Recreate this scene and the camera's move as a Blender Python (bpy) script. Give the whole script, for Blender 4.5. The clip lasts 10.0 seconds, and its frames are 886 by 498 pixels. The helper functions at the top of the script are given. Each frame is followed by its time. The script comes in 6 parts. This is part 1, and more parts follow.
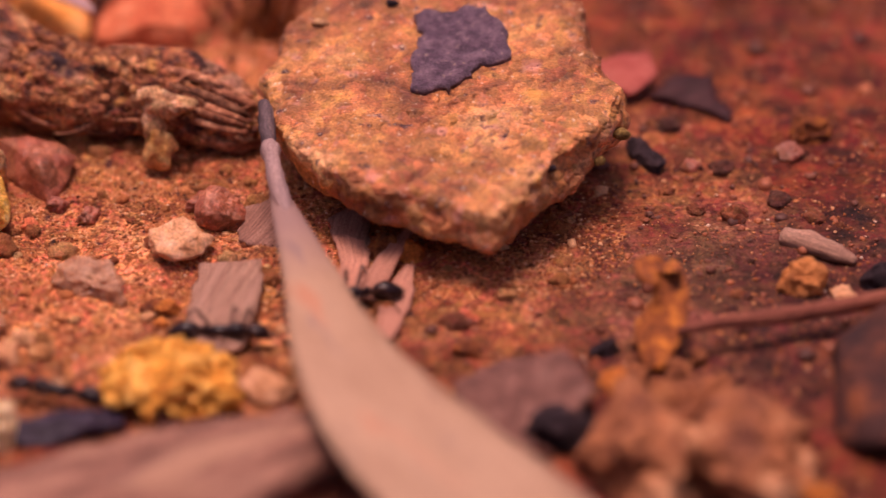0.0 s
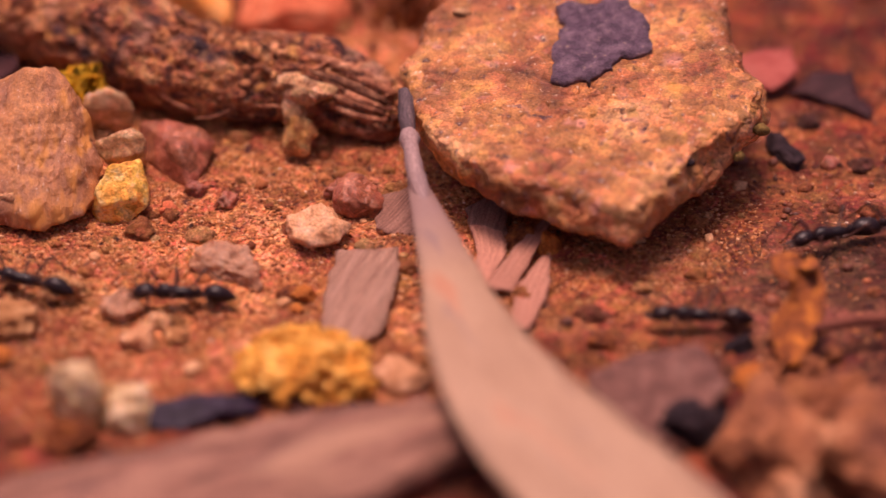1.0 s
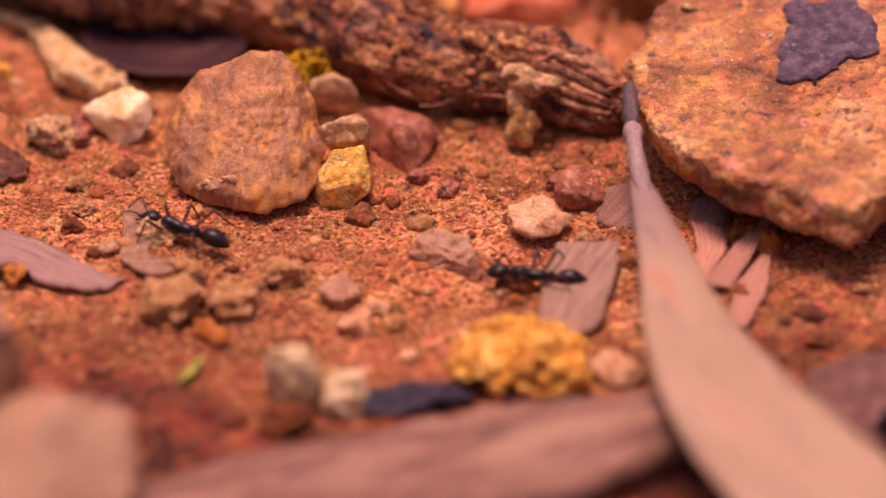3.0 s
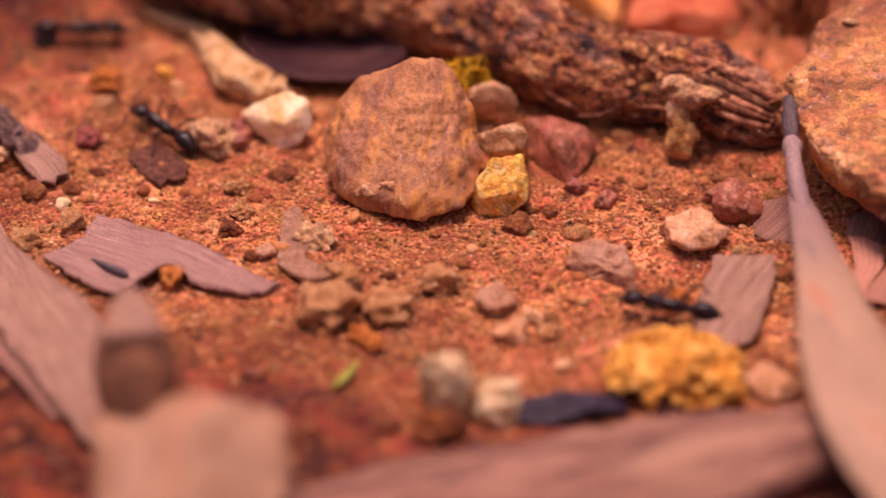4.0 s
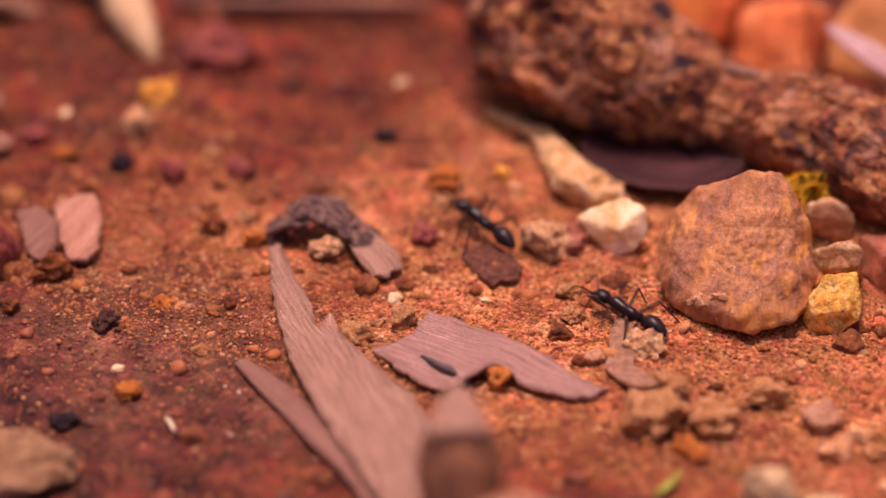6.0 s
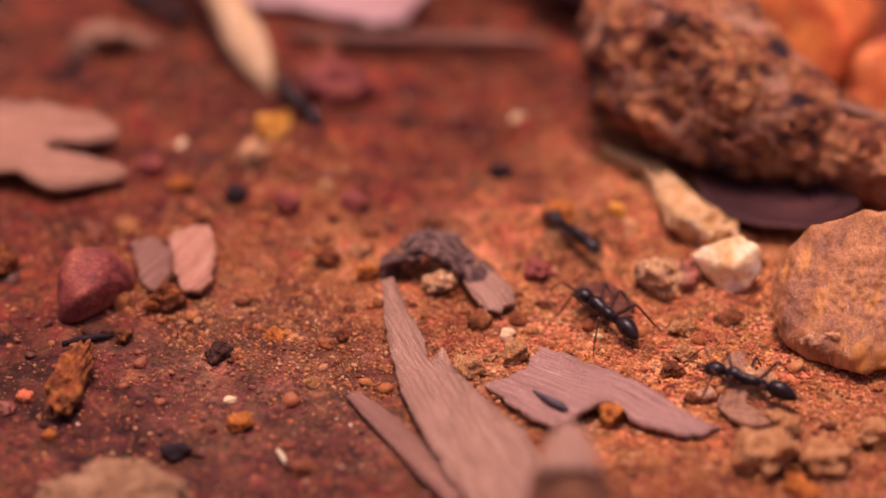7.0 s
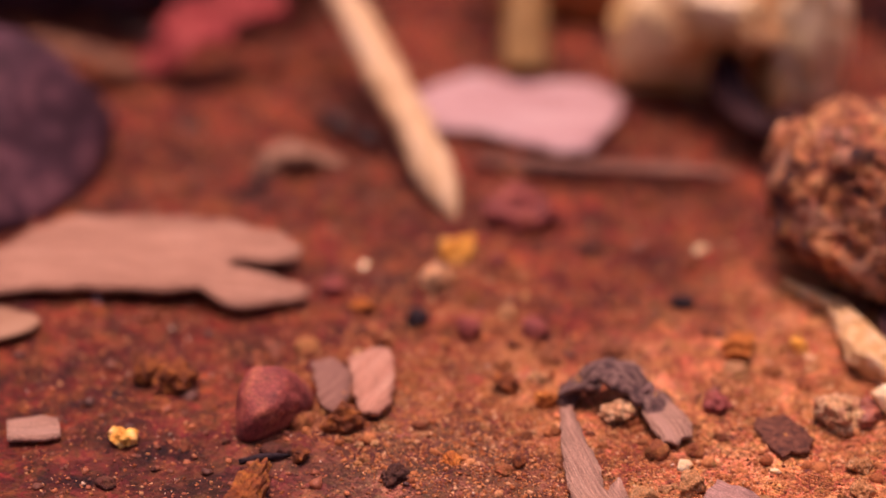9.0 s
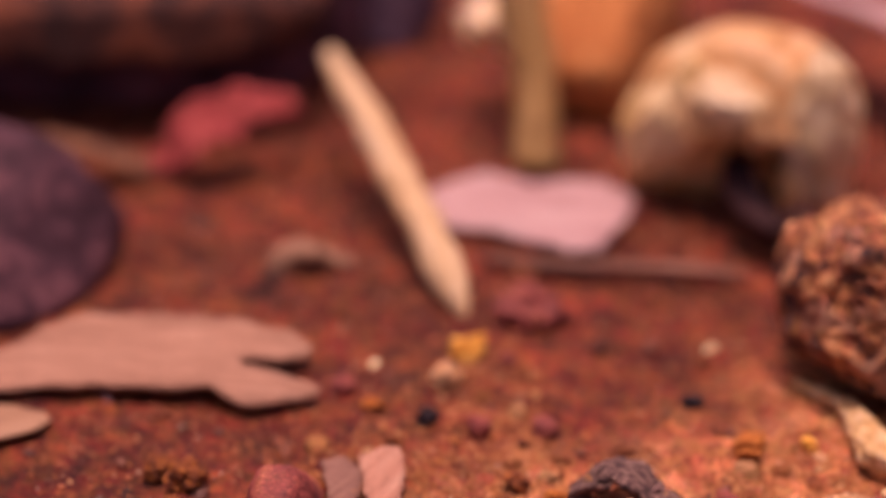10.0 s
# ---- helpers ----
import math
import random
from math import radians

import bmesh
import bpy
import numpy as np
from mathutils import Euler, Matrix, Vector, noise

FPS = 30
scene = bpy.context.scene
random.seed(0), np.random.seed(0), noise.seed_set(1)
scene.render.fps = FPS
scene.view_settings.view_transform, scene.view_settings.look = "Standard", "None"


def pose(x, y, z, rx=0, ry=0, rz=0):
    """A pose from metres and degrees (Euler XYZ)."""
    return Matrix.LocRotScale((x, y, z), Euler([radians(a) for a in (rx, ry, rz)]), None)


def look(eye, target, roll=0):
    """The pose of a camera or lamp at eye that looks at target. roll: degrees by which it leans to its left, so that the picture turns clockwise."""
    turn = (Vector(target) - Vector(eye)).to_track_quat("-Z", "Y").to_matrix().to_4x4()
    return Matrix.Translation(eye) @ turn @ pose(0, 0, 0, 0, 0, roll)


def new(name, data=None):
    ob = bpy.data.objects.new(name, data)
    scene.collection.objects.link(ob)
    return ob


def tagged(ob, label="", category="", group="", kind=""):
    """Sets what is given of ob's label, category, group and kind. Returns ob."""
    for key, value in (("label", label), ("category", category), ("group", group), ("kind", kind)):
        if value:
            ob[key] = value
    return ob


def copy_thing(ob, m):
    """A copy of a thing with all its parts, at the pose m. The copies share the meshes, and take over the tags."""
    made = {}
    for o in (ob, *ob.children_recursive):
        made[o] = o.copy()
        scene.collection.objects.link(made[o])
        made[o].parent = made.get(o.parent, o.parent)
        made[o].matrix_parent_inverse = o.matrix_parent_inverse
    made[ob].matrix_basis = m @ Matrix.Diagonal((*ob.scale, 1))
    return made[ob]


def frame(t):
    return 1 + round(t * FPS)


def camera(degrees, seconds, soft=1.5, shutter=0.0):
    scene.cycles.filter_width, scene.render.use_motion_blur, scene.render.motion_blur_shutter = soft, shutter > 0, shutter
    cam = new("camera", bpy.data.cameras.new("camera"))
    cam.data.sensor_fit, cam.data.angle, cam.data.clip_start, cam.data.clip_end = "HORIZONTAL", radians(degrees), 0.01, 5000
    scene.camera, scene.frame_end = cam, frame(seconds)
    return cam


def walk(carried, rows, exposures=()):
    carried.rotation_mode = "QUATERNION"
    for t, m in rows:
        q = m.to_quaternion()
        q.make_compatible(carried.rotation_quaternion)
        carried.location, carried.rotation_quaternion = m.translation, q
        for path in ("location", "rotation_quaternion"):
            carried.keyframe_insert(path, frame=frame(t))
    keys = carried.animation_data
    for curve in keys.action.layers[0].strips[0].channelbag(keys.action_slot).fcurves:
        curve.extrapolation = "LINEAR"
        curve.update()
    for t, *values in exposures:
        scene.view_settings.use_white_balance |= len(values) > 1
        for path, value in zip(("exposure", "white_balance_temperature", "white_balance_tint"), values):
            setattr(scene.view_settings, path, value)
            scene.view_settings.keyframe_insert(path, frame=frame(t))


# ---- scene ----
import collections
from mathutils import geometry
# The place is a patch of bare red soil under an overcast sky, seen through a long close-up lens on a tripod.
# Lengths below are in millimetres (MM turns them into metres).
MM = 0.001
EYE = 0.2124
EXPOSURE, KELVIN, TINT = 0.04, 6800, 50
SKY, SUN, SUN_ANGLE = 0.1, 3.0, 20.0
cam = camera(11.19, 10.0, soft=1.5, shutter=0.25)
cam.data.dof.use_dof = True
cam.data.dof.focus_distance = 0.395
cam.data.dof.aperture_fstop = 10.8
ROWS = [  # seconds, yaw, pitch, lean
    (0.0, -0.053, -32.707, 0.083), (0.5, 1.028, -32.774, 0.052), (1.0, 2.055, -32.824, 0.011),
    (1.5, 2.818, -32.848, -0.012), (2.0, 3.337, -32.858, 0.003), (2.2, 3.643, -32.868, -0.012),
    (3.5, 6.506, -32.923, 0.162), (4.0, 7.598, -32.809, 0.219), (4.5, 8.685, -32.411, 0.321),
    (5.0, 10.012, -31.914, 0.320), (5.5, 11.473, -31.581, 0.168), (6.8, 14.023, -31.192, 0.078),
    (7.0, 14.288, -31.011, 0.141), (7.5, 15.082, -30.601, -0.028), (8.0, 15.808, -30.232, -0.017),
    (8.5, 16.539, -29.806, -0.208), (9.0, 17.135, -29.405, -0.190), (9.5, 17.294, -28.733, -0.135),
    (10.0, 17.307, -28.155, -0.225)]
walk(cam, [(t, pose(0, 0, EYE, 90 + pitch, lean, yaw)) for t, yaw, pitch, lean in ROWS], [(0.0, EXPOSURE - 0.16, KELVIN, TINT), (1.0, EXPOSURE - 0.07, KELVIN, TINT), (2.0, EXPOSURE, KELVIN, TINT), (4.5, EXPOSURE - 0.05, KELVIN, TINT),
      (5.5, EXPOSURE, KELVIN, TINT), (7.0, EXPOSURE - 0.13, KELVIN, TINT), (8.5, EXPOSURE, KELVIN, TINT), (9.2, EXPOSURE, KELVIN, TINT), (10.0, EXPOSURE - 0.06, KELVIN, TINT)])

# world and sun: thin bright overcast, light from above and beyond the stones
SUN_ELEVATION, SUN_AZIMUTH = 83.0, 320.0
world = bpy.data.worlds.new("overcast_sky")
scene.world = world
world.use_nodes = True
sky = world.node_tree.nodes.new("ShaderNodeTexSky")
sky.sky_type, sky.sun_disc = "NISHITA", False
sky.sun_elevation, sky.sun_rotation = radians(SUN_ELEVATION), radians(SUN_AZIMUTH)
sky.air_density, sky.dust_density, sky.ozone_density = 0.7, 7.0, 0.6
back = world.node_tree.nodes["Background"]
world.node_tree.links.new(sky.outputs[0], back.inputs[0])
back.inputs[1].default_value = SKY
sun = new("sun", bpy.data.lights.new("sun", "SUN"))
sun.data.energy, sun.data.angle, sun.data.color = SUN, radians(SUN_ANGLE), (1.0, 0.82, 0.60)
_a, _e = radians(SUN_AZIMUTH), radians(SUN_ELEVATION)
sun.matrix_world = look((math.sin(_a) * math.cos(_e), math.cos(_a) * math.cos(_e), math.sin(_e)), (0, 0, 0))


# ---- materials ----
def surface(name, colours, size, rough=0.85, bump=0.5, depth=0.25, fine=6.0, stretch=(1, 1, 1), coords="Object",
            island=0.0, random_value=0.12, specks=None, spec=0.3, contrast=0.35, sheen=0.0, bounds=(0.32, 0.68), tiny=0.22, speckle=0.3, chips=0.0):
    """A weathered surface: two scales of colour noise, small relief, optional specks. size, depth: millimetres."""
    m = bpy.data.materials.new(name)
    m.use_nodes = True
    nodes, links = m.node_tree.nodes, m.node_tree.links
    bsdf = nodes["Principled BSDF"]

    def add(kind, **inputs):
        n = nodes.new("ShaderNode" + kind)
        for key, value in inputs.items():
            n.inputs[key.replace("_", " ")].default_value = value
        return n

    source = nodes.new("ShaderNodeTexCoord")
    mapping = add("Mapping", Scale=stretch)
    links.new(source.outputs[coords], mapping.inputs["Vector"])
    unit = 1.0 if coords == "UV" else 1 / MM
    broad = add("TexNoise", Scale=unit / size, Detail=5.0, Roughness=0.6)
    small = add("TexNoise", Scale=unit * fine / size, Detail=4.0, Roughness=0.65)
    micro = add("TexNoise", Scale=unit / tiny, Detail=3.0, Roughness=0.7)
    for n in (broad, small):
        links.new(mapping.outputs[0], n.inputs["Vector"])
    links.new(source.outputs[coords], micro.inputs["Vector"])
    ramp = nodes.new("ShaderNodeValToRGB")
    while len(ramp.color_ramp.elements) < len(colours):
        ramp.color_ramp.elements.new(0.5)
    for i, c in enumerate(colours):
        e = ramp.color_ramp.elements[i]
        e.position = bounds[0] + (bounds[1] - bounds[0]) * i / max(1, len(colours) - 1)
        e.color = (*c, 1)
    driver = broad.outputs[0]
    if island:
        geometry = nodes.new("ShaderNodeNewGeometry")
        mixf = add("Mix", Factor=island)
        links.new(broad.outputs[0], mixf.inputs[2])
        spread = add("MapRange", To_Min=bounds[0], To_Max=bounds[1])
        links.new(geometry.outputs["Random Per Island"], spread.inputs["Value"])
        links.new(spread.outputs[0], mixf.inputs[3])
        driver = mixf.outputs[0]
    links.new(driver, ramp.inputs[0])
    hsv = add("HueSaturation")
    links.new(ramp.outputs[0], hsv.inputs["Color"])
    info = nodes.new("ShaderNodeObjectInfo")
    vary = add("MapRange", To_Min=1 - random_value, To_Max=1 + random_value)
    links.new(info.outputs["Random"], vary.inputs["Value"])
    grain = add("MapRange", From_Min=0.3, From_Max=0.7, To_Min=1 - contrast, To_Max=1 + contrast)
    links.new(small.outputs[0], grain.inputs["Value"])
    times = nodes.new("ShaderNodeMath")
    times.operation = "MULTIPLY"
    links.new(vary.outputs[0], times.inputs[0])
    links.new(grain.outputs[0], times.inputs[1])
    dust = add("MapRange", From_Min=0.32, From_Max=0.68, To_Min=1 - speckle, To_Max=1 + speckle)
    links.new(micro.outputs[0], dust.inputs["Value"])
    again = nodes.new("ShaderNodeMath")
    again.operation = "MULTIPLY"
    links.new(times.outputs[0], again.inputs[0])
    links.new(dust.outputs[0], again.inputs[1])
    links.new(again.outputs[0], hsv.inputs["Value"])
    colour = hsv.outputs[0]
    if specks:
        for tint, speck_size, amount in specks:
            cells = add("TexNoise", Scale=unit / speck_size, Detail=2.0)
            links.new(mapping.outputs[0], cells.inputs["Vector"])
            cut = add("MapRange", From_Min=1 - amount, From_Max=1 - amount + 0.11)
            links.new(cells.outputs[0], cut.inputs["Value"])
            mix = nodes.new("ShaderNodeMix")
            mix.data_type = "RGBA"
            mix.inputs[7].default_value = (*tint, 1)
            links.new(cut.outputs[0], mix.inputs[0])
            links.new(colour, mix.inputs[6])
            colour = mix.outputs[2]
    chip_height = None
    if chips:  # broken into irregular chips, each with a tone of its own
        bent = add("TexNoise", Scale=unit / chips, Detail=3.0)
        links.new(mapping.outputs[0], bent.inputs["Vector"])
        shift = nodes.new("ShaderNodeVectorMath")
        shift.operation = "MULTIPLY_ADD"
        shift.inputs[1].default_value = (0.9 * chips / unit,) * 3
        links.new(bent.outputs["Color"], shift.inputs[0])
        links.new(mapping.outputs[0], shift.inputs[2])
        cells = nodes.new("ShaderNodeTexVoronoi")
        cells.inputs["Scale"].default_value = unit / chips
        links.new(shift.outputs[0], cells.inputs["Vector"])
        split = nodes.new("ShaderNodeSeparateColor")
        links.new(cells.outputs["Color"], split.inputs[0])
        tone = add("MapRange", To_Min=0.74, To_Max=1.24)
        links.new(split.outputs[0], tone.inputs["Value"])
        hue = add("MapRange", To_Min=0.49, To_Max=0.51)
        links.new(split.outputs[1], hue.inputs["Value"])
        shade = add("HueSaturation")
        links.new(colour, shade.inputs["Color"])
        links.new(tone.outputs[0], shade.inputs["Value"])
        links.new(hue.outputs[0], shade.inputs["Hue"])
        colour = shade.outputs[0]
        chip_height = cells.outputs["Distance"]
    links.new(colour, bsdf.inputs["Base Color"])
    wear = add("MapRange", To_Min=max(0.05, rough - 0.15), To_Max=min(1.0, rough + 0.15))
    links.new(small.outputs[0], wear.inputs["Value"])
    links.new(wear.outputs[0], bsdf.inputs["Roughness"])
    bsdf.inputs["Specular IOR Level"].default_value = spec
    if sheen:
        bsdf.inputs["Subsurface Weight"].default_value = sheen
        bsdf.inputs["Subsurface Radius"].default_value = (0.003, 0.0015, 0.0008)
        bsdf.inputs["Subsurface Scale"].default_value = 0.5
    total = nodes.new("ShaderNodeMath")
    total.operation = "ADD"
    links.new(broad.outputs[0], total.inputs[0])
    links.new(small.outputs[0], total.inputs[1])
    summed = nodes.new("ShaderNodeMath")
    summed.operation = "MULTIPLY_ADD"
    summed.inputs[1].default_value = min(1.0, 0.1 / depth)
    links.new(micro.outputs[0], summed.inputs[0])
    links.new(total.outputs[0], summed.inputs[2])
    relief = add("Bump", Strength=bump, Distance=depth * MM)
    height = summed.outputs[0]
    if chips:
        lowered = nodes.new("ShaderNodeMath")
        lowered.operation = "MULTIPLY_ADD"
        lowered.inputs[1].default_value = -0.9
        links.new(chip_height, lowered.inputs[0])
        links.new(height, lowered.inputs[2])
        height = lowered.outputs[0]
    links.new(height, relief.inputs["Height"])
    links.new(relief.outputs[0], bsdf.inputs["Normal"])
    return m


SAND = [(0.22, 0.068, 0.028), (0.40, 0.135, 0.048), (0.54, 0.205, 0.076), (0.66, 0.30, 0.135)]
DAMP = [(0.025, 0.007, 0.007), (0.13, 0.0275, 0.0115), (0.25, 0.054, 0.0175), (0.42, 0.111, 0.035)]


def soil_material():
    """Loose red sand with damp, darker crusted patches."""
    m = surface("red_soil", SAND, 5.0, rough=0.92, bump=1.0, depth=0.5, fine=9.0, spec=0.2, contrast=0.5, tiny=0.3, speckle=0.6,
                specks=[((0.74, 0.46, 0.26), 0.4, 0.36), ((0.05, 0.02, 0.02), 0.7, 0.38), ((0.50, 0.095, 0.025), 0.9, 0.33), ((0.10, 0.035, 0.028), 2.2, 0.36)])
    nodes, links = m.node_tree.nodes, m.node_tree.links
    dry_out = nodes["Principled BSDF"].inputs["Base Color"].links[0].from_socket
    source = nodes.new("ShaderNodeTexCoord")
    patches = nodes.new("ShaderNodeTexNoise")
    patches.inputs["Scale"].default_value, patches.inputs["Detail"].default_value = 32.0, 7.0
    patches.inputs["Roughness"].default_value = 0.62
    links.new(source.outputs["Object"], patches.inputs["Vector"])
    # the dry sand fan that the ants have worn: an oval about (-43, 332) mm
    fan = nodes.new("ShaderNodeMapping")
    fan.inputs["Location"].default_value = (43 / 51, -332 / 28, 0)
    fan.inputs["Scale"].default_value = (1000 / 51, 1000 / 28, 0)
    links.new(source.outputs["Object"], fan.inputs["Vector"])
    length = nodes.new("ShaderNodeVectorMath")
    length.operation = "LENGTH"
    links.new(fan.outputs[0], length.inputs[0])
    # and a tongue of it along the trail, about (-72, 348) mm
    tongue = nodes.new("ShaderNodeMapping")
    tongue.inputs["Location"].default_value = (72 / 19, -348 / 15, 0)
    tongue.inputs["Scale"].default_value = (1000 / 19, 1000 / 15, 0)
    links.new(source.outputs["Object"], tongue.inputs["Vector"])
    lower = nodes.new("ShaderNodeVectorMath")
    lower.operation = "LENGTH"
    links.new(tongue.outputs[0], lower.inputs[0])
    both = nodes.new("ShaderNodeMath")
    both.operation = "MINIMUM"
    links.new(length.outputs["Value"], both.inputs[0])
    links.new(lower.outputs["Value"], both.inputs[1])
    total = nodes.new("ShaderNodeMath")
    total.operation = "MULTIPLY_ADD"
    total.inputs[1].default_value = 2.6
    links.new(patches.outputs[0], total.inputs[0])
    links.new(both.outputs[0], total.inputs[2])
    edge = nodes.new("ShaderNodeMapRange")
    edge.inputs["From Min"].default_value, edge.inputs["From Max"].default_value = 1.95, 2.75
    links.new(total.outputs[0], edge.inputs["Value"])
    damp_noise = nodes.new("ShaderNodeTexNoise")
    damp_noise.inputs["Scale"].default_value, damp_noise.inputs["Detail"].default_value = 240.0, 9.0
    damp_noise.inputs["Roughness"].default_value = 0.76
    links.new(source.outputs["Object"], damp_noise.inputs["Vector"])
    ramp = nodes.new("ShaderNodeValToRGB")
    while len(ramp.color_ramp.elements) < 4:
        ramp.color_ramp.elements.new(0.5)
    for i, c in enumerate(DAMP):
        ramp.color_ramp.elements[i].position, ramp.color_ramp.elements[i].color = 0.36 + 0.12 * i, (*c, 1)
    links.new(damp_noise.outputs[0], ramp.inputs[0])
    mix = nodes.new("ShaderNodeMix")
    mix.data_type = "RGBA"
    links.new(edge.outputs[0], mix.inputs[0])
    links.new(dry_out, mix.inputs[6])
    links.new(ramp.outputs[0], mix.inputs[7])
    # the wettest hollows, darker and duller: ovals in plan (centre and reach in millimetres)
    damp_out = mix.outputs[2]
    for hx, hy, rx, ry in ((-101, 311, 26, 17), (30, 320, 20, 16)):
        hollow = nodes.new("ShaderNodeMapping")
        hollow.inputs["Location"].default_value = (-hx / rx, -hy / ry, 0)
        hollow.inputs["Scale"].default_value = (1000 / rx, 1000 / ry, 0)
        links.new(source.outputs["Object"], hollow.inputs["Vector"])
        reach = nodes.new("ShaderNodeVectorMath")
        reach.operation = "LENGTH"
        links.new(hollow.outputs[0], reach.inputs[0])
        ragged = nodes.new("ShaderNodeMath")
        ragged.operation = "MULTIPLY_ADD"
        ragged.inputs[1].default_value = 1.3
        links.new(patches.outputs[0], ragged.inputs[0])
        links.new(reach.outputs["Value"], ragged.inputs[2])
        wet = nodes.new("ShaderNodeMapRange")
        wet.inputs["From Min"].default_value, wet.inputs["From Max"].default_value = 1.25, 1.9
        wet.inputs["To Min"].default_value, wet.inputs["To Max"].default_value = 0.66, 1.0
        links.new(ragged.outputs[0], wet.inputs["Value"])
        soaked = nodes.new("ShaderNodeHueSaturation")
        dull = nodes.new("ShaderNodeMapRange")
        dull.inputs["From Min"].default_value, dull.inputs["From Max"].default_value = 1.25, 1.9
        dull.inputs["To Min"].default_value, dull.inputs["To Max"].default_value = 0.9, 1.0
        links.new(ragged.outputs[0], dull.inputs["Value"])
        links.new(dull.outputs[0], soaked.inputs["Saturation"])
        links.new(damp_out, soaked.inputs["Color"])
        links.new(wet.outputs[0], soaked.inputs["Value"])
        damp_out = soaked.outputs[0]
    # crumbs of different tone
    crumb_out = damp_out
    for size, low, high in ((1.6, 0.7, 1.22), (0.5, 0.66, 1.34)):
        bent = nodes.new("ShaderNodeTexNoise")
        bent.inputs["Scale"].default_value, bent.inputs["Detail"].default_value = 1 / (size * MM), 3.0
        links.new(source.outputs["Object"], bent.inputs["Vector"])
        shift = nodes.new("ShaderNodeVectorMath")
        shift.operation = "MULTIPLY_ADD"
        shift.inputs[1].default_value = (0.9 * size * MM,) * 3
        links.new(bent.outputs["Color"], shift.inputs[0])
        links.new(source.outputs["Object"], shift.inputs[2])
        cells = nodes.new("ShaderNodeTexVoronoi")
        cells.inputs["Scale"].default_value = 1 / (size * MM)
        links.new(shift.outputs[0], cells.inputs["Vector"])
        split = nodes.new("ShaderNodeSeparateColor")
        links.new(cells.outputs["Color"], split.inputs[0])
        crumb = nodes.new("ShaderNodeMapRange")
        crumb.inputs["To Min"].default_value, crumb.inputs["To Max"].default_value = low, high
        links.new(split.outputs[0], crumb.inputs["Value"])
        own = nodes.new("ShaderNodeHueSaturation")
        links.new(crumb_out, own.inputs["Color"])
        links.new(crumb.outputs[0], own.inputs["Value"])
        turn = nodes.new("ShaderNodeMapRange")
        turn.inputs["To Min"].default_value, turn.inputs["To Max"].default_value = 0.487, 0.51
        links.new(split.outputs[1], turn.inputs["Value"])
        links.new(turn.outputs[0], own.inputs["Hue"])
        crumb_out = own.outputs[0]
    # uneven tone over a centimetre or so
    tone = nodes.new("ShaderNodeTexNoise")
    tone.inputs["Scale"].default_value, tone.inputs["Detail"].default_value = 75.0, 6.0
    links.new(source.outputs["Object"], tone.inputs["Vector"])
    value = nodes.new("ShaderNodeMapRange")
    value.inputs["From Min"].default_value, value.inputs["From Max"].default_value = 0.32, 0.68
    value.inputs["To Min"].default_value, value.inputs["To Max"].default_value = 0.6, 1.4
    links.new(tone.outputs[0], value.inputs["Value"])
    hsv = nodes.new("ShaderNodeHueSaturation")
    links.new(crumb_out, hsv.inputs["Color"])
    links.new(value.outputs[0], hsv.inputs["Value"])
    links.new(hsv.outputs[0], nodes["Principled BSDF"].inputs["Base Color"])
    moist = nodes.new("ShaderNodeMapRange")
    moist.inputs["To Min"].default_value, moist.inputs["To Max"].default_value = 0.92, 0.68
    links.new(edge.outputs[0], moist.inputs["Value"])
    links.new(moist.outputs[0], nodes["Principled BSDF"].inputs["Roughness"])
    return m


CLOD = surface("soil_clod", [(0.46, 0.175, 0.058), (0.65, 0.30, 0.115), (0.75, 0.43, 0.215)], 1.0, bump=1.0, depth=0.4, speckle=0.4)
CRUMBLED_LEAF = surface("crumbling_leaf", [(0.26, 0.12, 0.07), (0.40, 0.20, 0.12), (0.48, 0.27, 0.17)], 0.8, bump=0.9, depth=0.3, coords="UV", contrast=0.4)
SOIL = soil_material()
GRAINS = surface("soil_grains", [(0.06, 0.02, 0.014), (0.30, 0.085, 0.028), (0.46, 0.155, 0.05), (0.58, 0.24, 0.09), (0.74, 0.44, 0.24)], 0.5,
                 rough=0.9, island=0.85, spec=0.25, depth=0.06, bounds=(0.2, 0.8))
DAMP_GRAINS = surface("damp_grains", [(0.045, 0.016, 0.013), (0.13, 0.038, 0.02), (0.22, 0.062, 0.027), (0.33, 0.09, 0.034), (0.52, 0.16, 0.05)], 0.5,
                      rough=0.6, island=0.85, spec=0.5, depth=0.06, bounds=(0.2, 0.8))
ORANGE_ROCK = surface("orange_rock", [(0.16, 0.050, 0.020), (0.38, 0.128, 0.040), (0.55, 0.215, 0.064), (0.68, 0.33, 0.14)], 10.0, bump=1.0, depth=0.6, fine=7.0, rough=0.65, spec=0.5, bounds=(0.34, 0.66),
                      specks=[((0.62, 0.29, 0.045), 5.0, 0.36), ((0.60, 0.25, 0.15), 2.0, 0.38), ((0.10, 0.034, 0.03), 1.0, 0.38), ((0.74, 0.50, 0.34), 0.5, 0.35)], contrast=0.42, speckle=0.42, chips=1.1)
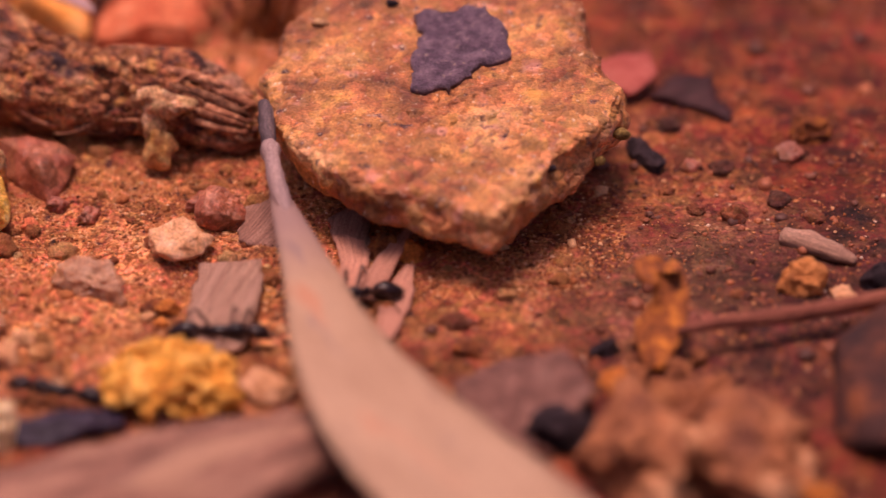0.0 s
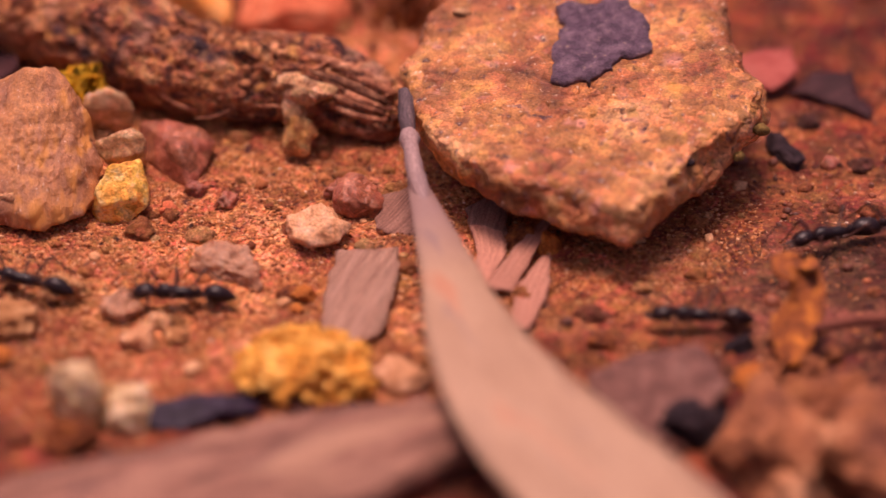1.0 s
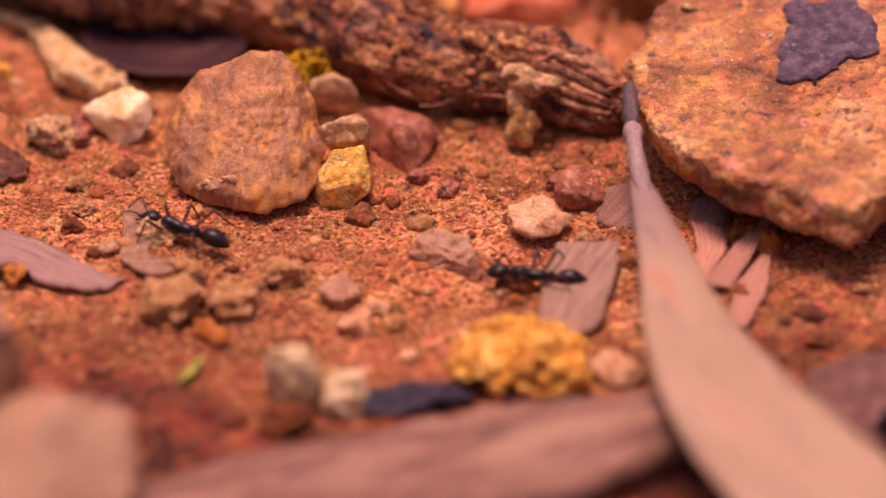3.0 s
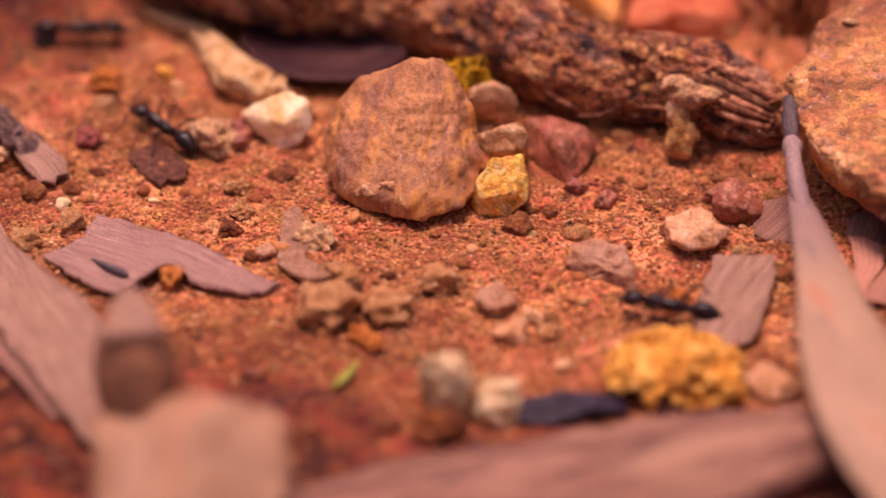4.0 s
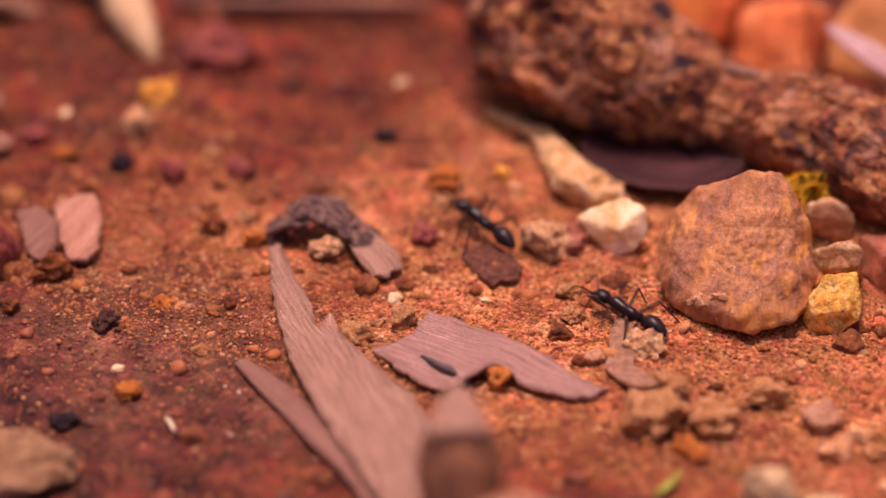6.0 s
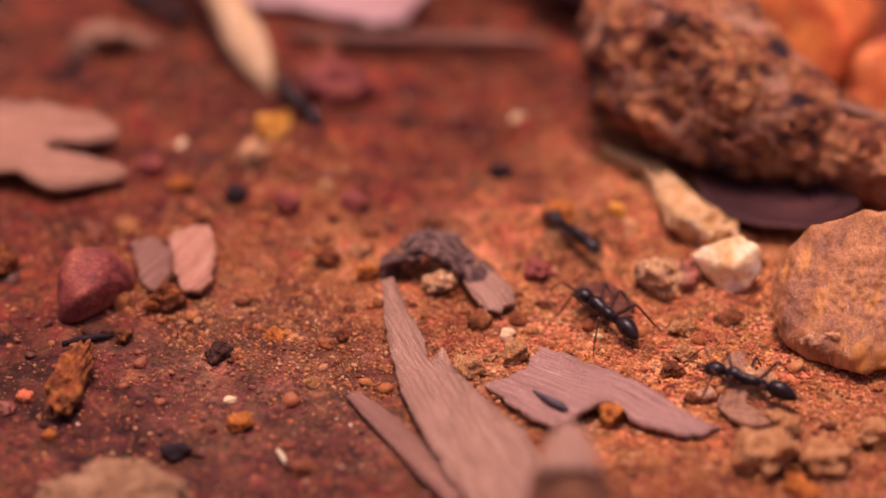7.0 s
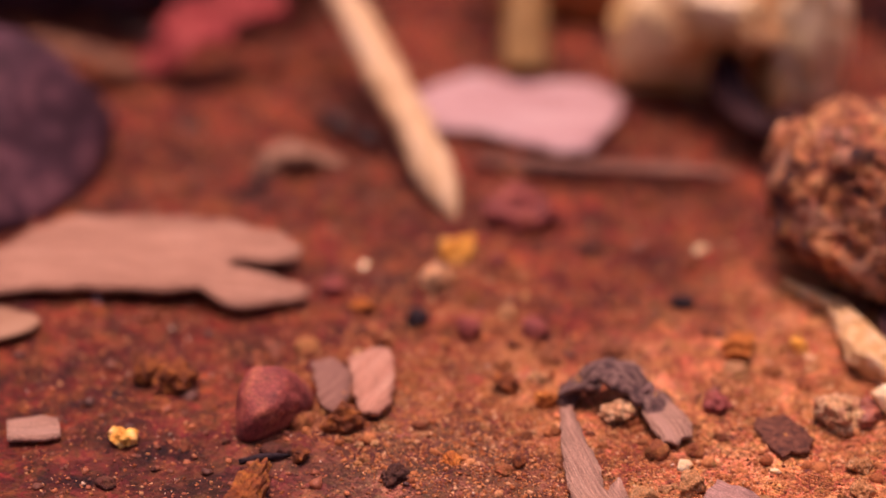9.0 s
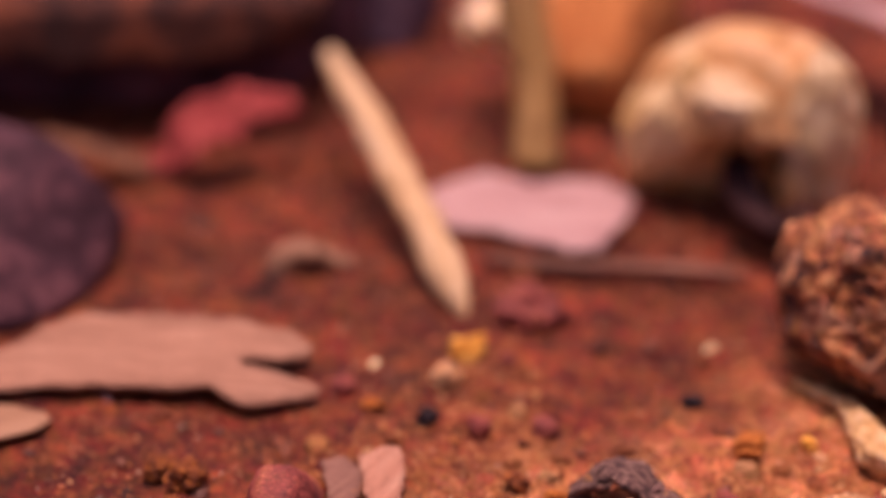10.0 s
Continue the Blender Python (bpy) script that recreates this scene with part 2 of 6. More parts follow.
BROWN_STONE = surface("brown_stone", [(0.30, 0.115, 0.055), (0.43, 0.165, 0.066), (0.56, 0.225, 0.075), (0.47, 0.19, 0.082), (0.37, 0.145, 0.065)], 7.5, rough=0.5, spec=0.5, bump=1.0, depth=0.35, fine=6.0, bounds=(0.34, 0.66),
                      stretch=(2.0, 1.2, 0.4), specks=[((0.72, 0.48, 0.34), 0.45, 0.34), ((0.66, 0.27, 0.06), 3.4, 0.44), ((0.24, 0.095, 0.05), 0.6, 0.31)], contrast=0.3, speckle=0.22)
RED_STONE = surface("red_stone", [(0.18, 0.05, 0.028), (0.33, 0.10, 0.052), (0.46, 0.18, 0.105)], 2.0, rough=0.38, bump=0.6, spec=0.5, chips=1.6)
MAROON_STONE = surface("maroon_stone", [(0.13, 0.028, 0.025), (0.25, 0.052, 0.04), (0.36, 0.105, 0.055)], 2.4, rough=0.65, bump=0.5)
YELLOW_STONE = surface("yellow_stone", [(0.62, 0.23, 0.03), (0.92, 0.48, 0.09), (0.95, 0.68, 0.30)], 1.3, bump=0.7, depth=0.3, contrast=0.3, speckle=0.15, chips=1.1)
MUD_LOBE = surface("ochre_mud", [(0.42, 0.16, 0.04), (0.62, 0.29, 0.09), (0.74, 0.42, 0.18)], 1.2, bump=0.8, depth=0.3, chips=0.9)
CURLED_TAN = surface("soil_coated_leaf", [(0.52, 0.24, 0.08), (0.76, 0.46, 0.20), (0.84, 0.62, 0.38)], 1.4, bump=0.8, depth=0.35, speckle=0.2)
OCHRE_LUMP = surface("ochre_lump", [(0.50, 0.16, 0.02), (0.90, 0.42, 0.06), (0.95, 0.60, 0.18)], 1.6, bump=0.8, depth=0.4, random_value=0.3)
WHITE_STONE = surface("white_quartz", [(0.72, 0.40, 0.12), (0.84, 0.62, 0.36), (0.92, 0.82, 0.70)], 3.0, rough=0.4, bump=0.3, spec=0.5, sheen=0.25, speckle=0.12, contrast=0.2)
TAN_CLOD = surface("tan_clod", [(0.48, 0.20, 0.09), (0.72, 0.38, 0.18), (0.82, 0.53, 0.31)], 0.9, bump=0.9, depth=0.35, chips=0.9)
PINK_PEBBLE = surface("peach_pebble", [(0.45, 0.19, 0.08), (0.66, 0.33, 0.16), (0.72, 0.42, 0.26)], 1.5, bump=0.6, spec=0.4)
GREY_QUARTZ = surface("grey_quartz", [(0.34, 0.14, 0.07), (0.48, 0.225, 0.115), (0.52, 0.29, 0.18)], 1.4, rough=0.4, spec=0.5, sheen=0.3)
DAMP_CLUMP = surface("damp_clump", [(0.05, 0.02, 0.018), (0.12, 0.045, 0.03), (0.2, 0.08, 0.05)], 0.9, bump=1.0, depth=0.4)
RUST = surface("rust_nodule", [(0.09, 0.024, 0.012), (0.26, 0.07, 0.02), (0.50, 0.16, 0.028)], 1.0, bump=0.9, depth=0.35)
ORANGE_PEBBLE = surface("orange_pebble", [(0.36, 0.09, 0.02), (0.60, 0.18, 0.03), (0.72, 0.29, 0.06)], 0.9, bump=0.9, depth=0.3, contrast=0.45)
HONEY_QUARTZ = surface("honey_quartz", [(0.40, 0.23, 0.10), (0.54, 0.37, 0.19), (0.62, 0.48, 0.32)], 1.8, rough=0.4, spec=0.5, sheen=0.3, bump=0.3)
RUST_ORANGE = surface("rusty_orange_rock", [(0.30, 0.09, 0.025), (0.48, 0.17, 0.045), (0.60, 0.26, 0.09)], 4.0, bump=0.6)
RED_ROCK = surface("salmon_red_rock", [(0.52, 0.10, 0.04), (0.68, 0.18, 0.075), (0.76, 0.28, 0.14)], 3.0, bump=0.5)
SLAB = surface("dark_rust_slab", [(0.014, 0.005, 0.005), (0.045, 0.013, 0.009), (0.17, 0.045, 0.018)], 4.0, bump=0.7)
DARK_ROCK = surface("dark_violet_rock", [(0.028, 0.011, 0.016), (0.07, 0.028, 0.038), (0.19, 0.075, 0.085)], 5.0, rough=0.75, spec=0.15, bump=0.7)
BLACK_BIT = surface("charred_bit", [(0.014, 0.009, 0.011), (0.03, 0.018, 0.022), (0.06, 0.036, 0.04)], 1.0, rough=0.75, spec=0.15, bump=0.9)
LICHEN = surface("dark_lichen", [(0.07, 0.036, 0.058), (0.15, 0.083, 0.12), (0.27, 0.165, 0.20)], 1.2, rough=0.55, bump=1.0, depth=0.4, spec=0.5, specks=[((0.42, 0.28, 0.22), 0.6, 0.36), ((0.26, 0.16, 0.19), 1.1, 0.38)])
YELLOW_LICHEN = surface("yellow_lichen", [(0.90, 0.34, 0.005), (0.95, 0.50, 0.012), (0.95, 0.60, 0.05)], 0.7, bump=0.9)
WOOD = surface("decayed_wood", [(0.055, 0.018, 0.014), (0.26, 0.075, 0.031), (0.48, 0.165, 0.055), (0.68, 0.33, 0.145)], 2.4, rough=0.8, bump=1.0, depth=0.6, fine=6.0, chips=0.7,
               stretch=(1, 1, 1), contrast=0.65, speckle=0.5, spec=0.45, bounds=(0.36, 0.64), specks=[((0.70, 0.30, 0.08), 1.6, 0.39), ((0.56, 0.27, 0.16), 4.0, 0.44), ((0.05, 0.02, 0.026), 3.4, 0.41), ((0.03, 0.013, 0.016), 0.8, 0.36)])
ROOT_CRUMBS = surface("root_crumbs", [(0.05, 0.018, 0.014), (0.17, 0.05, 0.026), (0.32, 0.105, 0.045), (0.48, 0.19, 0.075), (0.60, 0.31, 0.16)], 0.6, island=0.85, bounds=(0.22, 0.78), bump=0.8, depth=0.15, rough=0.8)
FIBRE = surface("wood_fibre", [(0.10, 0.035, 0.022), (0.34, 0.13, 0.065), (0.62, 0.32, 0.18)], 1.0, rough=0.9, random_value=0.5)
NECK = surface("bleached_leaf_neck", [(0.22, 0.14, 0.135), (0.33, 0.215, 0.20), (0.42, 0.27, 0.235)], 2.2, rough=0.7, coords="UV", stretch=(0.4, 1.5, 1), contrast=0.15)
BARK = surface("dry_bark", [(0.40, 0.205, 0.145), (0.50, 0.275, 0.19), (0.58, 0.345, 0.245)], 0.45, rough=0.9, bump=1.0, depth=0.3, fine=3.0, stretch=(0.05, 1.6, 1), coords="UV", bounds=(0.36, 0.64),
               contrast=0.45, specks=[((0.24, 0.11, 0.085), 1.3, 0.32), ((0.56, 0.32, 0.235), 3.0, 0.40)])
BARK_MAUVE = surface("mauve_bark", [(0.36, 0.185, 0.155), (0.46, 0.25, 0.205), (0.54, 0.32, 0.265)], 0.45, rough=0.9, bump=1.0, depth=0.3, fine=3.0, stretch=(0.05, 1.6, 1), coords="UV", bounds=(0.36, 0.64),
                     contrast=0.45, specks=[((0.22, 0.105, 0.09), 1.0, 0.32), ((0.52, 0.30, 0.23), 3.0, 0.40)])
SHRED = surface("pink_leaf_shred", [(0.36, 0.155, 0.10), (0.48, 0.215, 0.145), (0.54, 0.27, 0.19)], 0.5, rough=0.8, bump=0.6, depth=0.15, stretch=(0.04, 1.5, 1), coords="UV", contrast=0.3)
BARK_GREY = surface("grey_bark", [(0.20, 0.09, 0.065), (0.32, 0.155, 0.112), (0.40, 0.21, 0.155)], 0.4, rough=0.9, bump=0.7, depth=0.2, stretch=(0.035, 1.6, 1), coords="UV", contrast=0.35)
CHAR_BARK = surface("charred_bark", [(0.06, 0.034, 0.034), (0.20, 0.105, 0.09), (0.46, 0.27, 0.21)], 0.9, rough=0.85, bump=1.0, depth=0.5, coords="UV", stretch=(0.7, 1.2, 1), contrast=0.5)
LEAF = surface("dry_tan_leaf", [(0.25, 0.12, 0.06), (0.33, 0.17, 0.092), (0.38, 0.21, 0.122)], 5.0, speckle=0.08, rough=0.6, bump=0.3, depth=0.12, fine=14.0, stretch=(0.35, 1.3, 1), coords="UV",
               contrast=0.1, spec=0.4, specks=[((0.46, 0.185, 0.095), 7.0, 0.42), ((0.20, 0.085, 0.05), 3.6, 0.40), ((0.28, 0.13, 0.08), 1.6, 0.36)])


def bleached_towards_stalk(m, tint, end):
    """Mixes a tint into the start of a sheet: full at its stalk, none at the given length (mm)."""
    nodes, links = m.node_tree.nodes, m.node_tree.links
    target = nodes["Principled BSDF"].inputs["Base Color"]
    under = target.links[0].from_socket
    source, parts = nodes.new("ShaderNodeTexCoord"), nodes.new("ShaderNodeSeparateXYZ")
    links.new(source.outputs["UV"], parts.inputs[0])
    fade = nodes.new("ShaderNodeMapRange")
    fade.inputs["From Min"].default_value, fade.inputs["From Max"].default_value = end * 0.45, end
    fade.inputs["To Min"].default_value, fade.inputs["To Max"].default_value = 0.9, 0.0
    links.new(parts.outputs[0], fade.inputs["Value"])
    mix = nodes.new("ShaderNodeMix")
    mix.data_type = "RGBA"
    mix.inputs[7].default_value = (*tint, 1)
    links.new(fade.outputs[0], mix.inputs[0])
    links.new(under, mix.inputs[6])
    links.new(mix.outputs[2], target)
    return m


LONG_LEAF = bleached_towards_stalk(surface("sickle_leaf", [(0.33, 0.19, 0.112), (0.39, 0.233, 0.142), (0.43, 0.268, 0.168)], 5.0, speckle=0.08, rough=0.6, bump=0.3, depth=0.12, fine=14.0, stretch=(0.35, 1.3, 1), coords="UV",
                                           contrast=0.12, spec=0.4, specks=[((0.44, 0.20, 0.11), 5.0, 0.38), ((0.27, 0.15, 0.10), 1.6, 0.36), ((0.26, 0.165, 0.13), 3.0, 0.38)]), (0.27, 0.16, 0.14), 18.0)
LEAF_TIP = surface("withered_leaf_stalk", [(0.045, 0.03, 0.035), (0.10, 0.065, 0.07), (0.2, 0.13, 0.12)], 2.0, rough=0.7, coords="UV", stretch=(0.3, 1.5, 1))
PINK_LEAF = surface("pale_pink_leaf", [(0.38, 0.205, 0.20), (0.47, 0.275, 0.265), (0.52, 0.34, 0.325)], 4.0, speckle=0.08, rough=0.7, bump=0.3, coords="UV", stretch=(0.4, 1.2, 1), contrast=0.12)
SALMON_LEAF = surface("salmon_leaf", [(0.28, 0.045, 0.034), (0.38, 0.085, 0.062), (0.42, 0.125, 0.092)], 3.0, speckle=0.08, rough=0.7, bump=0.3, coords="UV", contrast=0.15)
PURPLE_LEAF = surface("dark_purple_leaf", [(0.022, 0.008, 0.010), (0.048, 0.017, 0.019), (0.085, 0.032, 0.030)], 3.0, rough=0.6, spec=0.15, bump=0.5, coords="UV", stretch=(0.4, 1.4, 1))
DEAD_BROWN = surface("dead_brown_leaf", [(0.07, 0.026, 0.014), (0.14, 0.055, 0.028), (0.24, 0.10, 0.045)], 3.0, rough=0.8, bump=0.4, coords="UV")
BROWN_BARK = surface("brown_bark", [(0.14, 0.062, 0.045), (0.25, 0.115, 0.078), (0.34, 0.17, 0.115)], 4.0, rough=0.85, bump=0.6, coords="UV", stretch=(0.3, 1.5, 1), bounds=(0.38, 0.62), specks=[((0.38, 0.205, 0.13), 7.0, 0.42), ((0.13, 0.065, 0.06), 3.0, 0.37)])
STRAW = surface("pale_straw", [(0.50, 0.28, 0.12), (0.64, 0.42, 0.22), (0.71, 0.53, 0.34)], 2.5, speckle=0.08, rough=0.6, bump=0.4, coords="UV", stretch=(0.15, 1.6, 1), contrast=0.12)
SHELL = surface("cream_shell", [(0.48, 0.25, 0.07), (0.62, 0.40, 0.17), (0.70, 0.53, 0.30)], 5.0, speckle=0.08, rough=0.4, spec=0.5, bump=0.3, contrast=0.12)
SHELL_WHITE = surface("white_shell", [(0.58, 0.36, 0.15), (0.70, 0.50, 0.27), (0.76, 0.60, 0.40)], 4.0, speckle=0.08, rough=0.4, spec=0.5, bump=0.3, contrast=0.12)
AMBER = surface("amber_shell", [(0.42, 0.18, 0.05), (0.58, 0.30, 0.11), (0.68, 0.44, 0.23)], 4.0, speckle=0.1, rough=0.4, spec=0.5, bump=0.3, contrast=0.2)
MOSS = surface("moss_green", [(0.14, 0.075, 0.02), (0.24, 0.14, 0.035), (0.36, 0.24, 0.07)], 0.5, bump=0.8)
ANT_BLACK = surface("black_chitin", [(0.008, 0.004, 0.005), (0.014, 0.006, 0.007), (0.022, 0.010, 0.010)], 0.8, speckle=0.08, rough=0.3, spec=0.3, bump=0.15, depth=0.04, contrast=0.2)
ANT_LEG = surface("dark_red_chitin", [(0.03, 0.010, 0.007), (0.06, 0.018, 0.01), (0.09, 0.03, 0.016)], 0.6, speckle=0.08, rough=0.4, spec=0.5, bump=0.1, depth=0.03)


# ---- mesh helpers ----
def link_mesh(name, verts, faces, material, parent=None, label="", uv=None, smooth=True):
    """One mesh object from vertices in millimetres."""
    data = bpy.data.meshes.new(name)
    data.from_pydata([Vector(v) * MM for v in verts], [], faces)
    data.materials.append(material)
    if smooth:
        data.polygons.foreach_set("use_smooth", [True] * len(data.polygons))
    if uv is not None:
        layer = data.uv_layers.new(name="UVMap")
        loops = np.zeros(len(data.loops), dtype=np.int32)
        data.loops.foreach_get("vertex_index", loops)
        layer.data.foreach_set("uv", np.asarray(uv, dtype=np.float32)[loops].ravel())
    data.update()
    ob = new(name, data)
    if parent:
        ob.parent = parent
    if label:
        tagged(ob, label)
    return ob


def thing(name, x, y, z=0.0, turn=0.0):
    """An Empty at the base of a thing that has parts."""
    ob = new(name)
    ob.empty_display_size = 0.002
    ob.matrix_basis = pose(x * MM, y * MM, z * MM, 0, 0, turn)
    return ob


def fbm(p, octaves=3):
    total, amp = 0.0, 1.0
    for _ in range(octaves):
        total += amp * noise.noise(p)
        p, amp = p * 2.03 + Vector((3.1, 1.7, 5.3)), amp * 0.5
    return total


def soil_height(x, y):
    """Height of the soil in millimetres at a place in millimetres."""
    far = max(0.0, 1.0 - max(0.0, abs(x + 60) - 160) / 400) * max(0.0, 1.0 - max(0.0, abs(y - 350) - 140) / 400)
    h = 0.9 * noise.noise(Vector((x / 26, y / 26, 1.3))) + 0.45 * noise.noise(Vector((x / 7, y / 7, 4.1)))
    return h * far


def soil_detail(x, y):
    crumbs = noise.voronoi(Vector((x / 1.9 + 0.5 * noise.noise(Vector((x, y, 0))), y / 1.9, 0.4)))[0][0]
    rough = max(0.0, min(1.0, 0.55 + 1.3 * noise.noise(Vector((x / 9, y / 9, 3.7)))))  # smooth sand between crumbly places
    fine = 0.22 * noise.noise(Vector((x / 2.3, y / 2.3, 7.7))) + 0.2 * abs(noise.noise(Vector((x / 0.8, y / 0.8, 2.2))))
    return fine + rough * (0.45 * (0.55 - crumbs) + 0.7 * max(0.0, noise.noise(Vector((x / 3.6, y / 3.6, 5.1))) - 0.1) + 0.18 * abs(noise.noise(Vector((x, y, 2.2)))))


_ball = {}


def unit_ball(level):
    if level not in _ball:
        bm = bmesh.new()
        bmesh.ops.create_icosphere(bm, subdivisions=level, radius=1.0)
        bm.verts.ensure_lookup_table()
        _ball[level] = ([v.co.copy() for v in bm.verts], [tuple(v.index for v in f.verts) for f in bm.faces])
        bm.free()
    return _ball[level]


def grit(p, off, amount):
    """Broken-surface relief at true size: p in millimetres."""
    chips = noise.voronoi(p / 3.4 + off)[0][0] + 0.5 * noise.voronoi(p / 1.5 + off)[0][0]
    return amount * (1.1 * (0.6 - chips) + 0.45 * noise.noise(p / 1.5 + off) + 0.32 * noise.noise(p / 0.6 + off) + 0.2 * noise.noise(p / 0.28 + off))


def rock_shape(size, seed, cuts=12, level=4, rough=0.06, grain=0.22, blunt=0.9):
    """A broken stone: an ellipsoid cut by random planes, with roughness over it. Vertices about its centre. grain: millimetres."""
    rng = random.Random(seed)
    dirs, faces = unit_ball(level)
    planes = []
    for _ in range(cuts):
        n = Vector((rng.gauss(0, 1), rng.gauss(0, 1), rng.gauss(0, 0.9))).normalized()
        planes.append((n, rng.uniform(0.48, blunt - 0.04)))
    sx, sy, sz = (s / 2 for s in size)
    fit = min(1.0, min(size) / 3.0)
    off = Vector((seed * 1.37 % 50, seed * 2.11 % 50, 3.3))
    verts = []
    for d in dirs:
        r = 1.0
        for n, k in planes:
            c = n.dot(d)
            if c > 0.05:
                r = min(r, k / c)
        r *= 1.2 * (1 + rough * fbm(d * 2.2 + off, 3))
        p = Vector((d.x * sx * r, d.y * sy * r, d.z * sz * r))
        verts.append(p + d * grit(p, off, grain * fit))
    return verts, faces


def hull_shape(corners, level=5, rough=0.02, grain=0.3, seed=1, power=80.0):
    """A stone whose corners (mm, absolute) are given: directions from the centre, cut by the planes of the hull."""
    bm = bmesh.new()
    for c in corners:
        bm.verts.new(c)
    bmesh.ops.convex_hull(bm, input=bm.verts)
    centre = sum((Vector(c) for c in corners), Vector()) / len(corners)
    planes = []
    bm.normal_update()
    for f in bm.faces:
        n = f.normal.copy()
        k = n.dot(f.verts[0].co - centre)
        if k < 0:
            n, k = -n, -k
        planes.append((n, k))
    bm.free()
    dirs, faces = unit_ball(level)
    off = Vector((seed * 3.1, seed * 1.7, 0.4))
    verts = []
    for d in dirs:
        near = max(n.dot(d) / k for n, k in planes)
        total = sum((max(0.0, n.dot(d) / k) / near) ** power for n, k in planes)
        r = 1.03 / (near * total ** (1 / power))
        p = d * r
        r *= 1 + rough * fbm(p / 6.0 + off, 3)
        verts.append(centre + d * (r + grit(p, off, grain)))
    return verts, faces


def stone(name, x, y, size, material, label, category="pebble", seed=1, turn=0.0, sink=0.3, level=0, rough=0.16, grain=0.5, cuts=14, tip=(0, 0), group="", lift=0.0, blunt=0.9):
    """A loose stone that rests in the soil."""
    level = level or (6 if max(size) > 7 else 5 if max(size) > 2.6 else 4 if max(size) > 1.6 else 3)
    if len(label.split()) < 4:
        label += " on the soil"
    verts, faces = rock_shape(size, seed, cuts, level, rough, grain, blunt)
    rot = Euler((radians(tip[0]), radians(tip[1]), radians(turn))).to_matrix()
    verts = [rot @ v for v in verts]
    low = min(v.z for v in verts)
    verts = [v - Vector((0, 0, low)) for v in verts]
    ob = link_mesh(name, verts, faces, material)
    ob.location = (x * MM, y * MM, (soil_height(x, y) - sink * size[2] + lift) * MM)
    return tagged(ob, label, category, group)


def spline(points, n):
    """Catmull-Rom through tuples of numbers."""
    p = np.array([points[0], *points, points[-1]], dtype=float)
    p[0], p[-1] = 2 * p[1] - p[2], 2 * p[-2] - p[-3]
    out = []
    for k in range(n):
        u = k / (n - 1) * (len(points) - 1)
        i = min(int(u), len(points) - 2)
        f = u - i
        a, b, c, d = p[i:i + 4]
        out.append(0.5 * (2 * b + (c - a) * f + (2 * a - 5 * b + 4 * c - d) * f * f + (3 * b - a - 3 * c + d) * f ** 3))
    return np.array(out)


def blade_shape(rows, thick=0.3, along=28, across=7, cup=0.0, bank=0.0, jag=0.0, rag=0.0, wave=0.0, seed=1, sharp=False):
    """A thin sheet along a spine. rows: x, y, z, half width to the left, half width to the right (mm). cup: how far its
    edges rise; bank: degrees of tilt about the spine; jag: unevenness of the sides; rag: of the ends."""
    s = spline(rows, along)
    if sharp:
        at = np.linspace(0, len(rows) - 1, along)
        s = np.stack([np.interp(at, range(len(rows)), [r[k] for r in rows]) for k in range(5)], axis=1)
    off = seed * 7.31
    n_across = across
    top, uv = [], []
    dist = 0.0
    for i in range(along):
        here = Vector(s[i][:3])
        a, b = Vector(s[max(0, i - 1)][:3]), Vector(s[min(along - 1, i + 1)][:3])
        t = (b - a).normalized()
        side = Vector((-t.y, t.x, 0)).normalized()
        up = t.cross(side) * -1 if t.cross(side).z < 0 else t.cross(side)
        q = Matrix.Rotation(radians(bank), 3, t)
        side, up = q @ side, q @ up
        if i:
            dist += (here - Vector(s[i - 1][:3])).length
        for j in range(n_across):
            v = 1 - 2 * j / (n_across - 1)
            half = max(0.02, s[i][3] if v > 0 else s[i][4])
            edge = 1 + jag * (noise.noise(Vector((dist / 1.3, off, 2.0 if v > 0 else 9.0))) + 0.6 * noise.noise(Vector((dist / 0.45, off, 4.0 if v > 0 else 7.0)))) * abs(v) ** 3
            slip = 0.0
            if rag and i in (0, along - 1):
                slip = rag * (noise.noise(Vector((v * half / 0.8, off, 3.0 + i))) + 0.5 * noise.noise(Vector((v * half / 0.3, off, 8.0 + i))))
            p = here + side * (v * half * edge) + up * (cup * v * v + wave * noise.noise(Vector((dist / 5, v * half / 5, off)))) + t * slip
            top.append(p)
            uv.append((dist, v * half))
    down = Vector((0, 0, -thick))
    under = [p + down for p in top]
    verts = top + under
    uv = uv + uv
    m, k = n_across, along * n_across
    faces = []
    for i in range(along - 1):
        for j in range(m - 1):
            a, b, c, d = i * m + j, i * m + j + 1, (i + 1) * m + j + 1, (i + 1) * m + j
            faces.append((a, b, c, d))
            faces.append((k + d, k + c, k + b, k + a))
        for j in (0, m - 1):
            a, d = i * m + j, (i + 1) * m + j
            faces.append((a, d, k + d, k + a) if j == 0 else (d, a, k + a, k + d))
    for i in (0, along - 1):
        for j in range(m - 1):
            a, b = i * m + j, i * m + j + 1
            faces.append((b, a, k + a, k + b) if i == 0 else (a, b, k + b, k + a))
    return verts, faces, uv


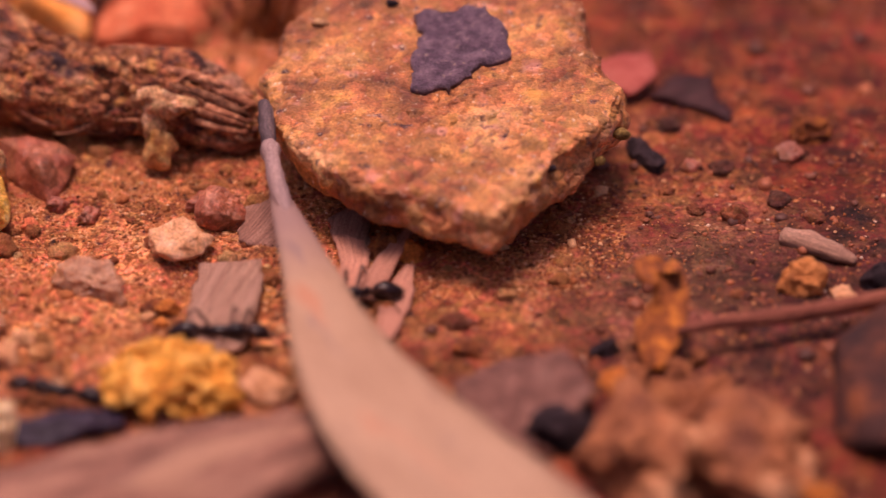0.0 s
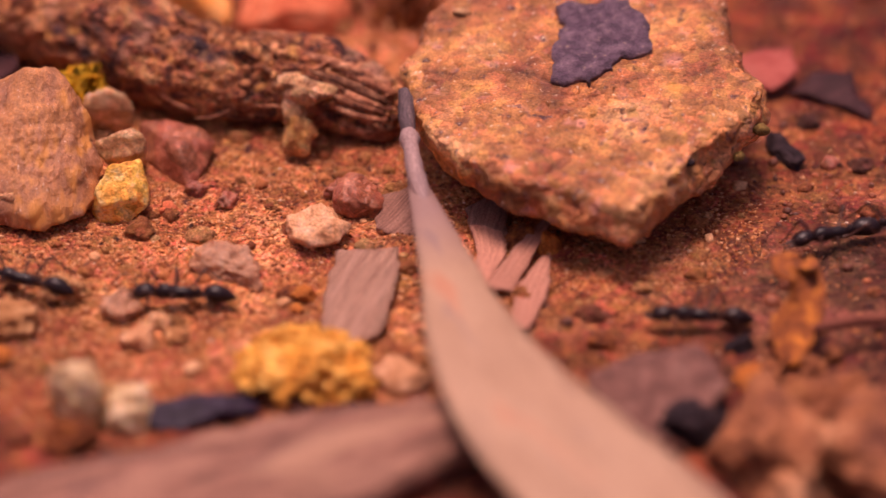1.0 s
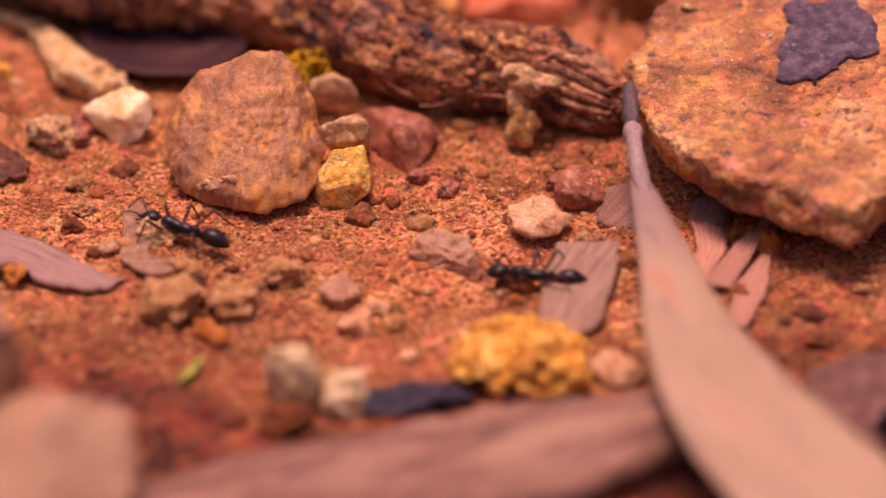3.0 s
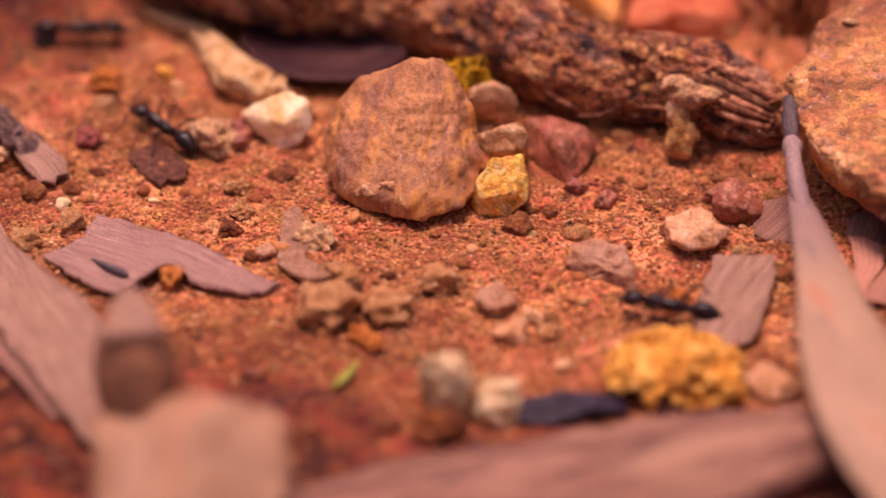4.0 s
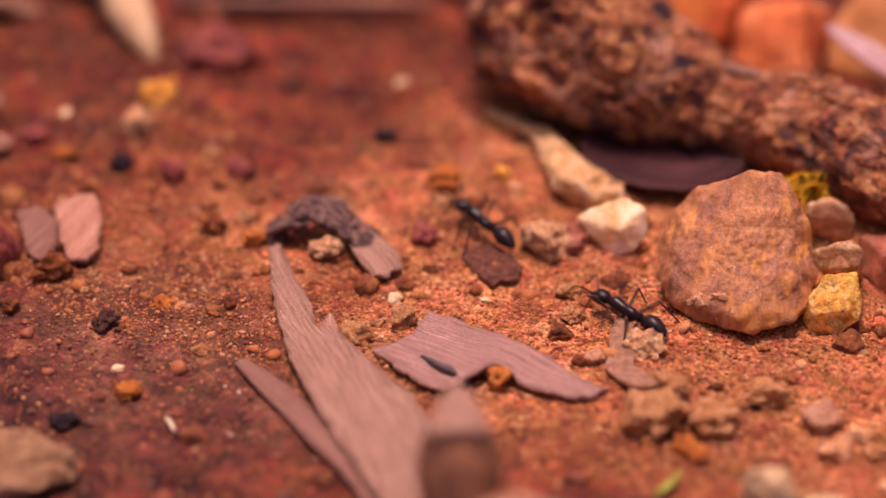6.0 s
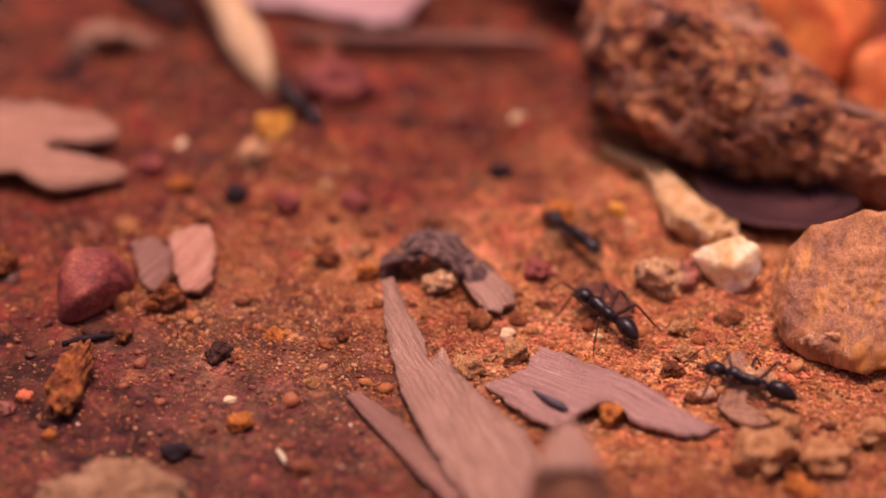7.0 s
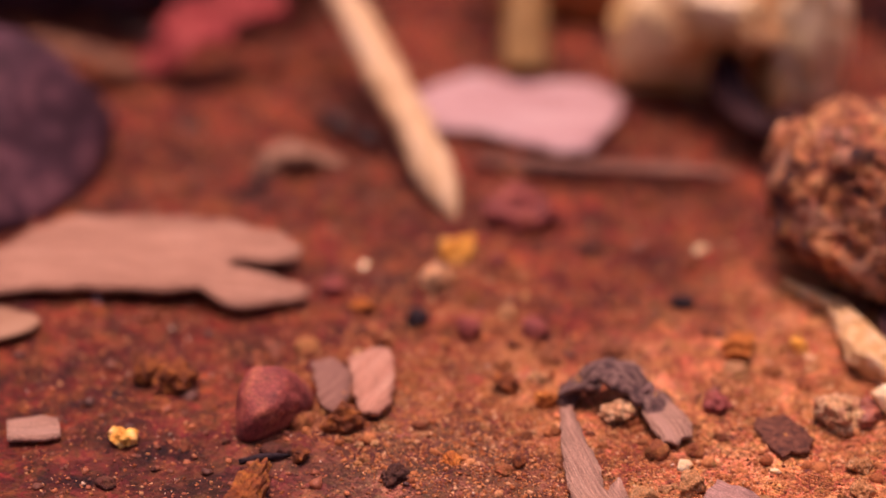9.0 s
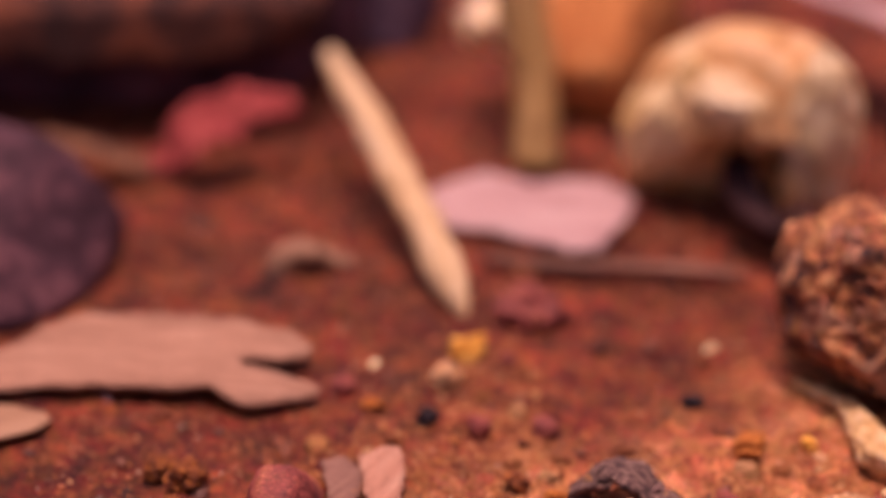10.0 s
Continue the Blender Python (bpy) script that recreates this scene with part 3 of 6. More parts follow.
def plate_shape(outline, thick=0.35, grain=0.0, step=0.7, jag=0.12, wave=0.25, dome=0.0, ground=None, seed=1):
    """A thin flat piece from its outline: x, y, height over the soil (mm). grain: degrees of its fibres; dome: how far its middle rises."""
    ground = ground or soil_height
    off = seed * 3.7
    edge, n = [], len(outline)
    for i in range(n):
        a, b = Vector(outline[i]), Vector(outline[(i + 1) % n])
        k = max(1, int((b - a).length / 0.5))
        out = Vector((b.y - a.y, a.x - b.x, 0)).normalized()
        for q in range(k):
            p = a.lerp(b, q / k)
            r = jag * (1.4 * noise.noise(Vector((p.x / 1.1, p.y / 1.1, off))) + noise.noise(Vector((p.x / 0.4, p.y / 0.4, off))))
            edge.append(p + out * (r if q else r * 0.5))
    flat_edge = [Vector((p.x, p.y)) for p in edge]
    xs, ys = [p.x for p in edge], [p.y for p in edge]
    inside = []
    y, row = min(ys), 0
    while y < max(ys):
        x = min(xs) + (row % 2) * step / 2
        while x < max(xs):
            if min((q.x - x) ** 2 + (q.y - y) ** 2 for q in flat_edge) > (0.55 * step) ** 2:
                inside.append(Vector((x, y)))
            x += step
        y, row = y + step * 0.87, row + 1
    m = len(flat_edge)
    points, _, tris, _, _, _ = geometry.delaunay_2d_cdt(flat_edge + inside, [(i, (i + 1) % m) for i in range(m)], [list(range(m))], 1, 1e-5)
    corner = np.array([tuple(p) for p in outline])
    g = radians(grain)
    top, uv = [], []
    for p in points:
        w = 1 / ((corner[:, 0] - p.x) ** 2 + (corner[:, 1] - p.y) ** 2 + 0.3)
        inner = min(1.0, min((q - p).length for q in flat_edge) / 2.5)
        z = ground(p.x, p.y) + float((w * corner[:, 2]).sum() / w.sum()) + dome * inner + wave * noise.noise(Vector((p.x / 4, p.y / 4, off)))
        top.append(Vector((p.x, p.y, z)))
        uv.append((p.x * math.cos(g) + p.y * math.sin(g), p.y * math.cos(g) - p.x * math.sin(g)))
    c = len(top)
    faces = []
    links = collections.Counter()
    for t in tris:
        a, b, d = (top[i] for i in t)
        t = tuple(t) if (b - a).cross(d - a).z > 0 else tuple(reversed(t))
        faces += [t, tuple(c + i for i in reversed(t))]
        for q in range(len(t)):
            links[(t[q], t[(q + 1) % len(t)])] += 1
    for (a, b) in list(links):
        if (b, a) not in links:
            faces.append((b, a, c + a, c + b))
    return top + [p - Vector((0, 0, thick)) for p in top], faces, uv + uv


def plate(name, outline, material, label, category, group="", **shape):
    """A loose flat piece: leaf fragment, chip or plate of bark."""
    verts, faces, uv = plate_shape(outline, **shape)
    return tagged(link_mesh(name, verts, faces, material, uv=uv), label, category, group)


def sheet(name, rows, material, label, category, group="", seed=1, **shape):
    """A loose leaf, flake or strip of bark; its rows lie above the soil."""
    verts, faces, uv = blade_shape(rows, seed=seed, **shape)
    ob = link_mesh(name, verts, faces, material, uv=uv)
    return tagged(ob, label, category, group)


def tube_shape(rows, around=16, along=40, rough=0.0, ridge=0.0, seed=1, flat=1.0, fine=0.0, lumps=0.0):
    """A round stem along a spine. rows: x, y, z, radius (mm)."""
    s = spline(rows, along)
    verts, uv, faces = [], [], []
    off = seed * 5.3
    dist = 0.0
    for i in range(along):
        here = Vector(s[i][:3])
        t = (Vector(s[min(along - 1, i + 1)][:3]) - Vector(s[max(0, i - 1)][:3])).normalized()
        side = t.cross(Vector((0, 0, 1))).normalized()
        if side.length < 0.1:
            side = Vector((1, 0, 0))
        up = side.cross(t)
        if i:
            dist += (here - Vector(s[i - 1][:3])).length
        for j in range(around):
            a = 2 * math.pi * j / around
            c, w = math.cos(a), math.sin(a)
            r = max(0.01, s[i][3])
            k = 1 + rough * fbm(Vector((dist / (r * 1.6), c * 1.1 + off, w * 1.1)), 3)
            k += ridge * noise.noise(Vector((dist / (r * 3.0), c * 4.0 + off, w * 4.0))) + fine * noise.noise(Vector((dist / 0.9, c * r / 0.7 + off, w * r / 0.7)))
            out = r * k
            if lumps:
                q = Vector((dist * 0.7, c * r + off, w * r))
                crack = max(0.0, 0.14 - abs(noise.noise(Vector((dist * 0.3, c * r, w * r + off)) / 2.8))) / 0.14
                out += lumps * (1.1 * noise.noise(q / 4.2) + 0.6 * noise.noise(q / 1.7) + 0.38 * noise.noise(q / 0.75) + 0.22 * noise.noise(q / 0.33) - 0.3 * crack)
            verts.append(here + (side * c + up * (w * flat)) * out)
            uv.append((dist, a * r))
    for i in range(along - 1):
        for j in range(around):
            b = (j + 1) % around
            faces.append((i * around + b, i * around + j, (i + 1) * around + j, (i + 1) * around + b))
    faces.append(tuple(range(around)))
    faces.append(tuple((along - 1) * around + j for j in reversed(range(around))))
    return verts, faces, uv


def stem(name, rows, material, label="", category="", parent=None, group="", **shape):
    verts, faces, uv = tube_shape(rows, **shape)
    ob = link_mesh(name, verts, faces, material, parent=parent, uv=uv)
    return tagged(ob, label, category, group)


# ---- ground ----
def spread(low, high, step):
    fine = list(np.arange(low, high + step / 2, step))
    out, gap = [], step
    at = 0.0
    while at < 300000:
        gap *= 1.6
        at += gap
        out.append(at)
    return [low - a for a in reversed(out)] + fine + [high + a for a in out]


def build_ground():
    xs, ys = spread(-178, 46, 0.5), spread(266, 446, 0.5)
    verts = []
    for y in ys:
        for x in xs:
            near = -200 < x < 70 and 245 < y < 470
            verts.append((x, y, soil_height(x, y) + (soil_detail(x, y) if near else 0.0)))
    w = len(xs)
    faces = [(j * w + i, j * w + i + 1, (j + 1) * w + i + 1, (j + 1) * w + i) for j in range(len(ys) - 1) for i in range(w - 1)]
    ob = link_mesh("ground", verts, faces, SOIL)
    tagged(ob, "bare red-orange sandy soil with damp darker crust", "soil", kind="structure")


build_ground()


def dry_place(x, y):
    return min(math.hypot((x + 43) / 51, (y - 332) / 28), math.hypot((x + 72) / 19, (y - 348) / 15)) + 1.3 * noise.noise(Vector((x / 31, y / 31, 0.0))) < 1.05


def lump_mesh(name, lumps, material, seed, ball=1):
    """One mesh of many small uneven lumps: x, y, z, radius (mm)."""
    dirs, tris = unit_ball(ball)
    base = np.array([tuple(d) for d in dirs])
    tri = np.array(tris)
    npr = np.random.RandomState(seed)
    all_v, all_f = [], []
    for i, (x, y, z, r) in enumerate(lumps):
        if ball > 1:
            off = Vector((i * 1.7 % 40, i * 2.9 % 40, 0.5))
            uneven = np.array([[1 + 0.42 * fbm(d * 1.6 + off, 3) + 0.16 * noise.noise(d * 6 + off)] for d in dirs])
        else:
            uneven = 1 + npr.uniform(-0.42, 0.38, (len(base), 1))
        lump = base * uneven * npr.uniform((0.8, 0.8, 0.55), (1.25, 1.25, 0.95)) * r
        all_v.append(lump + np.array([x, y, z]))
        all_f.append(tri + i * len(base))
    v, f = np.concatenate(all_v) * MM, np.concatenate(all_f)
    data = bpy.data.meshes.new(name)
    data.vertices.add(len(v))
    data.vertices.foreach_set("co", v.ravel())
    data.loops.add(f.size)
    data.loops.foreach_set("vertex_index", f.ravel())
    data.polygons.add(len(f))
    data.polygons.foreach_set("loop_start", np.arange(0, f.size, 3))
    data.polygons.foreach_set("loop_total", np.full(len(f), 3))
    data.update(calc_edges=True)
    if ball > 1:
        data.polygons.foreach_set("use_smooth", [True] * len(data.polygons))
    data.materials.append(material)
    return data


def scatter(name, count, smallest, largest, material, label, seed, keep, ball=1):
    """Loose grains, past counting: one mesh of small lumps."""
    rng = random.Random(seed)
    lumps = []
    made = 0
    while made < count:
        y = rng.uniform(268, 440)
        x = rng.uniform(-0.43 * y, 0.115 * y)
        if not keep(x, y, rng):
            continue
        r = smallest * (largest / smallest) ** (rng.random() ** 2.6) / 2
        lumps.append((x, y, soil_height(x, y) + soil_detail(x, y) + 0.1 * r, r))
        made += 1
    tagged(new(name, lump_mesh(name, lumps, material, seed, ball)), label, "soil grains", kind="stuff")


scatter("sand_grains", 90000, 0.14, 0.46, GRAINS, "loose orange and red sand grains", 5, lambda x, y, g: dry_place(x, y) or g.random() < 0.12)
scatter("soil_crumbs", 30000, 0.13, 0.7, DAMP_GRAINS, "dark red-brown soil crumbs", 6, lambda x, y, g: not dry_place(x, y))
PALE_GRIT = surface("quartz_grit", [(0.50, 0.25, 0.12), (0.72, 0.50, 0.34), (0.8, 0.66, 0.52)], 0.5, rough=0.5, island=0.9, spec=0.5, depth=0.05)
scatter("quartz_specks", 3000, 0.1, 0.42, PALE_GRIT, "pale quartz specks in the soil", 9, lambda x, y, g: True)
scatter("coarse_crumbs", 520, 0.5, 1.6, GRAINS, "coarse orange soil crumbs and grit", 7, lambda x, y, g: dry_place(x, y))
scatter("coarse_damp_crumbs", 1500, 0.6, 2.0, DAMP_GRAINS, "coarse dark red soil crumbs", 8, lambda x, y, g: not dry_place(x, y))
CLOD_BITS = surface("clod_bits", [(0.22, 0.065, 0.026), (0.42, 0.14, 0.045), (0.56, 0.24, 0.085), (0.70, 0.40, 0.19)], 0.6, island=0.8, bump=1.0, depth=0.3, bounds=(0.25, 0.75), speckle=0.4, chips=0.7)
DAMP_BITS = surface("damp_clod_bits", [(0.05, 0.02, 0.018), (0.14, 0.042, 0.024), (0.26, 0.075, 0.032), (0.38, 0.115, 0.04)], 0.8, rough=0.7, island=0.8, bump=1.0, depth=0.3, bounds=(0.25, 0.75), speckle=0.4, chips=0.7)
scatter("small_clods", 290, 0.7, 2.6, CLOD_BITS, "small orange and tan soil clods", 11, lambda x, y, g: dry_place(x, y), 3)
scatter("damp_clods", 420, 0.7, 2.8, DAMP_BITS, "small dark red damp clods", 12, lambda x, y, g: not dry_place(x, y), 3)


# ---- the large stones and the root ----
def build_boulder():
    rim = [(-13.8, 337.8, 5.2), (-11.2, 333.0, 4.8), (-6.2, 328.4, 4.6), (-2.0, 325.9, 4.5), (1.6, 324.0, 4.4), (4.5, 323.1, 4.2), (8.4, 328.9, 4.6), (10.4, 332.0, 5.0), (15.8, 338.6, 6.2)]
    ridge = [(-14.2, 337.7, 8.2), (-11.2, 332.5, 8.2), (-6.2, 327.9, 8.2), (-1.4, 326.0, 8.1), (3.7, 324.7, 7.9), (7.3, 328.2, 8.6), (11.3, 332.8, 9.3), (16.0, 338.3, 8.8)]
    top = [(-16.2, 344.7, 9), (-15, 348, 10), (-11.9, 352.6, 11.5), (-9.5, 357.1, 12.5), (-1.9, 358.7, 13.5), (9.8, 355.9, 13), (11.4, 348.6, 12), (12, 343.5, 11.5), (15.2, 340.4, 10.5)]
    foot = [(-11, 347, -0.8), (-4, 343, -0.8), (4, 341, -0.8), (10, 346, -0.8), (-7.6, 372.0, -1.0), (10.5, 368.0, -1.0)]
    corners = rim + ridge + top + foot
    base = thing("boulder", 0, 348)
    verts, faces = hull_shape(corners, level=6, rough=0.08, grain=0.7, seed=3, power=60.0)
    body = link_mesh("stone_body", [v - Vector((0, 348, 0)) for v in verts], faces, ORANGE_ROCK, base)
    tagged(base, "rough orange ochre rock with a dark lichen patch", "rock")
    # the lichen lies on the upper face: a ragged crust that follows the stone
    tops = [v for v in verts]
    def height(x, y):
        best = sorted(tops, key=lambda v: (v.x - x) ** 2 + (v.y - y) ** 2 - 0.4 * v.z)[:4]
        return max(b.z for b in best) + 0.15
    v, f, uv = plate_shape([(-2.2, 348.4, 0.25), (-1.5, 347.7, 0.25), (-2.3, 346.4, 0.25), (-2.8, 344.1, 0.25), (-2.3, 342.5, 0.25), (-2.9, 340.0, 0.25), (-1.6, 339.4, 0.25), (-0.3, 340.1, 0.25), (0.7, 339.9, 0.25), (1.5, 340.8, 0.25), (2.7, 341.3, 0.25), (2.9, 343.3, 0.25), (4.4, 342.8, 0.25), (5.9, 343.7, 0.25), (5.7, 347.0, 0.25), (4.8, 348.7, 0.25), (3.9, 350.4, 0.25), (2.3, 350.8, 0.25), (0.5, 350.2, 0.25), (-1.2, 350.6, 0.25), (-2.5, 349.7, 0.25)], ground=height, thick=0.5, step=0.6, jag=0.4, wave=0.35, seed=5)
    link_mesh("lichen_patch", [p - Vector((0, 348, 0)) for p in v], f, LICHEN, base, "dark violet-brown lichen crust")
    # gritty crumbs and moss on its edge
    for i, (x, y, z, s, m) in enumerate([(-10.9, 350.5, 11.3, 1.1, TAN_CLOD), (-4.5, 352, 12.6, 0.8, BLACK_BIT), (7.2, 346.5, 11.2, 0.8, BLACK_BIT),
                                         (15.6, 337.4, 7.6, 1.2, MOSS), (13.6, 334.6, 6.6, 0.9, MOSS), (9.4, 331.0, 8.0, 0.8, BLACK_BIT)]):
        v, f = rock_shape((s * 1.3, s, s * 0.8), 70 + i, 5, 2, 0.2, 0.1)
        link_mesh("moss_tuft" if m is MOSS else "crumb", [p + Vector((x, y - 348, z)) for p in v], f, m, base)


build_boulder()


def build_brown_stone():
    corners = [(-56.9, 338.7, 2.8), (-56.2, 339.5, 4.6), (-53.7, 340.0, 8.4), (-48.2, 339.8, 11.3), (-46.8, 339.9, 11.3), (-45.2, 339.4, 9.8), (-43.3, 338.8, 6.8), (-42.2, 337.2, 3.8), (-42.1, 333.6, 2.2), (-43.2, 330.7, 1.3), (-46.4, 329.0, 1.0), (-50.5, 329.8, 1.0), (-53.8, 331.3, 1.3), (-55.9, 335.1, 2.0), (-54.6, 332.7, 3.6), (-50.8, 330.0, 2.9), (-46.8, 330.1, 3.0), (-43.2, 332.3, 3.0),
               (-54.0, 338.5, -0.6), (-50.0, 335.6, -0.6), (-46.0, 335.6, -0.6), (-43.6, 338.0, -0.6), (-55.0, 346.0, -0.6), (-45.0, 347.0, -0.6), (-54.0, 344.5, 3.5), (-46.0, 345.0, 5.5)]
    base = thing("stone", -49, 337)
    shift = Vector((49, -337, 0))
    verts, faces = hull_shape(corners, level=6, rough=0.07, grain=0.45, seed=8, power=70.0)
    link_mesh("stone_body", [v + shift for v in verts], faces, BROWN_STONE, base)
    for i, (x, y, z, s) in enumerate([(-51.0, 330.7, 2.9, 1.7), (-50.1, 330.8, 3.3, 1.3)]):
        v, f = rock_shape((s * 1.5, s, s * 0.8), 40 + i, 5, 4, 0.35, 0.4)
        link_mesh("clod", [p + shift + Vector((x, y, z)) for p in v], f, TAN_CLOD, base, "small tan clod of dried soil")
    tagged(base, "blunt brown stone with orange streaks and stuck soil", "stone")


build_brown_stone()


def build_root():
    """The decayed root, with splintered wood at its thin end and a knotty thick end."""
    base = thing("decayed_root", -46, 358)
    shift = Vector((46, -358, 0))
    rows = [(-16.2, 348.3, 2.3, 2.3), (-17.8, 347.8, 2.9, 2.9), (-21.9, 348.9, 3.7, 3.7), (-27.1, 350.9, 3.9, 3.9), (-32.8, 350.7, 4.2, 4.2), (-38.7, 353.0, 4.7, 4.7), (-44.5, 358.0, 4.9, 4.9), (-49.9, 360.9, 4.2, 4.2), (-55.4, 361.8, 4.2, 4.2),
            (-58.3, 362.2, 5.3, 5.3), (-62.1, 363.0, 6.4, 6.4), (-66.0, 363.9, 7.7, 7.7), (-69.8, 366.4, 8.5, 8.5), (-73.7, 369.7, 8.0, 8.0), (-76.7, 372.1, 6.4, 6.4), (-77.9, 372.4, 6.8, 4.6), (-78.9, 372.9, 6.8, 1.8)]
    v, f, uv = tube_shape(rows, around=150, along=380, rough=0.13, ridge=0.04, lumps=0.62, seed=4)
    # the knot's broken face: a shallow bowl with growth rings inside a crusted rim, turned up towards the trail
    middle, out = Vector((-69.6, 361.6, 10.2)), Vector((-0.05, -0.8, 0.6)).normalized()
    for i, p in enumerate(v):
        q = p - middle
        if q.dot(out) < -4.5:
            continue
        d = (q - out * q.dot(out)).length * (1 + 0.22 * noise.noise(p / 3.0))
        bowl = max(0.0, 1 - d / 4.6)
        rim = math.exp(-((d - 5.2) / 0.9) ** 2)
        v[i] = p + out * (0.5 * rim - 0.9 * min(1.0, bowl * 2.2) + 0.16 * math.sin(d * 4.6 + 2.0 * noise.noise(p / 2.0)) * max(0.0, min(1.0, (6 - d) / 2)) + 0.35 * noise.noise(p / 0.9))
    link_mesh("wood_body", [p + shift for p in v], f, WOOD, base, uv=uv)
    line = spline(rows, 200)
    rng = random.Random(12)

    def on_bark(k, a, out):
        x, y, z, r = line[max(0, min(199, int(k)))]
        return (x + 46, y - 358 - math.sin(a) * (r + out), z + math.cos(a) * (r + out) * 0.98)

    for i in range(14):  # splinters at the broken end
        a = rng.uniform(0.1, 2.2)
        k = rng.uniform(4, 14)
        n = rng.uniform(14, 24)
        stem("splinter", [(*on_bark(k + n, a, -0.1), 0.3), (*on_bark(k + n / 2, a + 0.05, 0.3), 0.42), (*on_bark(k - 2, a + 0.1, 0.25), 0.1)], FIBRE, parent=base, around=7, along=10, rough=0.25, seed=i)
    for i in range(90):  # loose fibres and rootlets over the bark
        k, a = rng.uniform(8, 196), rng.uniform(-0.9, 2.0)
        n, da = rng.uniform(4, 13) * rng.choice((-1, 1)), rng.uniform(-0.45, 0.45)
        lift = rng.uniform(0.1, 0.9)
        stem("fibre", [(*on_bark(k, a, 0.05), 0.16), (*on_bark(k + n * 0.5, a + da * 0.7, lift), 0.15), (*on_bark(k + n, a + da, lift * rng.uniform(0.0, 1.6)), 0.05)], FIBRE, parent=base, around=5, along=7, rough=0.2, seed=i)
    for i in range(22):  # flaking bark plates
        k, a = rng.uniform(10, 192), rng.uniform(-0.6, 1.7)
        n = rng.uniform(4, 10)
        w = rng.uniform(0.4, 1.2)
        p = [on_bark(k + n * s, a + rng.uniform(-0.1, 0.1), o) for s, o in ((0, 0.2), (0.5, 0.6), (1.0, rng.uniform(0.4, 1.2)))]
        v, f, uv = blade_shape([(*p[0], w * 0.6, w * 0.5), (*p[1], w, w), (*p[2], w * 0.4, w * 0.5)], thick=0.35, along=9, across=5, jag=0.4, rag=0.5, bank=-math.degrees(a) * 0.8, seed=i)
        link_mesh("bark_plate", v, f, WOOD, base, uv=uv)
    crumbs = []
    for i in range(3600):  # soil and rot crumbs that cling to it
        k, a = rng.uniform(6, 198), rng.uniform(-1.0, 2.0)
        if noise.noise(Vector((k / 14, a * 1.6, 2.2))) < rng.uniform(-0.5, 0.35):
            continue
        crumbs.append((*on_bark(k, a, rng.uniform(-0.4, 0.3)), 0.12 + 0.4 * rng.random() ** 3))
    crust = new("crumb_crust", lump_mesh("crumb_crust", crumbs, ROOT_CRUMBS, 4))
    crust.parent = base
    tagged(crust, "tan and rust crumbs stuck to the bark", kind="stuff")
    tagged(base, "rotten dark brown root with flaking bark and splintered end", "root")


build_root()

# clod of termite mud on the root, with an ochre lobe hanging below
clod = thing("mud_clod", -24.8, 344.8)
for i, (x, y, z, s) in enumerate([(0, 0, 6.1, (2.9, 2.6, 3.0)), (-1.2, 0.3, 7.0, (2.0, 2.0, 2.0)), (1.4, -0.2, 6.6, (2.6, 1.8, 1.5)), (-0.9, -0.5, 4.6, (2.2, 2.2, 2.6))]):
    v, f = rock_shape(s, 20 + i, 6, 3, 0.25, 0.08)
    link_mesh("lump", [p + Vector((x, y, z)) for p in v], f, TAN_CLOD, clod)
v, f = rock_shape((2.9, 2.4, 3.4), 29, 6, 3, 0.25, 0.35)
link_mesh("lobe", [p + Vector((-0.4, -1.4, 2.5)) for p in v], f, MUD_LOBE, clod, "ochre yellow hanging lobe")
tagged(clod, "lumpy tan mud clod stuck to the root", "mud clod")

# stones beside the brown stone
def hull_stone(name, corners, material, label, category="stone", level=5, rough=0.04, grain=0.25, seed=2, power=80.0):
    verts, faces = hull_shape(corners, level, rough, grain, seed=seed, power=power)
    low = min(v.z for v in verts)
    c = sum((Vector(k) for k in corners), Vector()) / len(corners)
    ob = link_mesh(name, [v - Vector((c.x, c.y, low)) for v in verts], faces, material)
    ob.location = (c.x * MM, c.y * MM, (soil_height(c.x, c.y) - 0.35) * MM)
    return tagged(ob, label, category)


hull_stone("red_stone", [(-39.5, 345.6, 2.4), (-37.2, 344.9, 3.4), (-34.3, 343.7, 3.2), (-32.7, 343.2, 2.2), (-33.1, 341.3, 1.2), (-34.7, 338.2, 0.2), (-37.1, 340.4, 0.4), (-38.7, 342.2, 0.6), (-35.6, 339.8, 3.4), (-34.7, 339.2, 1.8), (-40.0, 345.0, 0.0), (-34.0, 346.0, 0.0)],
           RED_STONE, "glossy angular red-brown stone by the root", seed=5)
hull_stone("yellow_stone", [(-42.2, 332.6, 3.6), (-41.2, 334.0, 5.2), (-38.4, 334.9, 5.4), (-37.9, 334.2, 3.8), (-37.7, 332.9, 1.8), (-39.6, 332.3, 0.2), (-41.9, 332.4, 0.0), (-42.8, 333.3, 0.8), (-41.7, 331.7, 2.6), (-38.9, 332.4, 2.8), (-41.5, 338.0, 0.0), (-38.5, 338.3, 0.0)],
           YELLOW_STONE, "crumbly bright yellow stone beside the brown one", rough=0.05, grain=0.34, seed=6)
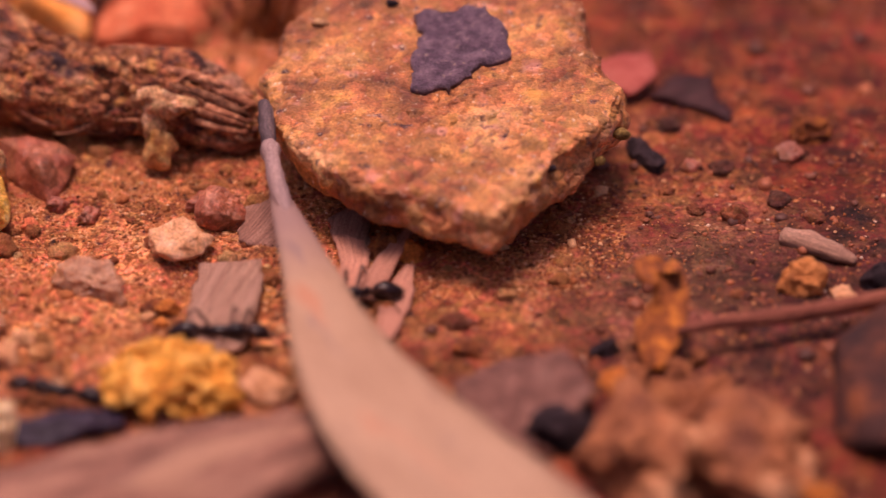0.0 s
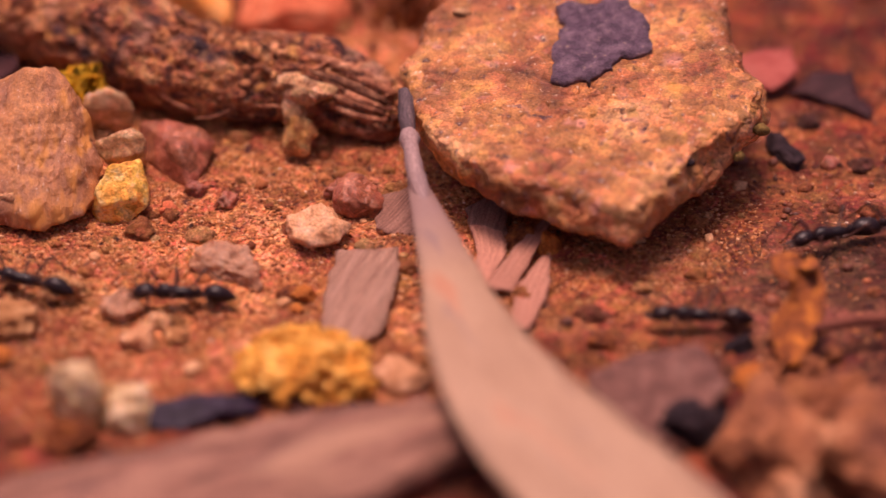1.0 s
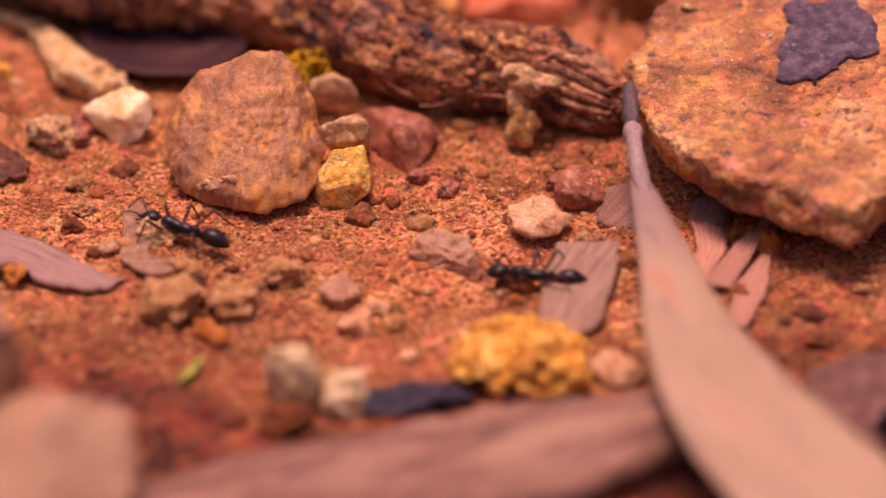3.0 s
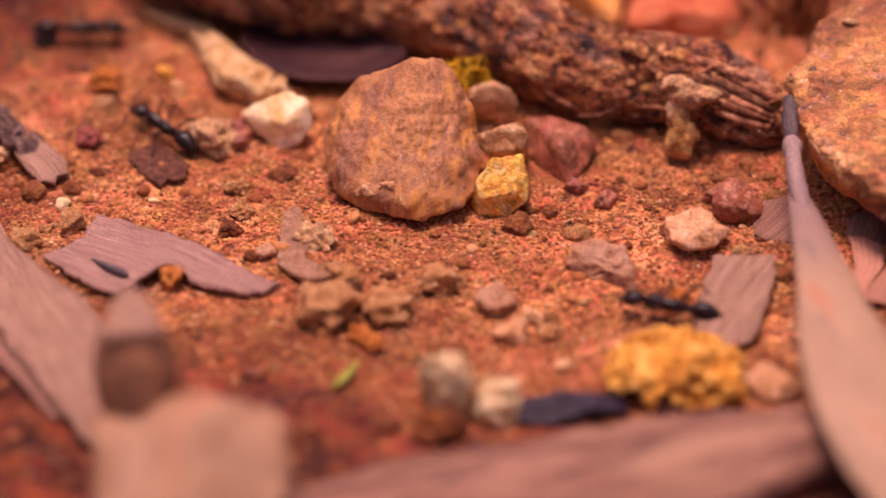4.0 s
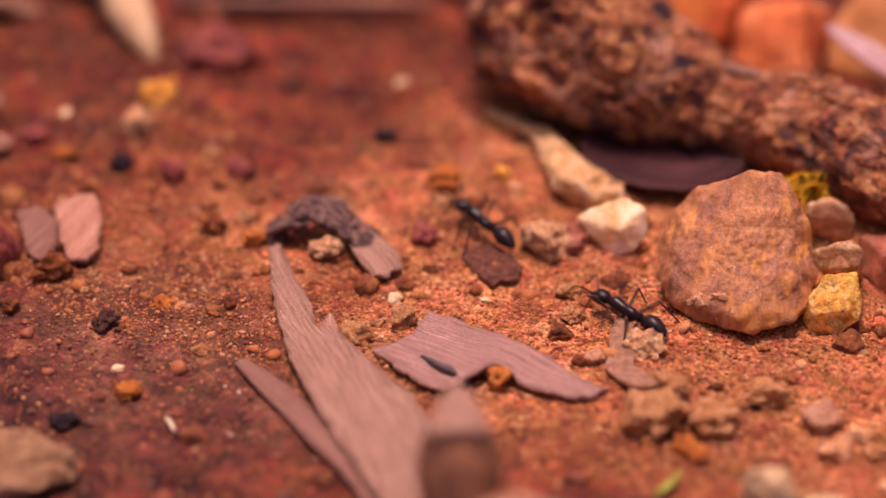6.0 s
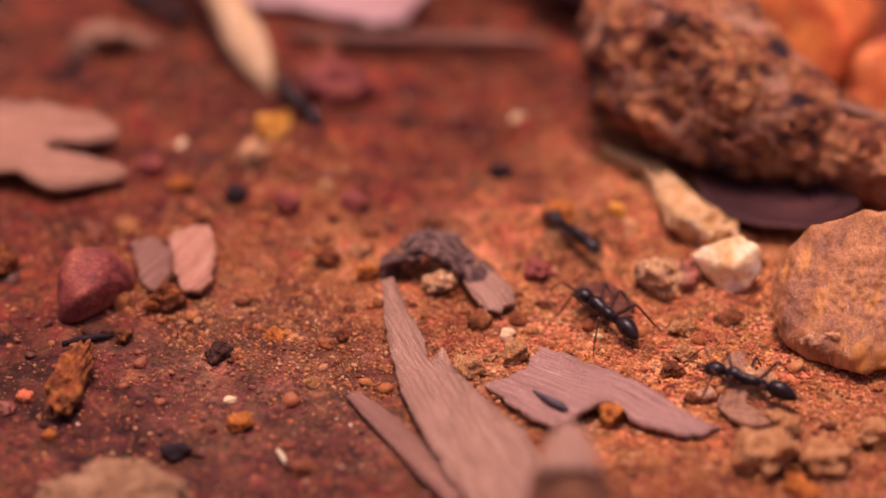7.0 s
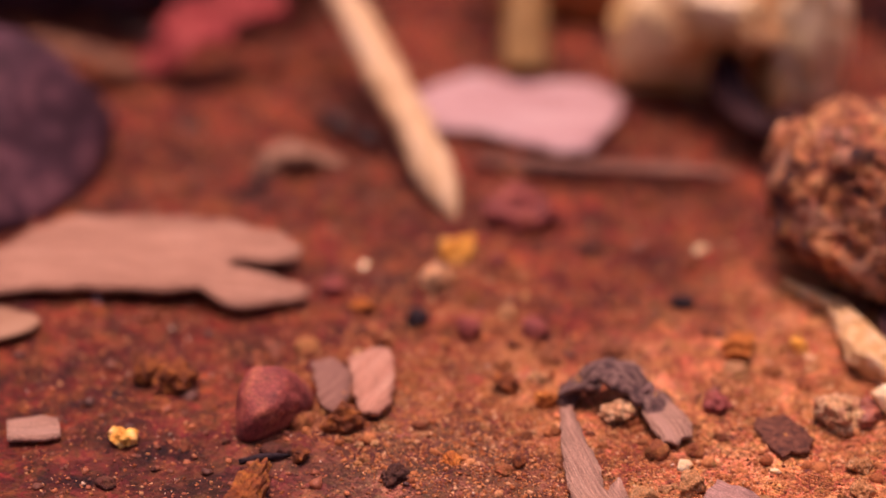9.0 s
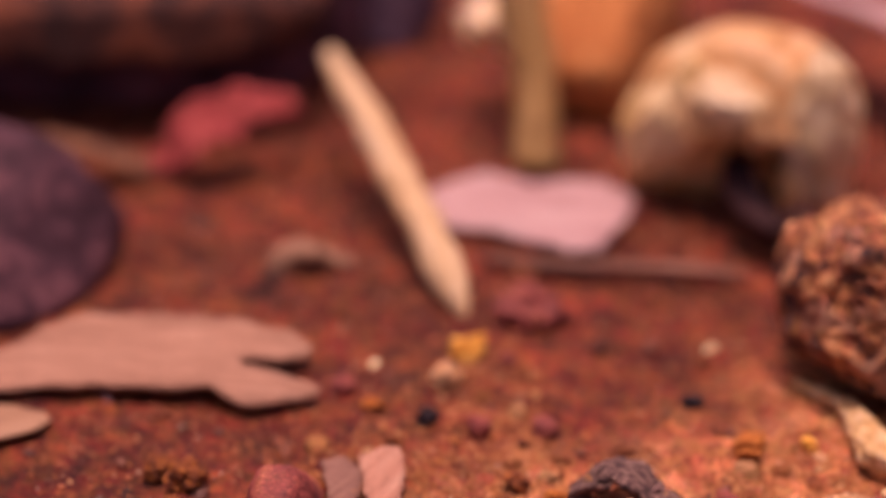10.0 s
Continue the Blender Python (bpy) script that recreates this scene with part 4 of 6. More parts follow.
hull_stone("white_quartz", [(-64.9, 342.8, 2.6), (-63.1, 343.3, 3.9), (-60.5, 343.5, 5.0), (-58.5, 342.9, 4.6), (-58.2, 342.1, 2.4), (-59.0, 341.0, 1.0), (-60.8, 340.6, 0.0), (-62.6, 341.5, 0.6), (-64.0, 342.4, 1.6), (-60.5, 340.5, 3.3), (-60.0, 345.0, 0.0), (-63.0, 345.0, 0.0)],
           WHITE_STONE, "chipped white and honey quartz stone", rough=0.06, grain=0.25, seed=7, power=24.0)
hull_stone("tan_stone", [(-45.0, 344.7, 4.2), (-44.1, 345.3, 5.6), (-42.5, 346.0, 5.6), (-40.9, 346.0, 4.8), (-40.0, 345.8, 3.4), (-40.9, 346.5, 1.6), (-43.6, 346.3, 1.0), (-44.8, 346.2, 2.0), (-42.5, 347.0, -0.3), (-40.0, 346.5, -0.3)], TAN_CLOD, "pale tan gritty stone by the root", rough=0.12, grain=0.4, seed=31)
hull_stone("tan_stone", [(-43.3, 338.4, 4.6), (-42.0, 338.6, 5.4), (-39.7, 339.9, 5.6), (-38.5, 339.2, 5.0), (-38.8, 338.8, 3.6), (-41.8, 338.1, 3.2), (-42.8, 338.6, 3.6), (-42.0, 342.0, 0.0), (-38.8, 342.0, 0.0)], TAN_CLOD, "flat tan gritty stone on the yellow one", rough=0.12, grain=0.4, seed=32)
def build_yellow_lichen():
    base = thing("yellow_lichen", -45.3, 348.1, 0.0)
    rng = random.Random(33)
    for i in range(26):
        s = rng.uniform(0.5, 1.3)
        v, f = rock_shape((s * 1.3, s, s * 0.9), 330 + i, 6, 2, 0.3, 0.3)
        link_mesh("lobe", [q + Vector((rng.gauss(0, 0.85), rng.gauss(0, 0.6), rng.uniform(2.2, 5.8))) for q in v], f, YELLOW_LICHEN, base)
    v, f = rock_shape((2.4, 2.0, 3.6), 331, 6, 3, 0.3, 0.3)
    link_mesh("crust", [q + Vector((0, 0.4, 1.2)) for q in v], f, MUD_LOBE, base, "ochre crust under the tuft")
    tagged(base, "bright yellow lichen tuft at the root", "lichen")


build_yellow_lichen()

# ---- the long curved leaf across the front ----
def build_long_leaf():
    base = thing("curved_leaf", -12, 320)
    shift = (12, -320)
    rows = [(-14.6, 332.4, 7.0, 0.5, 0.5), (-13.6, 327.5, 6.9, 1.1, 1.1), (-12.4, 322.5, 6.9, 1.7, 1.7), (-11.4, 318.4, 7.0, 2.15, 2.2), (-10.3, 313.5, 7.0, 2.8, 2.8),
            (-8.5, 306.0, 7.3, 3.9, 4.0), (-5.6, 298.5, 7.6, 4.9, 5.4), (-1.6, 291.5, 7.6, 5.8, 6.7), (3.4, 285.0, 7.0, 6.3, 7.9), (10.0, 278.0, 5.6, 6.6, 8.6), (20, 271.0, 3.4, 6.0, 6.0), (30, 266, 1.6, 4.0, 4.0), (38, 263, 0.4, 0.6, 0.6)]
    v, f, uv = blade_shape([(x + shift[0], y + shift[1], *r) for x, y, *r in rows], thick=0.35, along=80, across=11, cup=-0.5, jag=0.02, wave=0.35, seed=2)
    link_mesh("leaf_blade", v, f, LONG_LEAF, base, uv=uv)
    stem("leaf_stalk", [(-15.7 + 12, 340.8 - 320, 8.8, 0.55), (-15.5 + 12, 339.6 - 320, 8.5, 0.72), (-15.3 + 12, 337.4 - 320, 7.9, 0.75), (-15.1 + 12, 335.8 - 320, 7.5, 0.6)],
         LEAF_TIP, parent=base, label="blackened withered stalk", around=12, along=16, rough=0.15)
    stem("stalk_joint", [(-15.2 + 12, 336.4 - 320, 7.6, 0.5), (-15.0 + 12, 335.2 - 320, 7.4, 0.95), (-14.8 + 12, 333.8 - 320, 7.3, 0.7), (-14.4 + 12, 331.0 - 320, 7.15, 0.8), (-13.7 + 12, 328.0 - 320, 6.7, 0.7), (-13.0 + 12, 325.0 - 320, 6.2, 0.2)],
         NECK, parent=base, label="bleached grey neck of the leaf", around=12, along=24, rough=0.1)
    tagged(base, "long dry tan sickle-shaped leaf with blackened stalk", "leaf")


build_long_leaf()


def flat(rows, lift=0.15):
    """Rows that follow the soil: x, y, height over it, half widths."""
    return [(x, y, soil_height(x, y) + z + lift, l, r) for x, y, z, l, r in rows]


# ---- bark pieces and leaves ----
plate("bark_chip", [(-21.0, 325.3, 1.0), (-21.6, 322.2, 0.8), (-21.6, 318.7, 0.8), (-21.5, 314.4, 0.8), (-20.8, 312.2, 1.0), (-18.8, 312.8, 1.2), (-16.8, 315.0, 1.2), (-16.3, 315.9, 1.3), (-15.8, 319.5, 1.3), (-15.5, 323.1, 1.5), (-15.6, 326.7, 1.6), (-18.8, 326.5, 1.4), (-20.9, 326.9, 1.2)], BARK,
      "grey-pink chip of fibrous bark", "bark chip", grain=72, thick=0.4, dome=0.25, wave=0.3, jag=0.25, seed=3)
plate("bark_flake", [(-17.8, 331.1, 0.5), (-15.4, 329.8, 0.5), (-14.0, 330.5, 0.6), (-14.6, 337.2, 1.0), (-15.8, 336.4, 1.0), (-17.5, 335.9, 0.8)], BARK_GREY, "dark grey flake of bark by the nodule", "bark flake", grain=60, jag=0.25, seed=61)
plate("leaf_fragment", [(-9.5, 330.6, 0.8), (-6.3, 329.7, 0.8), (-6.3, 334.6, 1.2), (-8.1, 335.2, 1.2), (-10.0, 333.6, 1.0)], BARK_GREY, "dull torn leaf base in the boulder's shade", "leaf fragment", grain=80, jag=0.2, seed=62)
for rows, k in (([(-8.2, 331.6, 0.7, 1.3, 1.4), (-7.6, 327, 0.9, 1.4, 1.2), (-8.6, 322, 0.6, 0.6, 0.6)], 4), ([(-2.6, 332.0, 1.5, 0.3, 0.3), (-4.6, 327.0, 1.2, 0.9, 0.9), (-7.0, 321.5, 0.7, 1.4, 1.2)], 5),
                ([(-2.8, 326.6, 0.6, 0.3, 0.4), (-4.0, 322, 0.7, 1.5, 1.3), (-5.0, 316.0, 0.5, 0.8, 0.8)], 6)):
    sheet("leaf_shred", flat(rows), SHRED, "torn pink shred of dry leaf", "leaf shred", "shreds beside the leaf", sharp=True, seed=k, thick=0.25, along=18, across=7, jag=0.15, rag=0.5)
plate("bark_strip", [(-91.2, 333.7, 1.2), (-89.1, 326.7, 1.3), (-87.3, 322.1, 1.4), (-85.4, 317.3, 1.5), (-82.8, 312.3, 1.7), (-79.6, 306.9, 1.8), (-75.8, 301.3, 1.9), (-73.0, 297.4, 1.8), (-69.1, 292.6, 1.4), (-63.2, 289.3, 0.6), (-62.0, 292.5, 0.8), (-65.6, 298.2, 1.4), (-68.7, 303.6, 1.9), (-70.8, 307.3, 2.1), (-72.8, 311.0, 2.1), (-75.5, 313.5, 2.0), (-77.7, 315.7, 1.9), (-80.5, 319.1, 1.7), (-83.1, 323.1, 1.5), (-83.4, 321.8, 1.5), (-83.2, 320.2, 1.5), (-85.0, 324.8, 1.5), (-87.8, 329.2, 1.4), (-90.3, 334.4, 1.2)],
      BARK, "long curved strip of pink-grey bark", "bark strip", grain=-58, thick=0.4, dome=0.3, wave=0.5, jag=0.22, step=0.9, seed=7)
strip = bpy.data.objects["bark_strip"]
v, f, uv = blade_shape(flat([(-82.9, 323.4, 1.4, 0.1, 0.15), (-81.8, 319.6, 1.3, 0.9, 0.9), (-79.0, 315.6, 1.3, 1.6, 1.6), (-75.0, 311.0, 1.4, 2.0, 2.4), (-72.0, 307.0, 1.2, 2.0, 2.0), (-70, 302, 0.8, 0.6, 0.6)]), thick=0.35, along=30, across=7, jag=0.15, rag=0.5, sharp=True, seed=70)
link_mesh("split_layer", v, f, BARK, strip, uv=uv)
sheet("bark_sliver", flat([(-89.0, 315.6, 0.7, 0.6, 0.6), (-85.4, 311.8, 0.9, 1.1, 1.1), (-80.6, 306.8, 1.0, 1.3, 1.3), (-76.0, 301.2, 1.0, 1.2, 1.0), (-71.8, 295.6, 0.6, 0.5, 0.5)]),
      BARK_GREY, "narrow grey sliver of bark beside the strip", "bark sliver", seed=8, thick=0.45, along=40, across=7, jag=0.08, cup=-0.15)
plate("bark_piece", [(-74.9, 326.7, 1.1), (-75.4, 324.7, 1.1), (-75.3, 322.9, 1.0), (-76.3, 321.3, 0.9), (-78.1, 319.1, 0.8), (-75.8, 317.1, 0.9), (-73.4, 315.2, 1.1), (-71.1, 313.6, 1.2), (-69.4, 315.1, 1.3), (-68.6, 316.2, 1.5), (-67.8, 317.6, 1.6), (-66.8, 318.1, 1.6), (-64.9, 316.7, 1.4), (-63.0, 315.7, 1.2), (-60.2, 315.3, 0.9), (-58.1, 316.6, 0.7), (-57.1, 317.9, 0.6), (-59.0, 318.7, 0.8), (-62.1, 320.4, 1.0), (-69.9, 324.7, 1.2), (-72.9, 326.2, 1.2)], BARK_MAUVE,
      "ragged flat piece of mauve-grey bark", "bark piece", grain=-27, thick=0.35, dome=0.15, wave=0.35, jag=0.25, seed=9)
# Solid sliver laid where the bark has a slit; its grey imitates the slit's shade.
stem("bark_slot", [(-73.6, 318.4, soil_height(-73.6, 318.4) + 1.50, 0.10), (-72.1, 317.1, soil_height(-72.1, 317.1) + 1.75, 0.30), (-70.5, 316.1, soil_height(-70.5, 316.1) + 1.75, 0.34), (-70.0, 315.8, soil_height(-70.0, 315.8) + 1.60, 0.12)],
     surface("slit_grey", [(0.07, 0.05, 0.058), (0.12, 0.085, 0.095), (0.17, 0.12, 0.12)], 0.8, rough=0.6), "blue-grey sliver standing in for a dark slit in the bark", "thorn", around=8, along=14)


def build_curl():
    """A rolled bit of charred bark with a torn tail over a clod."""
    base = thing("bark_curl", -86, 337.0)
    v, f, uv = blade_shape([(-5.8, -1.0, 0.2, 1.0, 1.2), (-5.0, 0.0, 2.1, 1.5, 1.6), (-3.0, 0.6, 3.4, 1.9, 1.8), (-0.2, 0.4, 3.5, 1.9, 1.8), (2.4, -0.4, 2.5, 1.7, 1.6), (4.2, -1.4, 1.3, 1.6, 1.2), (5.4, -2.4, 0.6, 1.4, 1.0)],
                           thick=0.6, along=60, across=15, jag=0.4, rag=0.9, wave=1.2, cup=-0.4, seed=11)
    link_mesh("curl", v, f, CHAR_BARK, base, uv=uv)
    v, f, uv = blade_shape([(2.6, -0.8, 1.3, 1.6, 1.2), (4.8, -2.8, 1.1, 1.8, 1.8), (6.4, -4.8, 0.7, 1.2, 1.6)], thick=0.35, along=18, across=9, jag=0.15, rag=0.8, seed=12)
    link_mesh("torn_tail", v, f, BARK, base, "pink torn tail", uv=uv)
    v, f, uv = blade_shape([(-5.8, -1.0, 1.4, 0.9, 0.9), (-4.2, -0.9, 2.6, 1.1, 1.0), (-2.0, -0.9, 2.9, 0.9, 0.9)], thick=0.5, along=16, across=7, jag=0.3, wave=0.7, seed=13)
    link_mesh("flaking_rim", v, f, CHAR_BARK, base, uv=uv)
    rng = random.Random(21)
    for i in range(7):
        k = rng.uniform(-5.2, 2.8)
        s = rng.uniform(0.6, 1.7)
        v, f = rock_shape((s * 1.6, s * 1.2, s * 0.8), 500 + i, 8, 2, 0.25, 0.4)
        link_mesh("char_flake", [p + Vector((k, rng.uniform(-1.2, 1.6) - 0.15 * k * (k > 0), 2.9 - 0.11 * (k + 1.4) ** 2 + rng.uniform(-0.5, 0.4))) for p in v], f, CHAR_BARK if i % 4 else CLOD, base)
    base.location.z = soil_height(-86, 337.0) * MM
    tagged(base, "curled charred grey bit of bark with torn pink tail", "bark curl")


build_curl()
sheet("purple_leaf", [(-67.0, 358.6, 2.4, 0.4, 0.5), (-64.6, 357.4, 1.9, 4.0, 4.2), (-61.4, 356.2, 1.7, 5.0, 5.4), (-58.0, 355.6, 1.6, 5.0, 5.6), (-55.2, 356.4, 1.7, 4.4, 4.4), (-53.8, 358.0, 2.2, 2.0, 2.4)], PURPLE_LEAF,
      "dark purple dead leaf under the root", "leaf", seed=14, thick=0.25, along=34, across=11, cup=0.5, jag=0.05, wave=0.5)
curl_leaf = thing("tan_leaf_curl", 0, 0)
v, f, uv = blade_shape([(-77.4, 362.6, 1.2, 0.2, 0.2), (-74.0, 360.8, 1.6, 0.7, 0.8), (-71.4, 358.4, 1.9, 1.0, 1.1), (-69.6, 355.6, 2.4, 1.1, 1.1)], thick=0.6, along=22, across=7, jag=0.3, wave=0.8, seed=15)
link_mesh("thin_tail", v, f, CURLED_TAN, curl_leaf, uv=uv)
v, f, uv = tube_shape([(-70.4, 357.0, 1.8, 0.5), (-69.2, 354.6, 1.9, 1.3), (-67.0, 351.8, 1.9, 1.9), (-64.6, 349.6, 1.7, 1.9), (-62.6, 348.6, 1.4, 1.4), (-61.4, 348.4, 1.2, 0.3)], around=48, along=90, rough=0.4, lumps=0.9, seed=15)
link_mesh("knobbly_body", v, f, CURLED_TAN, curl_leaf, uv=uv)
tagged(curl_leaf, "crumpled pale tan leaf curl coated in soil", "leaf curl")
# the standing brown leaf close to the lens, with a rolled dark tip
def build_front_leaf():
    base = thing("front_leaf", -60, 288)
    v, f, uv = plate_shape([(-5.4, -8.8, 5.0), (-3.5, -11.9, 2.0), (0.8, -13.8, 0.6), (5.1, -13.1, 1.6), (8.2, -10.2, 3.6), (9.5, -6.7, 5.6), (9.2, -3.2, 7.4), (8.6, -1.1, 8.6), (6.7, 0.6, 9.4), (4.7, 0.3, 9.8), (3.0, -0.4, 9.8), (1.1, 1.0, 10.0), (-0.3, 0.4, 9.8), (-2.5, -0.1, 9.6), (-5.0, -0.2, 9.2), (-7.0, -0.4, 8.6), (-6.8, -2.5, 8.0)], ground=lambda x, y: 0.0, thick=0.4, step=1.1, jag=0.25, wave=1.0, grain=70, seed=16)
    link_mesh("leaf_blade", v, f, LEAF, base, uv=uv)
    shapes = [("rolled_tip", DEAD_BROWN, "dark brown rolled tip", [(-3.0, -2.0, 8.6, 2.6, 2.6), (-3.3, -0.9, 10.2, 3.1, 3.1), (-3.6, 0.3, 11.8, 3.3, 3.3), (-3.9, 1.8, 13.2, 3.1, 3.1), (-4.2, 3.1, 14.2, 2.4, 2.4)], dict(thick=0.6, along=30, across=13, cup=-1.6, jag=0.08, seed=17)),
              ("pale_point", BARK, "pink pointed end", [(-3.9, 1.9, 13.9, 2.3, 2.3), (-4.5, 3.8, 14.8, 2.0, 2.0), (-4.9, 5.2, 15.4, 1.3, 1.3), (-5.3, 6.1, 15.7, 0.5, 0.5)], dict(thick=0.3, along=16, across=7, cup=-0.6, seed=18))]
    for name, material, label, rows, shape in shapes:
        v, f, uv = blade_shape(rows, **shape)
        link_mesh(name, v, f, material, base, label, uv=uv)
    tagged(base, "crumpled tan dead leaf standing on edge, brown rolled tip", "leaf")


build_front_leaf()
sheet("brown_bark_slab", [(-52, 284.0, 1.6, 3, 4), (-44, 287.0, 3.0, 5, 6), (-35, 289.6, 3.6, 5.2, 7), (-26, 292.4, 3.9, 5.4, 7), (-18, 295.6, 4.2, 5.2, 6.5), (-11.5, 299.0, 4.0, 3.8, 5), (-9, 300.6, 3.4, 2.0, 3)], BROWN_BARK,
      "broad brown slab of bark lying across the front", "bark slab", seed=21, thick=2.4, along=46, across=11, jag=0.08, cup=-1.2, wave=0.7)
stone("dark_seed_pod", -31.0, 303.4, (10.5, 4.2, 3.2), surface("violet_pod", [(0.012, 0.006, 0.013), (0.028, 0.016, 0.034), (0.085, 0.05, 0.095)], 3.5, rough=0.5, bump=0.6), "blue-black withered seed pod", "seed pod", 51, 8, rough=0.1)
stone("charred_chip", -14.6, 308.6, (3.4, 1.8, 1.6), BLACK_BIT, "charred black chip beside the leaf", "charred chip", 52, 25)

# ---- right foreground: blurred stones, curl and twig ----
hull_stone("mauve_stone", [(0.7, 307.4, 2.2), (5.0, 310.0, 3.0), (10.2, 308.2, 5.2), (12.4, 304.6, 3.4), (8.4, 300.5, 0.0), (2.0, 303, 0.0), (12, 309, 0), (1.5, 311, 0)], surface(
    "mauve_stone", [(0.10, 0.042, 0.034), (0.20, 0.09, 0.068), (0.27, 0.14, 0.11)], 3.0, bump=0.6), "dull mauve-brown stone, shaded underside", seed=9)
BUFF = surface("orange_buff_stone", [(0.12, 0.038, 0.02), (0.32, 0.115, 0.045), (0.54, 0.28, 0.145)], 5.5, bump=0.6)
RUSTY = surface("rust_stone", [(0.14, 0.042, 0.018), (0.26, 0.085, 0.03), (0.40, 0.16, 0.055)], 4.0, bump=0.6)
# Added lump: its black stands in for the shade in the hollow between stones.
stone("black_stone", 10.6, 302.6, (6.5, 6.0, 4.6), BLACK_BIT, "charred black lump between stones", "charred lump", 68, 30, rough=0.2)
stone("orange_stone", 15.4, 297.4, (9.0, 12.0, 8.0), BUFF, "lumpy orange and buff stone", "stone", 58, 12, rough=0.28, cuts=4, grain=0.15)
stone("orange_stone", 24.4, 297.6, (10.0, 12.0, 7.6), BUFF, "lumpy rusty orange stone", "stone", 59, 50, rough=0.28, cuts=4, grain=0.15)
stone("orange_stone", 20.0, 302.4, (8.5, 6.5, 5.4), RUSTY, "rust-brown stone behind the orange ones", "stone", 60, 20, rough=0.25, cuts=6)
hull_stone("dark_stone", [(32.0, 301, 0), (32.6, 310, 4.2), (38, 314, 6.6), (43, 310, 6.2), (43, 298, 3), (35, 298, 2.5), (43, 318, 0), (33, 316, 0)], surface(
    "dark_rust_stone", [(0.03, 0.012, 0.012), (0.075, 0.024, 0.016), (0.32, 0.09, 0.026)], 4.5, bump=0.7), "dark stone with rust mottling", seed=12)
stone("orange_pebble", 30.0, 292.6, (4.4, 4, 4), ORANGE_PEBBLE, "blurred bright orange pebble", "pebble", 53)
sheet("rust_leaf_curl", [(17.6, 311.5, 0.6, 0.8, 0.8), (18.2, 314.2, 2.0, 2.2, 1.8), (19.0, 316.6, 3.4, 1.6, 1.6), (18.6, 318.2, 4.6, 1.5, 1.8), (17.8, 318.8, 5.4, 1.9, 2.2), (18.9, 320.0, 5.2, 0.8, 1.5)], surface("rusty_orange_leaf", [(0.10, 0.028, 0.014), (0.27, 0.076, 0.018), (0.60, 0.20, 0.028)], 1.6, coords="UV", bump=0.8, contrast=0.5),
      "curled rusty orange dead leaf", "leaf curl", seed=22, thick=0.5, along=28, across=7, jag=0.1, cup=0.6)
for x, y, s, k in ((15.6, 311.6, 3.0, 71), (19.6, 310.6, 3.6, 72), (21.4, 313.4, 2.6, 73), (17.0, 315.4, 2.2, 74)):
    stone("rust_lump", x, y, (s, s * 0.9, s * 0.8), RUSTY, "rusty orange lump under the leaf curl", "lump", k, k * 31 % 180, rough=0.25, group="rusty lumps under the curl")
stem("fine_twig", [(19.6, 313.6, 2.8, 0.35), (23.5, 314.8, 3.0, 0.6), (27, 315.4, 3.0, 0.7), (32, 316.6, 3.0, 0.75), (38, 318.4, 3.0, 0.8), (46, 320.0, 2.0, 0.8)],
     surface("red_brown_twig", [(0.13, 0.036, 0.024), (0.25, 0.075, 0.045), (0.36, 0.13, 0.075)], 1.5, coords="UV", stretch=(0.3, 1.5, 1), bump=0.6), "thin bent reddish-brown twig", "twig", around=8, along=24, rough=0.2)
stem("grey_twig", [(29.6, 331.2, 0.9, 0.9), (31.6, 330.0, 1.1, 1.0), (33.8, 328.4, 1.1, 0.85), (35.6, 327.4, 0.8, 0.4)], BARK, "short broken grey twig", "twig", around=12, along=20, rough=0.2)
stone("ochre_pebble", 30.4, 324.4, (4.6, 3.8, 3.4), RUST_ORANGE, "rounded ochre pebble beside the twig", "pebble", 54)
stone("ochre_pebble", 34.0, 322.4, (2.6, 2.2, 2.0), PINK_PEBBLE, "small peach pebble", "pebble", 55)
stone("dark_pebble", 37.6, 324.2, (4.6, 4, 3.4), BLACK_BIT, "dull black pebble", "pebble", 56)
plate("salmon_leaf", [(13.9, 358.5, 1.2), (14.5, 356.6, 1.0), (17.0, 354.3, 1.2), (18.3, 355.0, 1.8), (19.6, 356.8, 2.2), (19.1, 360.0, 2.8), (16.4, 359.9, 2.6), (14.0, 359.5, 2.2)],
      SALMON_LEAF, "torn salmon-red leaf fragment", "leaf fragment", grain=70, thick=0.3, wave=0.4, seed=23)
plate("dark_leaf", [(22.0, 353.9, 0.7), (24.5, 352.7, 0.8), (26.0, 351.1, 0.5), (26.3, 352.6, 1.0), (24.9, 354.5, 1.6), (24.7, 357.6, 2.2), (23.0, 357.1, 2.2), (21.1, 357.0, 1.8), (18.7, 355.2, 0.6)],
      PURPLE_LEAF, "dark brown-violet leaf fragment", "leaf fragment", grain=20, thick=0.3, wave=0.5, jag=0.25, seed=24)
stone("charred_pellet", 18.1, 345.0, (1.9, 4.6, 1.9), BLACK_BIT, "ribbed charred black pellet", "pellet", 57, 28, cuts=3)

